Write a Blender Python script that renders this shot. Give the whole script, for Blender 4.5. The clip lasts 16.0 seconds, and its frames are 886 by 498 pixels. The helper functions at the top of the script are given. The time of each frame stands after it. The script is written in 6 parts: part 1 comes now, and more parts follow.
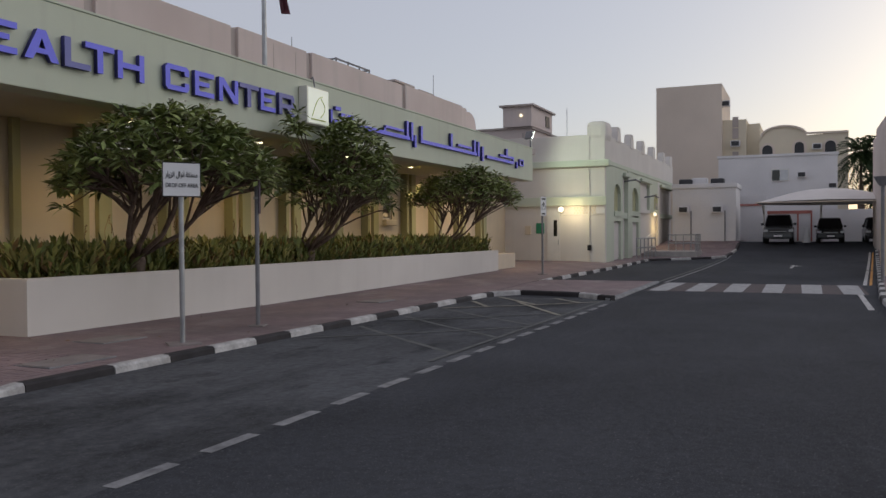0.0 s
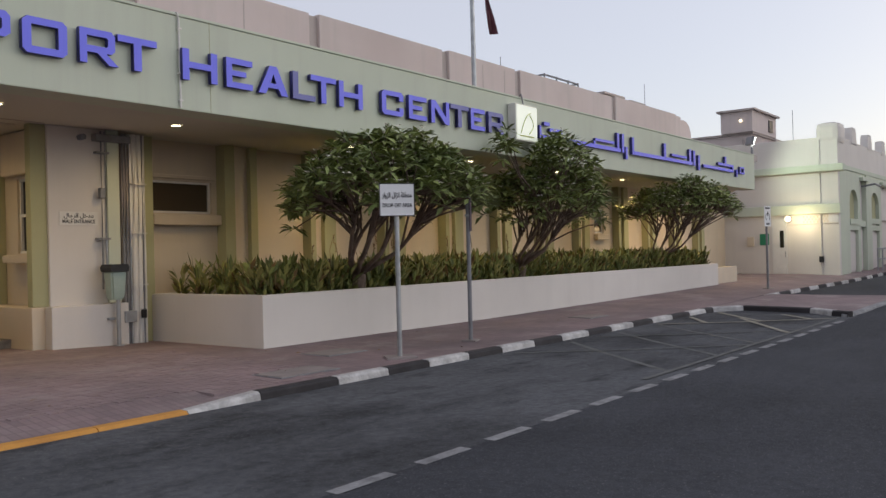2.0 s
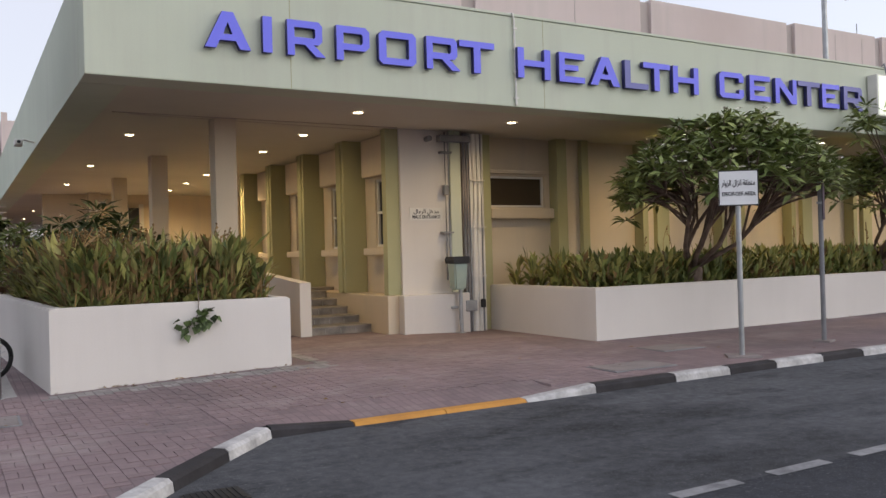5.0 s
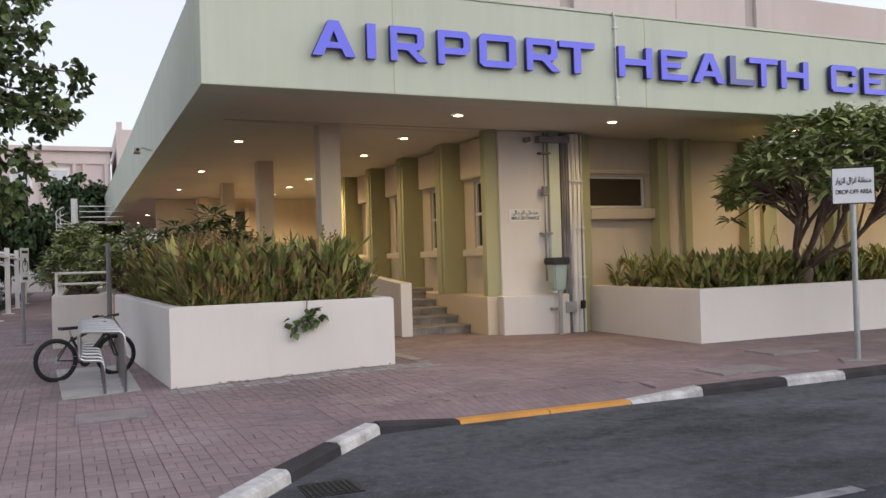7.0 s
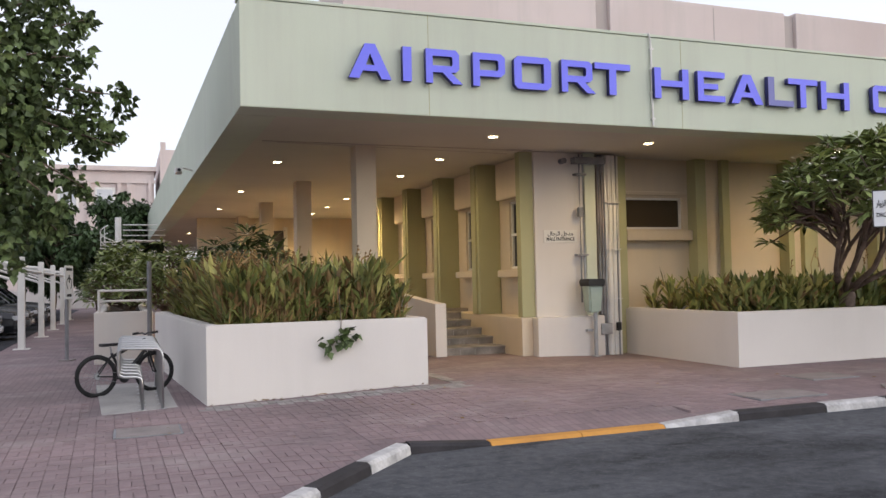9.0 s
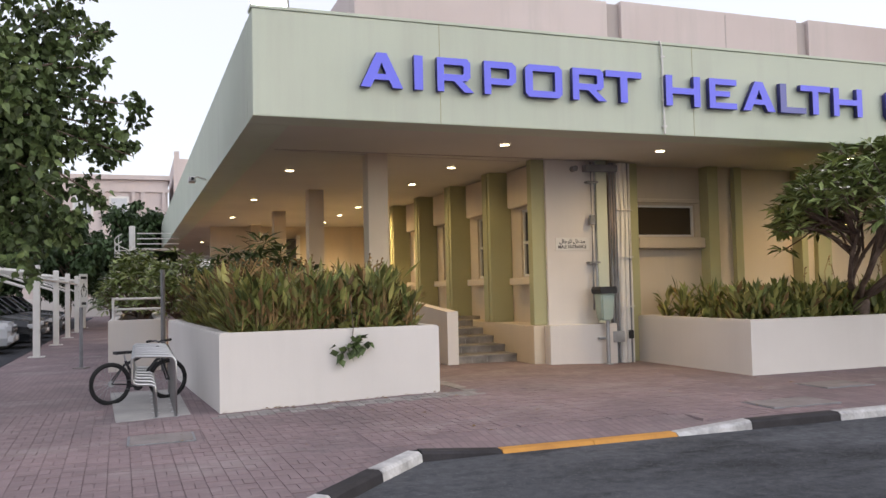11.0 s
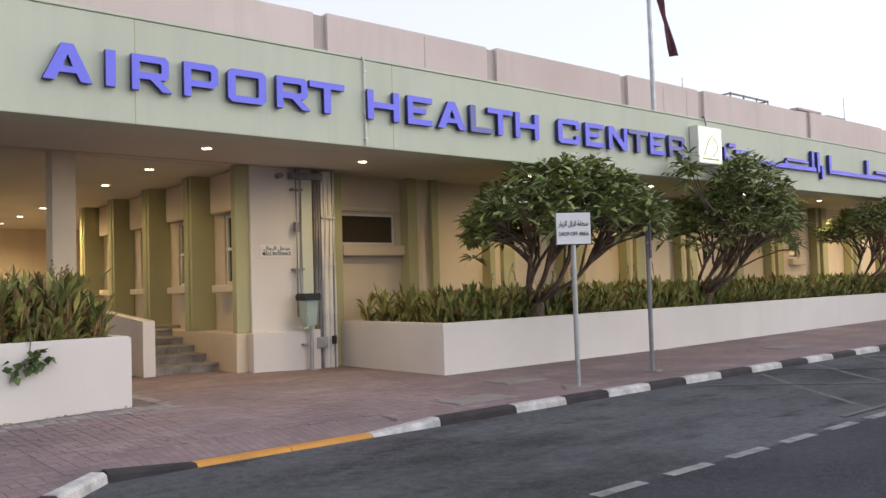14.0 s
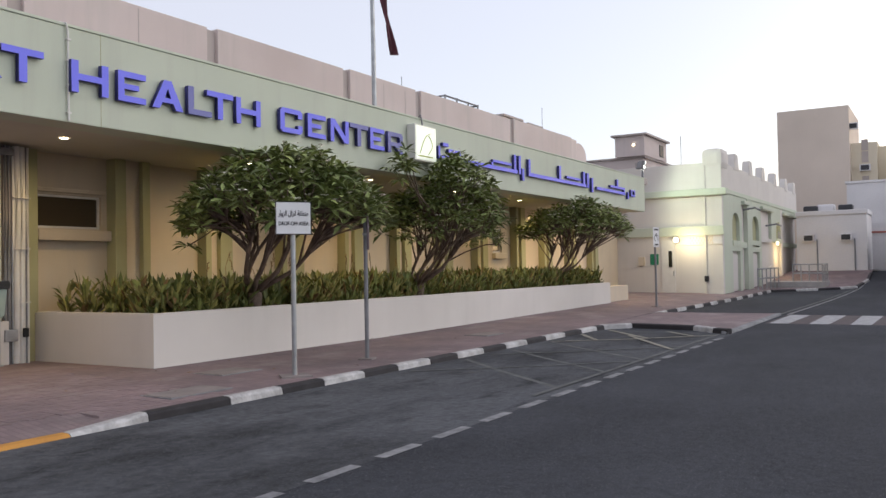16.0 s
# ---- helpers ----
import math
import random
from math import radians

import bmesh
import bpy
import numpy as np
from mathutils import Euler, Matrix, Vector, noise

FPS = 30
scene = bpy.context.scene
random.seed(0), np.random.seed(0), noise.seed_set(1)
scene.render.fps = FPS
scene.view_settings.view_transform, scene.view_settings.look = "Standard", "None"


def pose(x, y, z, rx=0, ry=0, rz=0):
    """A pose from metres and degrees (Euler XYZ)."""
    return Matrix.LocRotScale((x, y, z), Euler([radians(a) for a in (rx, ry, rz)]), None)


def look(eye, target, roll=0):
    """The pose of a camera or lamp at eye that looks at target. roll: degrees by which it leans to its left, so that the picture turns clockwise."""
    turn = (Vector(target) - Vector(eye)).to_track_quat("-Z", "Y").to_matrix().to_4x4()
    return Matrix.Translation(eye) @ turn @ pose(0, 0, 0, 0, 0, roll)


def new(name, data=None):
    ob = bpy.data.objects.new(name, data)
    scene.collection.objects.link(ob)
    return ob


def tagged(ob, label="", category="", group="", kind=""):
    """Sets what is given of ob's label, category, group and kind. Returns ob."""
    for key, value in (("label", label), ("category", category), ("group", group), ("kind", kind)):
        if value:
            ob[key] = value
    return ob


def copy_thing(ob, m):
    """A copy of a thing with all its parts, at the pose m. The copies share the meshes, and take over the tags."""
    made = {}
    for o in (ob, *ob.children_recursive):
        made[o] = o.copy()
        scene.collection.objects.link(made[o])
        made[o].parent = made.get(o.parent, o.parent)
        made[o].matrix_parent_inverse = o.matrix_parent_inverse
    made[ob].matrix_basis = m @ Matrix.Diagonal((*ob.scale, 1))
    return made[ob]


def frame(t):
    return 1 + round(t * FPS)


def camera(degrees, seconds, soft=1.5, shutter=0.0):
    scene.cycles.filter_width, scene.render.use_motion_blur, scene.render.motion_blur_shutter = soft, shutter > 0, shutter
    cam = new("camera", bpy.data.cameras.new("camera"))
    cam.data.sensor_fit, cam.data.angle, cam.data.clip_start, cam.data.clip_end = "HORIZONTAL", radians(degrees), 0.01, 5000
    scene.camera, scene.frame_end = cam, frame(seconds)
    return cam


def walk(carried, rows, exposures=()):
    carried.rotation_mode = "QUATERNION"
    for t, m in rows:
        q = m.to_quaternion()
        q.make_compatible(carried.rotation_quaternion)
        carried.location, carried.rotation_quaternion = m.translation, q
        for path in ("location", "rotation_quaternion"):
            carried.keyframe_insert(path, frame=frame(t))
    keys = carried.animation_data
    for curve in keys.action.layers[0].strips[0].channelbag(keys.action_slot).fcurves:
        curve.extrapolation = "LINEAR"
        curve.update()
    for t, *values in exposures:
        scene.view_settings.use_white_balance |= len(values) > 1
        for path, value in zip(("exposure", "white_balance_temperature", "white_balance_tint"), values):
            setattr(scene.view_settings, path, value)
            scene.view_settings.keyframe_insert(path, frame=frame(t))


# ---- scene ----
cam = camera(55.97, 16.0)
PATH = [
    (0.0, pose(-0.023, 0.009, 1.862, 88.975, 0.416, -66.593)),
    (0.5, pose(0.015, 0.021, 1.879, 89.477, 0.622, -61.293)),
    (1.0, pose(0.015, 0.010, 1.880, 89.870, 0.918, -58.002)),
    (1.5, pose(0.016, 0.013, 1.887, 90.047, 1.093, -56.644)),
    (2.0, pose(0.040, 0.004, 1.859, 90.261, 1.396, -52.112)),
    (2.5, pose(0.056, -0.003, 1.861, 90.200, 1.503, -46.902)),
    (3.0, pose(0.071, 0.009, 1.876, 90.068, 1.471, -43.464)),
    (3.5, pose(0.074, 0.036, 1.879, 90.146, 1.443, -39.548)),
    (4.0, pose(0.075, 0.070, 1.870, 90.196, 1.488, -35.926)),
    (4.5, pose(0.078, 0.115, 1.869, 90.250, 1.470, -32.850)),
    (5.0, pose(0.050, 0.142, 1.873, 90.267, 1.565, -29.835)),
    (7.5, pose(-0.108, 0.072, 1.865, 90.813, 1.549, -22.572)),
    (8.0, pose(-0.076, 0.048, 1.885, 91.315, 1.365, -21.790)),
    (8.5, pose(-0.063, 0.046, 1.882, 91.804, 1.156, -21.114)),
    (9.0, pose(-0.059, 0.032, 1.876, 91.989, 1.237, -20.806)),
    (9.5, pose(-0.058, 0.032, 1.874, 92.072, 1.225, -20.424)),
    (12.0, pose(-0.066, -0.030, 1.872, 92.831, 1.347, -19.942)),
    (12.5, pose(-0.074, -0.042, 1.879, 92.938, 1.456, -21.430)),
    (13.0, pose(-0.032, -0.066, 1.885, 92.872, 1.643, -28.079)),
    (13.5, pose(-0.006, -0.146, 1.903, 92.692, 1.790, -33.781)),
    (14.0, pose(0.002, -0.150, 1.898, 92.414, 1.715, -39.652)),
    (14.5, pose(-0.008, -0.123, 1.878, 92.217, 1.500, -44.905)),
    (15.0, pose(0.011, -0.114, 1.893, 91.834, 1.261, -49.740)),
    (15.5, pose(0.009, -0.099, 1.881, 91.617, 1.068, -54.876)),
    (16.0, pose(-0.034, -0.181, 1.883, 91.313, 1.041, -58.791)),
]
walk(cam, PATH, [(0.0, -0.82), (1.5, -0.62), (2.0, -0.36), (2.5, -0.08), (3.5, 0.02), (5.0, 0.04), (7.5, 0.24), (9.0, 0.32), (13.0, 0.32), (14.5, 0.17), (16.0, -0.04)])

# ---- light: dusk, an open pale sky with no sun disc ----
world = bpy.data.worlds.new("dusk_sky")
scene.world = world
world.use_nodes = True
wn, wl = world.node_tree.nodes, world.node_tree.links
sky = wn.new("ShaderNodeTexSky")
sky.sky_type = "NISHITA"
sky.sun_disc = False
sky.sun_elevation = radians(10)
sky.sun_rotation = radians(111)
sky.air_density, sky.dust_density, sky.ozone_density = 1.0, 1.4, 2.2
haze = wn.new("ShaderNodeMixRGB")
haze.blend_type = "MIX"
haze.inputs[0].default_value = 0.45
haze.inputs[2].default_value = (10.0, 9.65, 10.6, 1)
wl.new(sky.outputs[0], haze.inputs[1])
wl.new(haze.outputs[0], wn["Background"].inputs[0])
wn["Background"].inputs[1].default_value = 0.15
sun_data = bpy.data.lights.new("sun", "SUN")
sun_data.energy, sun_data.angle, sun_data.color = 1.0, radians(60), (1.0, 0.98, 0.96)
new("sun", sun_data).matrix_world = look((0, 0, 30), (-16, 30, 20))


# ---- materials ----
def mat(name, col, rough=0.75, var=0.12, scale=1.2, fine=40, bump=0.15, metal=0.0, spec=0.4, col2=None, island=0.0, obrand=0.0, streak=0.0, dust=0.0):
    m = bpy.data.materials.new(name)
    m.use_nodes = True
    n, l = m.node_tree.nodes, m.node_tree.links
    b = n["Principled BSDF"]
    b.inputs["Metallic"].default_value = metal
    b.inputs["Specular IOR Level"].default_value = spec
    tc = n.new("ShaderNodeTexCoord")
    big, small = n.new("ShaderNodeTexNoise"), n.new("ShaderNodeTexNoise")
    big.inputs["Scale"].default_value, big.inputs["Detail"].default_value = scale, 5
    small.inputs["Scale"].default_value, small.inputs["Detail"].default_value = fine, 4
    l.new(tc.outputs["Object"], big.inputs["Vector"])
    l.new(tc.outputs["Object"], small.inputs["Vector"])
    add = n.new("ShaderNodeMath")
    add.operation = "MULTIPLY_ADD"
    l.new(small.outputs["Fac"], add.inputs[0])
    add.inputs[1].default_value = 0.45
    l.new(big.outputs["Fac"], add.inputs[2])
    ramp = n.new("ShaderNodeMapRange")
    ramp.inputs[1].default_value, ramp.inputs[2].default_value = 0.5, 0.95
    l.new(add.outputs[0], ramp.inputs[0])
    mix = n.new("ShaderNodeMixRGB")
    c = Vector(col)
    d = Vector(col2) if col2 else c * (1 - 2 * var)
    mix.inputs[1].default_value = (*d, 1)
    mix.inputs[2].default_value = (*(c * (1 + var) if not col2 else c), 1)
    l.new(ramp.outputs[0], mix.inputs[0])
    out = mix.outputs[0]
    for amount, node, sock in ((island, "ShaderNodeNewGeometry", "Random Per Island"), (obrand, "ShaderNodeObjectInfo", "Random")):
        if amount:
            r = n.new(node)
            mr = n.new("ShaderNodeMapRange")
            mr.inputs[3].default_value, mr.inputs[4].default_value = 1 - amount, 1 + amount
            l.new(r.outputs[sock], mr.inputs[0])
            mul = n.new("ShaderNodeMixRGB")
            mul.blend_type, mul.inputs[0].default_value = "MULTIPLY", 1
            l.new(out, mul.inputs[1])
            l.new(mr.outputs[0], mul.inputs[2])
            out = mul.outputs[0]
    for amount, stretch, lo, hi, tint in ((streak, (2.2, 2.2, 0.16), 0.50, 0.72, (0.42, 0.40, 0.36, 1)), (dust, (0.55, 0.9, 0.5), 0.52, 0.70, (0.46, 0.41, 0.38, 1))):
        if amount:
            mp = n.new("ShaderNodeMapping")
            mp.inputs["Scale"].default_value = stretch
            l.new(n.new("ShaderNodeNewGeometry").outputs["Position"], mp.inputs["Vector"])
            t = n.new("ShaderNodeTexNoise")
            t.inputs["Scale"].default_value, t.inputs["Detail"].default_value, t.inputs["Roughness"].default_value = 1.0, 8, 0.65
            l.new(mp.outputs[0], t.inputs["Vector"])
            mr = n.new("ShaderNodeMapRange")
            mr.inputs[1].default_value, mr.inputs[2].default_value, mr.inputs[4].default_value = lo, hi, amount
            l.new(t.outputs["Fac"], mr.inputs[0])
            mx = n.new("ShaderNodeMixRGB")
            mx.inputs[2].default_value = tint
            l.new(mr.outputs[0], mx.inputs[0])
            l.new(out, mx.inputs[1])
            out = mx.outputs[0]
    l.new(out, b.inputs["Base Color"])
    rr = n.new("ShaderNodeMapRange")
    rr.inputs[3].default_value, rr.inputs[4].default_value = max(rough - 0.1, 0.03), min(rough + 0.1, 1)
    l.new(small.outputs["Fac"], rr.inputs[0])
    l.new(rr.outputs[0], b.inputs["Roughness"])
    if bump:
        bp = n.new("ShaderNodeBump")
        bp.inputs["Strength"].default_value, bp.inputs["Distance"].default_value = bump, 0.02
        l.new(add.outputs[0], bp.inputs["Height"])
        l.new(bp.outputs[0], b.inputs["Normal"])
    return m


def glow(name, col, power, base=(0.5, 0.5, 0.5)):
    m = bpy.data.materials.new(name)
    m.use_nodes = True
    b = m.node_tree.nodes["Principled BSDF"]
    b.inputs["Base Color"].default_value = (*base, 1)
    b.inputs["Emission Color"].default_value = (*col, 1)
    b.inputs["Emission Strength"].default_value = power
    return m


def paver_material():
    m = mat("red_pavers", (0.285, 0.207, 0.210), 0.85, 0.16, 0.7, 30, 0.2, dust=0.35, col2=(0.19, 0.145, 0.150))
    n, l = m.node_tree.nodes, m.node_tree.links
    b = n["Principled BSDF"]
    old = b.inputs["Base Color"].links[0].from_socket
    br = n.new("ShaderNodeTexBrick")
    tc = n.new("ShaderNodeTexCoord")
    l.new(tc.outputs["Object"], br.inputs["Vector"])
    br.inputs["Scale"].default_value = 1.0
    br.inputs["Brick Width"].default_value, br.inputs["Row Height"].default_value = 0.105, 0.21
    br.offset = 0.0
    br.inputs["Mortar Size"].default_value = 0.006
    br.inputs["Color1"].default_value, br.inputs["Color2"].default_value = (1, 1, 1, 1), (0.82, 0.82, 0.84, 1)
    br.inputs["Mortar"].default_value = (0.66, 0.66, 0.66, 1)
    mul = n.new("ShaderNodeMixRGB")
    mul.blend_type, mul.inputs[0].default_value = "MULTIPLY", 1
    l.new(old, mul.inputs[1])
    l.new(br.outputs["Color"], mul.inputs[2])
    l.new(mul.outputs[0], b.inputs["Base Color"])
    return m


def asphalt_material(name, pale, deep, patches):
    """Dark asphalt: stone speckle, worn paler patches, and long tyre scuffs along the kerb's direction."""
    m = mat(name, pale, 0.9, 0.25, 9.0, 95, 0.9, spec=0.12, col2=deep)
    n, l = m.node_tree.nodes, m.node_tree.links
    b = n["Principled BSDF"]
    out = b.inputs["Base Color"].links[0].from_socket
    tc = n.new("ShaderNodeTexCoord")
    for scale, stretch, lo, hi, dark in patches:
        mp = n.new("ShaderNodeMapping")
        mp.inputs["Scale"].default_value = stretch
        l.new(tc.outputs["Object"], mp.inputs["Vector"])
        t = n.new("ShaderNodeTexNoise")
        t.inputs["Scale"].default_value, t.inputs["Detail"].default_value, t.inputs["Roughness"].default_value = scale, 9, 0.68
        l.new(mp.outputs[0], t.inputs["Vector"])
        r = n.new("ShaderNodeMapRange")
        r.inputs[1].default_value, r.inputs[2].default_value, r.inputs[3].default_value, r.inputs[4].default_value = lo, hi, 1.18, dark
        l.new(t.outputs["Fac"], r.inputs[0])
        mul = n.new("ShaderNodeMixRGB")
        mul.blend_type, mul.inputs[0].default_value = "MULTIPLY", 1
        l.new(out, mul.inputs[1])
        l.new(r.outputs[0], mul.inputs[2])
        out = mul.outputs[0]
    # pale stone chips showing through the worn binder
    for scale, lo, hi, amount in ((34, 0.62, 0.70, 0.45), (90, 0.60, 0.69, 0.34)):
        t = n.new("ShaderNodeTexNoise")
        t.inputs["Scale"].default_value, t.inputs["Detail"].default_value = scale, 2
        l.new(tc.outputs["Object"], t.inputs["Vector"])
        r = n.new("ShaderNodeMapRange")
        r.inputs[1].default_value, r.inputs[2].default_value, r.inputs[4].default_value = lo, hi, amount
        l.new(t.outputs["Fac"], r.inputs[0])
        mx = n.new("ShaderNodeMixRGB")
        mx.inputs[2].default_value = (0.21, 0.21, 0.21, 1)
        l.new(r.outputs[0], mx.inputs[0])
        l.new(out, mx.inputs[1])
        out = mx.outputs[0]
    l.new(out, b.inputs["Base Color"])
    return m


ASPHALT = asphalt_material("asphalt", (0.050, 0.053, 0.061), (0.038, 0.040, 0.046), ((0.45, (0.5, 1.0, 1.0), 0.48, 0.72, 0.84), (0.16, (1.0, 1.0, 1.0), 0.38, 0.62, 0.84)))
ASPHALT_BAY = asphalt_material("worn_bay_asphalt", (0.086, 0.089, 0.096), (0.054, 0.056, 0.062), ((0.45, (0.5, 1.0, 1.0), 0.47, 0.66, 0.46), (1.7, (0.35, 1.0, 1.0), 0.54, 0.70, 0.48), (0.16, (1.0, 1.0, 1.0), 0.38, 0.62, 0.74)))
PAVER = paver_material()
BRICK = mat("paver_brick", (0.285, 0.207, 0.210), 0.85, 0.16, 0.7, 30, 0.2, dust=0.35, col2=(0.19, 0.145, 0.150), island=0.09, obrand=0.09)
EDGE_BRICK = mat("grey_edge_brick", (0.36, 0.34, 0.32), 0.9, 0.16, 1.5, 30, 0.2, dust=0.3, col2=(0.23, 0.21, 0.205), island=0.2)
PAINT_W = mat("worn_white_paint", (0.62, 0.61, 0.60), 0.8, 0.25, 3.5, 25, 0.2, col2=(0.30, 0.29, 0.285))
PAINT_DASH = mat("worn_road_paint", (0.31, 0.31, 0.315), 0.85, 0.25, 5.0, 30, 0.2, col2=(0.13, 0.13, 0.137))
PAINT_RED = mat("worn_red_road_paint", (0.115, 0.088, 0.088), 0.9, 0.2, 3.0, 20, 0.2, col2=(0.07, 0.06, 0.063))
PAINT_BAR = mat("zebra_paint", (0.45, 0.445, 0.45), 0.85, 0.25, 4.0, 30, 0.2, col2=(0.27, 0.27, 0.275))
PAINT_GREY = mat("faint_grey_road_paint", (0.14, 0.146, 0.142), 0.85, 0.2, 3.0, 20, 0.2, col2=(0.07, 0.07, 0.07))
PAINT_FADE = mat("faded_road_paint", (0.34, 0.32, 0.26), 0.85, 0.2, 3.0, 20, 0.2, col2=(0.17, 0.16, 0.135))
PAINT_Y = mat("worn_orange_paint", (0.62, 0.30, 0.06), 0.75, 0.2, 2.0, 20, 0.2, col2=(0.45, 0.21, 0.05))
PAINT_K = mat("worn_black_paint", (0.034, 0.031, 0.034), 0.8, 0.25, 2.5, 25, 0.25)
CREAM = mat("cream_render", (0.65, 0.555, 0.425), 0.85, 0.05, 0.5, 60, 0.12, streak=0.2)
WHITE = mat("white_render", (0.71, 0.67, 0.625), 0.85, 0.05, 0.5, 60, 0.12, col2=(0.64, 0.60, 0.56), streak=0.10)
PINK = mat("pinkish_parapet_render", (0.66, 0.57, 0.54), 0.85, 0.05, 0.4, 50, 0.12, col2=(0.58, 0.49, 0.46), streak=0.3)
# PINK at about 0.7: shade put into colour for parapet joints; also dark trims
PINK_D = mat("shaded_pink_render", (0.46, 0.40, 0.37), 0.85, 0.06, 0.6, 50, 0.1)
GREEN = mat("pale_green_render", (0.58, 0.62, 0.505), 0.8, 0.05, 0.5, 50, 0.1, col2=(0.53, 0.57, 0.46), streak=0.25)
PILASTER = mat("olive_green_render", (0.41, 0.40, 0.23), 0.8, 0.06, 0.6, 50, 0.1)
SOFFIT = mat("soffit_paint", (0.60, 0.565, 0.50), 0.85, 0.04, 0.5, 40, 0.05)
STEEL = mat("galvanised_steel", (0.42, 0.43, 0.44), 0.45, 0.12, 4, 80, 0.05, metal=0.8)
STAINLESS = mat("stainless_steel", (0.50, 0.50, 0.50), 0.33, 0.05, 4, 80, 0.0, metal=1.0)
GREY_PAINT = mat("grey_pole_paint", (0.22, 0.22, 0.23), 0.5, 0.12, 4, 60, 0.05)
SIGN_W = mat("sign_white", (0.78, 0.78, 0.78), 0.5, 0.03, 2, 30, 0.0)
BLACK = mat("black_plastic", (0.018, 0.018, 0.02), 0.5, 0.2, 6, 60, 0.05)
RUBBER = mat("rubber", (0.02, 0.02, 0.02), 0.8, 0.2, 10, 80, 0.1)
FRAME_W = mat("white_frame_paint", (0.72, 0.70, 0.66), 0.5, 0.04, 3, 40, 0.03)
STONE = mat("grey_speckled_step", (0.28, 0.25, 0.22), 0.7, 0.25, 3, 90, 0.15)
COVER = mat("dusty_cover_concrete", (0.27, 0.235, 0.225), 0.9, 0.15, 2, 40, 0.2)
CONCRETE = mat("concrete", (0.42, 0.40, 0.38), 0.9, 0.12, 1.5, 40, 0.2)
SOIL = mat("dark_soil", (0.05, 0.035, 0.025), 0.95, 0.3, 4, 30, 0.4)
BARK = mat("grey_brown_bark", (0.18, 0.13, 0.10), 0.9, 0.25, 5, 40, 0.4)
LEAF = mat("plumeria_leaf", (0.285, 0.32, 0.11), 0.5, 0.2, 2, 30, 0.05, spec=0.3, island=0.45, col2=(0.10, 0.14, 0.042))
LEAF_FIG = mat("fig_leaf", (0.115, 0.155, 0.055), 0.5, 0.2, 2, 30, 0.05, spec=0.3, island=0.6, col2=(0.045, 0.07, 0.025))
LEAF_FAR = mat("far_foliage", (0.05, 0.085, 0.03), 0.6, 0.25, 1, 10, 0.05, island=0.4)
BLADE = mat("strappy_leaf", (0.36, 0.32, 0.105), 0.5, 0.25, 1.5, 20, 0.05, island=0.45, col2=(0.17, 0.18, 0.05))
BLADE_G = mat("green_lance_leaf", (0.22, 0.235, 0.065), 0.5, 0.2, 2, 20, 0.05, island=0.45, col2=(0.085, 0.115, 0.033))
BLADE_DRY = mat("dry_strappy_leaf", (0.24, 0.15, 0.06), 0.7, 0.25, 3, 20, 0.05, island=0.4)
FLOWER = mat("white_blossom", (0.75, 0.70, 0.62), 0.6, 0.05, 5, 20, 0.0)
LETTER = glow("blue_lit_letter_face", (0.12, 0.12, 0.92), 0.30, (0.12, 0.13, 0.50))
LETTER_DIM = glow("dim_letter_face", (0.12, 0.12, 0.92), 0.07, (0.14, 0.15, 0.34))
LETTER_SIDE = mat("blue_letter_return", (0.03, 0.03, 0.16), 0.5, 0.1, 4, 30, 0.0)
LAMP = glow("warm_lamp_glass", (1.0, 0.80, 0.52), 14)
LIGHTBOX = glow("lit_sign_face", (0.86, 0.95, 0.74), 0.55, (0.8, 0.8, 0.75))
LOGO = mat("gold_green_mark", (0.50, 0.52, 0.24), 0.5, 0.05, 3, 30, 0.0)
TILE_W = mat("white_wall_far", (0.72, 0.70, 0.70), 0.9, 0.06, 0.3, 10, 0.05)
BEIGE = mat("beige_wall_far", (0.70, 0.60, 0.51), 0.9, 0.05, 0.2, 10, 0.05)
YELLOW = mat("yellow_wall_far", (0.70, 0.62, 0.48), 0.9, 0.05, 0.2, 10, 0.05)
DARK = mat("dark_opening", (0.04, 0.04, 0.045), 0.5, 0.1, 1, 10, 0.0)
FABRIC = mat("white_canopy_fabric", (0.74, 0.69, 0.66), 0.8, 0.04, 0.4, 20, 0.05)
RED = mat("faded_red_paint", (0.45, 0.17, 0.14), 0.8, 0.1, 1, 20, 0.05)
FLAG = mat("maroon_flag_cloth", (0.19, 0.075, 0.095), 0.8, 0.15, 3, 60, 0.05)
SIGN_DARK = mat("dark_purple_sign_back", (0.085, 0.06, 0.085), 0.6, 0.1, 3, 40, 0.02)
BIN_G = mat("pale_green_plastic", (0.36, 0.44, 0.38), 0.5, 0.06, 4, 40, 0.03)
SIGN_G = mat("green_sign", (0.03, 0.22, 0.12), 0.5, 0.05, 4, 40, 0.0)
CAR_K = mat("black_car_paint", (0.02, 0.022, 0.026), 0.2, 0.1, 2, 60, 0.0, spec=0.6)
CAR_W = mat("white_car_paint", (0.55, 0.56, 0.58), 0.25, 0.05, 2, 60, 0.0, spec=0.6)
CAR_G = mat("grey_car_paint", (0.10, 0.105, 0.11), 0.25, 0.05, 2, 60, 0.0, spec=0.6)
HEADLAMP = mat("headlamp_glass", (0.55, 0.56, 0.58), 0.12, 0.05, 2, 60, 0.0, spec=0.8)


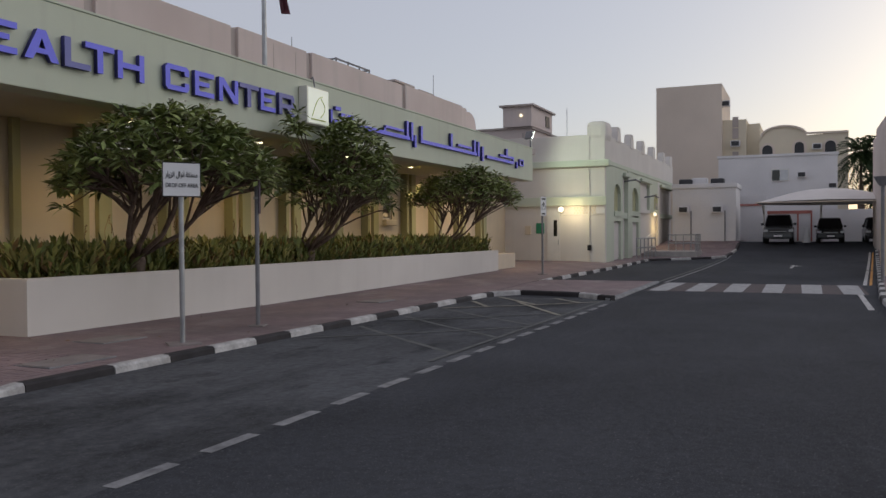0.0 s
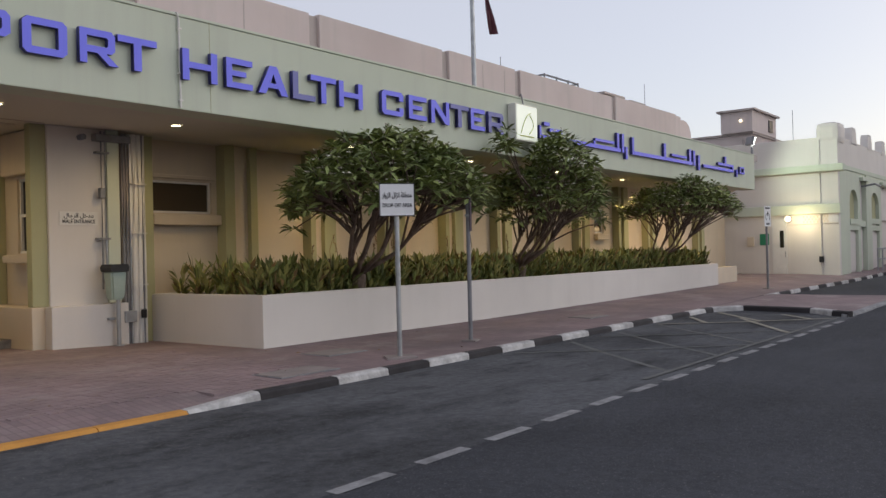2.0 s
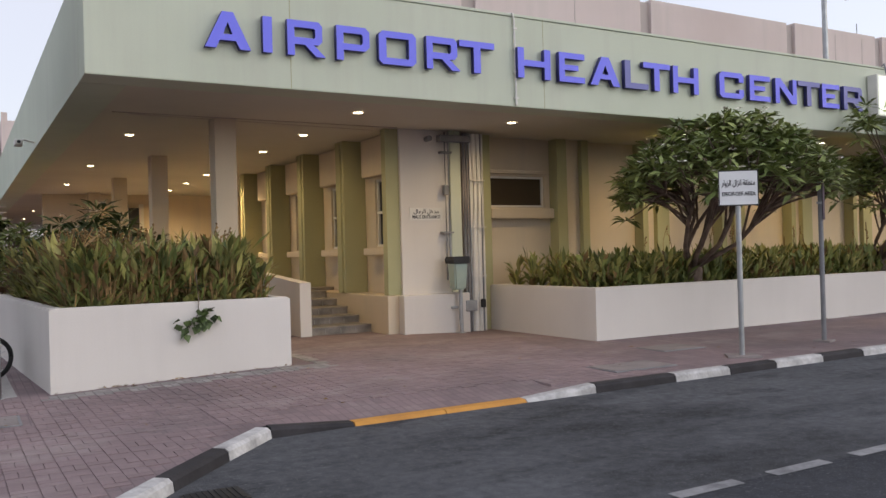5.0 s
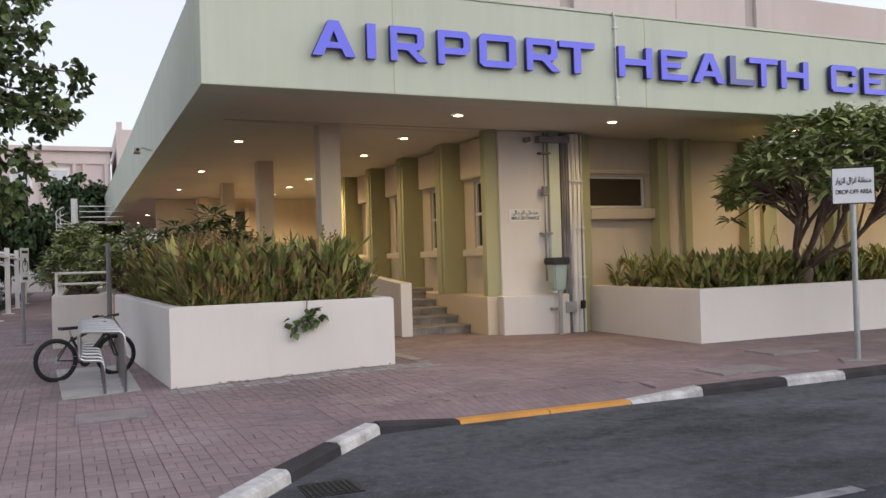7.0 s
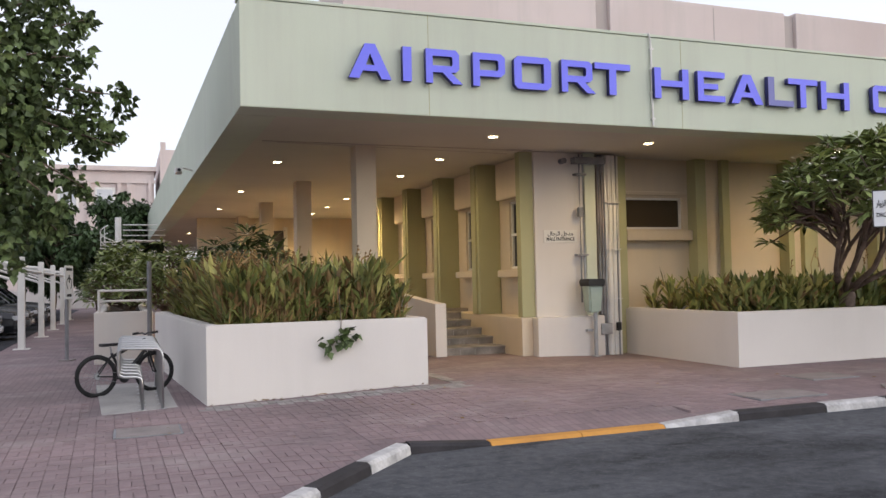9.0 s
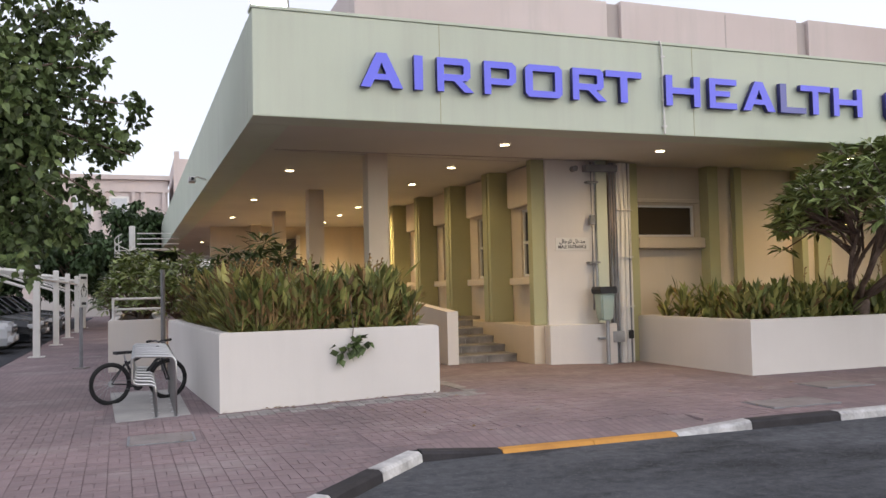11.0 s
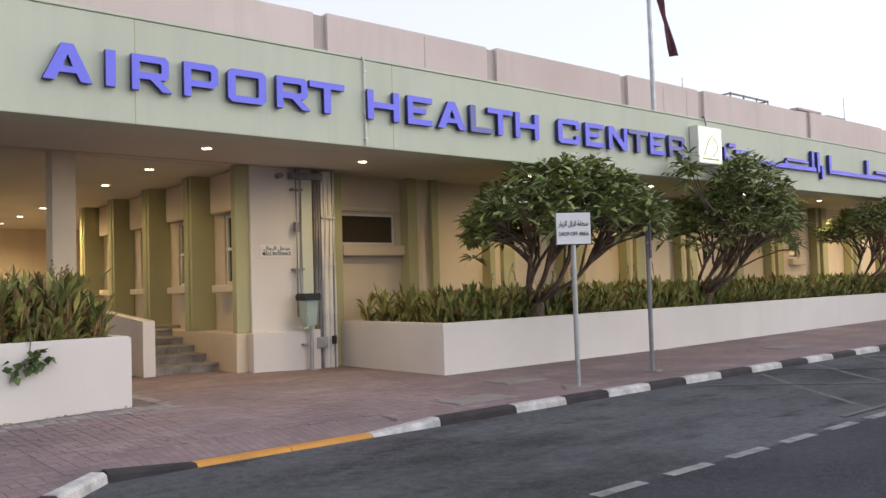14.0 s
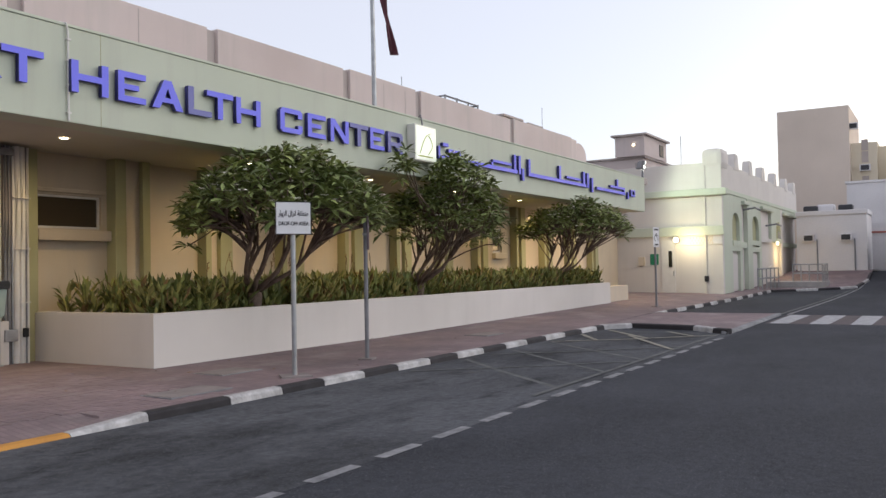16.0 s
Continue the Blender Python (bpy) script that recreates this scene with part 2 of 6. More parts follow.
def glass_material():
    m = bpy.data.materials.new("dark_window_glass")
    m.use_nodes = True
    b = m.node_tree.nodes["Principled BSDF"]
    b.inputs["Base Color"].default_value = (0.012, 0.013, 0.016, 1)
    b.inputs["Roughness"].default_value = 0.04
    b.inputs["Specular IOR Level"].default_value = 0.6
    return m


GLASS = glass_material()
GLASS_TINT = glass_material()
GLASS_TINT.name = "brown_tinted_glass"
GLASS_TINT.node_tree.nodes["Principled BSDF"].inputs["Base Color"].default_value = (0.075, 0.058, 0.04, 1)


# ---- builders ----
def box(bm, x0, x1, y0, y1, z0, z1, bevel=0.0):
    r = bmesh.ops.create_cube(bm, size=1, matrix=Matrix.LocRotScale(((x0 + x1) / 2, (y0 + y1) / 2, (z0 + z1) / 2), None, (abs(x1 - x0), abs(y1 - y0), abs(z1 - z0))))
    if bevel:
        edges = list({e for v in r["verts"] for e in v.link_edges})
        bmesh.ops.bevel(bm, geom=edges, offset=bevel, segments=2, affect="EDGES", profile=0.6)
    return bm


def cyl(bm, a, b, r0, r1=None, seg=12):
    a, b = Vector(a), Vector(b)
    m = Matrix.Translation((a + b) / 2) @ (b - a).to_track_quat("Z", "Y").to_matrix().to_4x4()
    bmesh.ops.create_cone(bm, cap_ends=True, segments=seg, radius1=r0, radius2=r0 if r1 is None else r1, depth=(b - a).length, matrix=m)
    return bm


def tube(bm, pts, r, seg=8, r_end=None):
    """A round bar along points, its rings joined into one skin."""
    pts = [Vector(p) for p in pts]
    rings = []
    for i, p in enumerate(pts):
        d = (pts[min(i + 1, len(pts) - 1)] - pts[max(i - 1, 0)]).normalized()
        q = d.to_track_quat("Z", "Y")
        rad = r if r_end is None else r + (r_end - r) * i / (len(pts) - 1)
        rings.append([bm.verts.new(p + q @ Vector((rad * math.cos(2 * math.pi * k / seg), rad * math.sin(2 * math.pi * k / seg), 0))) for k in range(seg)])
    for s, t in zip(rings, rings[1:]):
        for k in range(seg):
            bm.faces.new((s[k], s[(k + 1) % seg], t[(k + 1) % seg], t[k]))
    bm.faces.new(rings[0][::-1])
    bm.faces.new(rings[-1])
    return bm


def prism(bm, pts, lo, hi, axis="z"):
    """A flat outline pushed from lo to hi along an axis."""
    def at(p, h):
        return (p[0], p[1], h) if axis == "z" else (p[0], h, p[1]) if axis == "y" else (h, p[0], p[1])
    a = [bm.verts.new(at(p, lo)) for p in pts]
    b = [bm.verts.new(at(p, hi)) for p in pts]
    bm.faces.new(a[::-1])
    bm.faces.new(b)
    for i in range(len(pts)):
        j = (i + 1) % len(pts)
        bm.faces.new((a[i], a[j], b[j], b[i]))
    bmesh.ops.recalc_face_normals(bm, faces=bm.faces)
    return bm


def part(name, bm, material, parent=None, label="", smooth=False):
    me = bpy.data.meshes.new(name)
    bm.to_mesh(me)
    bm.free()
    me.materials.append(material)
    if smooth:
        me.shade_smooth()
    ob = new(name, me)
    ob.parent = parent
    if label:
        tagged(ob, label)
    return ob


def thing(name, label, category, group="", kind="", at=(0, 0, 0)):
    ob = new(name)
    ob.empty_display_size = 0.2
    ob.location = at
    return tagged(ob, label, category, group, kind)


def single(name, bm, material, label, category, group="", kind="", smooth=False):
    return tagged(part(name, bm, material, None, "", smooth), label, category, group, kind)


def B(*a, bevel=0.0):
    return box(bmesh.new(), *a, bevel=bevel)


def interp(x, xs, ys):
    return float(np.interp(x, xs, ys))


def road_z(x):
    return interp(x, (44, 52, 58, 63, 67), (0, 0.06, 0.16, 0.50, 1.05))


def pav_z(x, y):
    """Height of the paving: it falls gently to the kerb and rises with the road."""
    front = 0.13 + road_z(x)
    mid = interp(x, (-6, 1, 4.3, 7, 10, 17, 34, 46), (0.14, 0.165, 0.27, 0.20, 0.165, 0.16, 0.28, 0.30)) + (road_z(x) if x > 46 else 0) * 0.8
    back = interp(x, (-6, 1, 4.3, 8, 10, 17, 34, 46), (0.14, 0.15, 0.26, 0.23, 0.16, 0.18, 0.30, 0.32)) + (road_z(x) if x > 46 else 0) * 0.8
    return interp(y, (8.6, 12.1, 15.4), (front, mid, back)) if x > 2.4 else interp(y, (9.0, 12.1, 15.4), (0.13, mid, back))


# ---- ground, road and paving ----
def gutter(x, y):
    """The asphalt rises a little where it meets the kerb."""
    if x > 23 or y < 0:
        return 0.0
    d = max(0.0, min(8.44 - y, (x - kerb_left(y)) * 0.77))
    return 0.03 * max(0.0, 1 - d / 1.6)


def ground_sheet():
    xs = [-900, -200, -60, -20] + [-8 + 0.8 * i for i in range(40)] + [26, 30, 38, 42, 46, 50, 54, 58, 60.5, 63, 65, 67, 80, 120, 300, 1500]
    ys = [-900, -200, -40, -10] + [0.4 * i for i in range(12)] + [4.73] + [0.4 * i for i in range(12, 23)] + [12, 40, 200, 900]
    bm = bmesh.new()
    v = [[bm.verts.new((x, y, road_z(x) + (gutter(x, y) if y < 9 else 0.0))) for y in ys] for x in xs]
    for i in range(len(xs) - 1):
        for j in range(len(ys) - 1):
            f = bm.faces.new((v[i][j], v[i + 1][j], v[i + 1][j + 1], v[i][j + 1]))
            f.material_index = 1 if xs[i] < 22.5 and ys[j] > 4.7 else 0
    road = single("ground", bm, ASPHALT, "dark asphalt road with an older stained bay by the kerb", "road", kind="structure")
    road.data.materials.append(ASPHALT_BAY)
    return road


def kerb_left(y):
    """The kerb's bend at the corner: x of the paving's edge for a given y below 8.5."""
    return 2.62 + (y - 8.55) * 0.83


ground_sheet()


def pavement_sheet():
    xs = [-40, -20, -10, -6, -3, -1, 1, 2.75, 3.66, 4.8, 5.93, 7, 8, 10, 13, 17, 20, 23.2]
    bm = bmesh.new()
    ys = [8.575, 9.2, 10.5, 12.1, 13.8, 15.4, 20, 40, 80]
    cols = [[bm.verts.new((x, y, pav_z(x, y) if not (3.6 < x < 6.1 and y < 9) else 0.068)) for y in ys] for x in xs]
    for a, b in zip(cols, cols[1:]):
        for j in range(len(ys) - 1):
            bm.faces.new((a[j], b[j], b[j + 1], a[j + 1]))
    low = [8.62, 7.7, 6.9, 5.5, 4.0, 0.0]
    prev = [bm.verts.new((-40, y, 0.13)) for y in low]
    nxt = [bm.verts.new((kerb_left(y), y, 0.13)) for y in low]
    for j in range(len(low) - 1):
        bm.faces.new((prev[j], prev[j + 1], nxt[j + 1], nxt[j]))
    bmesh.ops.recalc_face_normals(bm, faces=bm.faces)
    return single("pavement", bm, PAVER, "reddish block paving worn and dusty, sloping to the kerb", "pavement", kind="structure")


pavement_sheet()


def far_pavement():
    bm = bmesh.new()
    xs = [30.2, 34, 38, 42, 46, 51, 56, 61, 66, 76]
    ys = [9.0, 12.1, 15.4, 20]
    cols = [[bm.verts.new((x, y, pav_z(x, y))) for y in ys] for x in xs]
    for a, b in zip(cols, cols[1:]):
        for j in range(len(ys) - 1):
            bm.faces.new((a[j], b[j], b[j + 1], a[j + 1]))
    a = [bm.verts.new((23.2, y, pav_z(23.2, y))) for y in (8.62, 12.1, 15.4, 20)]
    for j in range(3):
        bm.faces.new((a[j], cols[0][j], cols[0][j + 1], a[j + 1]))
    # the built-out nose before the crossing
    n = [bm.verts.new(p) for p in ((23.3, 8.62, 0.13), (24.2, 7.95, 0.13), (24.0, 6.9, 0.13), (23.8, 6.05, 0.13), (23.1, 5.4, 0.12), (22.85, 4.98, 0.065), (31.3, 5.03, 0.065), (30.2, 9.0, 0.13))]
    bm.faces.new(n)
    bmesh.ops.recalc_face_normals(bm, faces=bm.faces)
    single("pavement_2", bm, PAVER, "reddish block paving beside the crossing, with a built-out corner", "pavement", kind="structure")
    bm = bmesh.new()
    rows = [[bm.verts.new((x, y, road_z(x) + 0.13)) for y in (interp(x, (53.1, 55.1, 56.4, 58.1, 60.5, 66), (8.9, 6.7, 5.6, 4.8, 4.6, 4.5)), 10)] for x in (53.1, 54.1, 55.1, 56.4, 58.1, 60.5, 63, 65, 67, 76)]
    for c, d in zip(rows, rows[1:]):
        bm.faces.new((c[0], d[0], d[1], c[1]))
    bmesh.ops.recalc_face_normals(bm, faces=bm.faces)
    single("pavement_3", bm, PAVER, "reddish block paving below the white building", "pavement", kind="structure")


far_pavement()


def kerb_block(parent, a, b, material, h0=0.14, h1=0.14, w=0.16):
    """One kerb stone from a to b with a chamfered road edge; heights at both ends."""
    a, b = Vector((*a, 0)), Vector((*b, 0))
    d = (b - a).normalized()
    n = Vector((d.y, -d.x, 0))
    g = 0.006
    a, b = a + d * g, b - d * g
    bm = bmesh.new()
    rings = []
    for p, h in ((a, h0), (b, h1)):
        z = road_z(p.x)
        rings.append([bm.verts.new(p + n * o + Vector((0, 0, z + k))) for o, k in ((0.02, -0.1), (0.015, 0.0), (0, h - 0.03), (-0.035, h), (-w, h + 0.004), (-w, -0.1))])
    for k in range(6):
        bm.faces.new((rings[0][k], rings[0][(k + 1) % 6], rings[1][(k + 1) % 6], rings[1][k]))
    bm.faces.new(rings[0])
    bm.faces.new(rings[1][::-1])
    bmesh.ops.recalc_face_normals(bm, faces=bm.faces)
    return part("kerb_stone", bm, material, parent)


def kerbs():
    k = thing("kerb", "black and white painted kerb stones, chipped and dusty", "kerb", kind="structure")
    # corner bend, then the dropped orange stretch
    pts = [(-4.0, 0.6), (-3.2, 1.5), (-2.4, 2.4), (-1.6, 3.3), (-0.8, 4.2), (0.0, 5.25), (0.75, 6.15), (1.45, 7.0), (2.1, 7.75), (2.72, 8.42), (3.66, 8.44)]
    for i in range(len(pts) - 1):
        kerb_block(k, pts[i], pts[i + 1], PAINT_K if i % 2 else PAINT_W, 0.14, 0.068 if i == len(pts) - 2 else 0.14)
    kerb_block(k, (3.66, 8.44), (4.8, 8.44), PAINT_Y, 0.068, 0.068)
    kerb_block(k, (4.8, 8.44), (5.93, 8.44), PAINT_Y, 0.068, 0.068)
    cuts = [5.93, 7.01, 8.41, 9.47, 10.46, 11.54, 12.56, 13.66, 14.72, 15.84, 16.89, 18.0, 19.1, 20.3, 21.45, 22.6, 23.2]
    for i in range(len(cuts) - 1):
        kerb_block(k, (cuts[i], 8.44), (cuts[i + 1], 8.44), PAINT_K if i % 2 else PAINT_W, 0.068 if i == 0 else 0.14, 0.14)
    nose = [(23.2, 8.5), (24.1, 7.9), (23.9, 6.9), (23.7, 6.0), (23.0, 5.3), (22.7, 4.85)]
    for i in range(len(nose) - 1):
        kerb_block(k, nose[i], nose[i + 1], PAINT_K if i not in (0, 3) else PAINT_W)
    side = [(22.7, 4.85), (24.2, 4.8), (26, 4.85), (28, 4.87), (30, 4.9), (31.4, 4.92)]
    for i in range(len(side) - 1):
        kerb_block(k, side[i], side[i + 1], PAINT_DASH, 0.07, 0.07)
    xs = [30 + i * 1.35 for i in range(18)]
    for i in range(len(xs) - 1):
        kerb_block(k, (xs[i], 8.95), (xs[i + 1], 8.95), PAINT_K if i % 2 else PAINT_W)
    far = [(53.0, 8.9), (54.0, 7.7), (55.0, 6.6), (56.3, 5.5), (58, 4.7), (60.5, 4.5), (63, 4.4), (66, 4.4)]
    for i in range(len(far) - 1):
        kerb_block(k, far[i], far[i + 1], PAINT_W if i % 2 else PAINT_K)
    rk = thing("kerb_2", "black and white painted kerb along the opposite side", "kerb", kind="structure")
    line = [(6 + i * 1.2, interp(6 + i * 1.2, (6, 13.6, 25, 45, 66), (-1.75, -1.75, -1.85, -3.2, -4.6))) for i in range(50)]
    for i in range(len(line) - 1):
        kerb_block(rk, line[i + 1], line[i], PAINT_K if i % 2 else PAINT_W)


kerbs()


def right_pavement():
    bm = bmesh.new()
    line = [(x, interp(x, (6, 13.6, 25, 45, 66), (-1.75, -1.75, -1.85, -3.2, -4.6)) - 0.16) for x in (6, 10, 13.6, 25, 38, 46, 56, 66)]
    a = [bm.verts.new((x, y, road_z(x) + 0.135)) for x, y in line]
    b = [bm.verts.new((x, -14, road_z(x) + 0.135)) for x, y in line]
    for i in range(len(line) - 1):
        bm.faces.new((a[i], b[i], b[i + 1], a[i + 1]))
    bmesh.ops.recalc_face_normals(bm, faces=bm.faces)
    single("pavement_4", bm, PAVER, "reddish block paving along the opposite kerb", "pavement", kind="structure")


right_pavement()


def strip(bm, a, b, w, lift=0.006):
    a, b = Vector((*a, 0)), Vector((*b, 0))
    d = (b - a).normalized()
    n = Vector((-d.y, d.x, 0)) * w / 2
    steps = max(1, int((b - a).length / (3 if max(a.x, b.x) > 38 else 0.6)))
    prev = None
    for i in range(steps + 1):
        p = a.lerp(b, i / steps)
        row = [bm.verts.new(p + s * n + Vector((0, 0, road_z(p.x) + gutter(p.x, p.y) + lift))) for s in (-1, 1)]
        if prev:
            bm.faces.new((prev[0], row[0], row[1], prev[1]))
        prev = row


def markings():
    d = thing("lane_dashes", "worn white dashed line painted on the asphalt", "road marking", kind="structure")
    for i in range(21):
        bm = bmesh.new()
        x = -0.78 + 1.08 * i
        strip(bm, (x, 4.73), (x + 0.70, 4.73), 0.14)
        part("dash", bm, PAINT_DASH, d)
    h = thing("hatched_bay", "faded criss-cross painted bay beside the kerb", "road marking", kind="structure")
    bm = bmesh.new()
    for k, x in enumerate((11.9, 14.0, 16.1)):
        strip(bm, (x, 5.0), (x + 2.75, 8.2), 0.11, 0.004 + 0.001 * k)
    for k, x in enumerate((12.6, 15.7)):
        strip(bm, (x, 8.2), (x + 3.3, 5.0), 0.11, 0.009 + 0.001 * k)
    strip(bm, (11.0, 5.02), (22.6, 5.02), 0.09, 0.013)
    part("cross_lines", bm, PAINT_GREY, h)
    bm = bmesh.new()
    strip(bm, (18.85, 8.2), (22.2, 5.0), 0.13, 0.015)
    strip(bm, (18.2, 5.05), (21.4, 7.1), 0.12, 0.017)
    strip(bm, (19.75, 7.38), (21.0, 8.25), 0.13, 0.018)
    strip(bm, (20.75, 6.4), (22.7, 8.1), 0.13, 0.019)
    strip(bm, (21.7, 5.5), (22.9, 6.5), 0.13, 0.020)
    part("nose_lines", bm, PAINT_FADE, h, "faded yellow paint")
    c = thing("zebra_crossing", "white zebra crossing bars across the road", "road marking", kind="structure")
    bm = bmesh.new()
    bm.faces.new([bm.verts.new(q) for q in ((27.1, -1.75, 0.004), (31.6, -1.75, 0.004), (31.6, 4.7, 0.004), (27.1, 4.7, 0.004))])
    part("ground_paint", bm, PAINT_RED, c, "dull worn red surface")
    for i in range(6):
        bm = bmesh.new()
        y = 4.3 - i * 1.13
        q = [bm.verts.new((x, yy, 0.008)) for x, yy in ((27.1, y - 0.28), (31.6, y - 0.32), (31.6, y + 0.32), (27.1, y + 0.28))]
        bm.faces.new(q)
        part("bar", bm, PAINT_BAR, c)
    s = thing("edge_lines", "worn white edge lines along the road", "road marking", kind="structure")
    bm = bmesh.new()
    strip(bm, (31.6, 4.75), (64, 4.5), 0.10)
    part("line", bm, PAINT_DASH, s)
    bm = bmesh.new()
    strip(bm, (31.6, 5.05), (58, 4.85), 0.10)
    part("line", bm, PAINT_GREY, s)
    bm = bmesh.new()
    strip(bm, (21.9, -1.45), (27.1, -1.5), 0.14)
    part("line", bm, PAINT_W, s)
    bm = bmesh.new()
    strip(bm, (31.8, -1.9), (62, -4.0), 0.12)
    part("line", bm, PAINT_W, s)
    bm = bmesh.new()
    strip(bm, (31.8, -2.08), (62, -4.18), 0.09)
    part("line", bm, PAINT_Y, s, "worn orange line")
    a = bmesh.new()
    strip(a, (45.4, 0.62), (48.2, 0.50), 0.13, 0.01)
    strip(a, (47.4, 0.25), (48.6, 0.62), 0.2, 0.013)
    single("road_arrow", a, PAINT_W, "white turn arrow painted on the asphalt", "road marking", kind="structure")
    bm = bmesh.new()
    strip(bm, (2.55, 0.35), (3.25, 0.55), 0.22)
    single("road_mark", bm, PAINT_W, "short worn white paint mark on asphalt", "road marking", kind="structure")


markings()

# ---- main building: canopy, walls, columns ----
FY, FX, ZB, ZT, ZS = 12.0, 1.47, 4.37, 5.93, 4.47
END = 38.6


def canopy():
    c = thing("canopy", "pale green rendered canopy fascia over an open arcade", "canopy", kind="structure")
    part("fascia_front", B(FX, END, FY, FY + 0.62, ZB, ZT, bevel=0.02), GREEN, c)
    bm = bmesh.new()
    prism(bm, [(FX, FY + 0.62), (FX + 0.62, FY + 0.62), (1.62, 70), (1.02, 70)], ZB, ZT)
    part("fascia_side", bm, GREEN, c)
    part("coping", B(FX - 0.02, END, FY - 0.02, FY + 0.3, ZT + 0.002, ZT + 0.05, bevel=0.01), GREEN, c)
    for x in (4.32, 9.0):
        part("panel_joint", B(x, x + 0.012, FY - 0.002, FY + 0.01, ZB + 0.01, ZT), PILASTER, c)
    bm = bmesh.new()
    prism(bm, [(FX + 0.55, FY + 0.6), (END, FY + 0.6), (46, 16.6), (10.9, 16.6), (10.9, 70), (1.5, 70)], ZS, ZS + 0.25)
    single("ceiling", bm, SOFFIT, "smooth beige painted soffit of the canopy with downlights", "ceiling", kind="structure")
    bm = bmesh.new()
    prism(bm, [(2.6, 15.53), (7.49, 15.90), (7.49, 15.93), (2.6, 15.56)], ZS - 0.006, ZS + 0.01)
    single("trim", bm, PINK_D, "thin dark joint across the painted soffit", "joint", kind="structure")
    p = thing("cable_conduit", "thin white conduit running down the green fascia", "pipe")
    part("pipe", tube(bmesh.new(), [(8.30, 12.1, 6.0), (8.34, 11.96, 5.97), (8.37, 11.97, 5.85), (8.38, 11.97, 4.39)], 0.018), FRAME_W, p)
    for z in (4.5, 4.95, 5.35, 5.7):
        part("clip", B(8.345, 8.415, 11.945, 11.998, z, z + 0.03), FRAME_W, p)


canopy()
single("soffit_joint", B(2.3, 7.8, 15.40, 15.43, ZS - 0.012, ZS - 0.001), PINK_D, "thin dark joint line across the soffit", "joint", kind="structure")


def upper_walls():
    w = thing("wall_parapet", "pinkish rendered upper wall with recessed vertical joints", "wall", kind="structure")
    joints = [9.8, 15.15, 20.8, 25.0, 32.55]
    edges = [4.0] + joints + [39.5]
    for i in range(len(edges) - 1):
        x0 = edges[i] + (0.36 if i else 0)
        part("panel", B(x0, edges[i + 1], 16.0, 16.35, 4.75, 8.16 + 0.008 * (x0 - 4), bevel=0.02), PINK, w)
    # joint backs take the darker pink, so recess shade is in their colour
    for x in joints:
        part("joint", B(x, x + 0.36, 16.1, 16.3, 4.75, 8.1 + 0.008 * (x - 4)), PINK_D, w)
    # grooves are thin raised strips in that same shaded pink
    for x in (13.0, 23.0, 24.3):
        part("groove", B(x, x + 0.03, 15.996, 16.02, 4.8, 8.14), PINK_D, w)
    part("side_panel", B(4.0, 4.35, 16.37, 60, 4.75, 8.12, bevel=0.02), PINK, w)
    r = B(4.4, 39.4, 16.4, 60, 7.0, 7.2)
    single("roof", r, CONCRETE, "flat concrete roof behind the parapet", "roof", kind="structure")
    single("roof_2", B(1.6, 39, 12.7, 16.0, 4.73, 4.80), CONCRETE, "flat roof slab of the canopy", "roof", kind="structure")


upper_walls()

WALL_TOP = ZS - 0.004


def pilaster(parent, x0, x1, y, deep, z0, material=None):
    part("pilaster", B(x0, x1, y - deep, y, z0, WALL_TOP, bevel=0.015), material or PILASTER, parent)


def front_wall():
    w = thing("wall_front", "cream rendered wall with olive green pilasters, warmly lit", "wall", kind="structure")
    y = 16.0
    # window openings are cut between wall pieces
    wins = [(10.42, 11.95, 2.88, 3.60), (30.7, 31.5, 2.5, 3.5)]
    x = 9.3
    for a, b, lo, hi in wins:
        part("panel", B(x, a, y, y + 0.3, 0.0, WALL_TOP), CREAM, w)
        part("panel", B(a, b, y, y + 0.3, 0.0, lo), CREAM, w)
        part("panel", B(a, b, y, y + 0.3, hi, WALL_TOP), CREAM, w)
        x = b
    part("panel", B(x, 46, y, y + 0.3, 0.0, WALL_TOP), CREAM, w)
    # each group: a narrow strip, a cream recess and a wider strip
    for g, w1, w2, w3 in ((12.09, 0.29, 0.74, 0.95),) + tuple((g, 0.18, 0.48, 0.90) for g in (14.74, 17.55, 20.37, 23.18, 26.0, 28.8, 32.3, 35.2, 38.2, 41.2)):
        pilaster(w, g, g + w1, y, 0.32, 0.0)
        pilaster(w, g + w2, g + w3, y, 0.32, 0.0)
        part("pilaster_infill", B(g + w1 + 0.002, g + w2 - 0.002, y - 0.19, y, 0.0, WALL_TOP), CREAM, w)
    pilaster(w, 9.86, 10.22, y, 0.34, 0.0)
    n = 0
    for a, b, lo, hi in wins:
        n += 1
        o = thing("window_%d" % n, "dark glazed high window in a cream frame with deep sill", "window", kind="structure")
        part("pane", B(a + 0.05, b - 0.05, y + 0.10, y + 0.12, lo + 0.05, hi - 0.05), GLASS_TINT, o)
        for q in ((a, b, hi - 0.05, hi), (a, b, lo, lo + 0.05)):
            part("window_frame", B(q[0], q[1], y + 0.06, y + 0.16, q[2], q[3]), FRAME_W, o)
        for q in (a, b - 0.05):
            part("window_frame", B(q, q + 0.05, y + 0.06, y + 0.16, lo + 0.05, hi - 0.05), FRAME_W, o)
        part("window_sill", B(a - 0.1, b + 0.13, y - 0.2, y - 0.002, lo - 0.27, lo - 0.03, bevel=0.03), CREAM, o)
        part("lintel", B(a - 0.05, b + 0.08, y - 0.09, y - 0.002, hi + 0.04, hi + 0.13, bevel=0.02), CREAM, o)


front_wall()


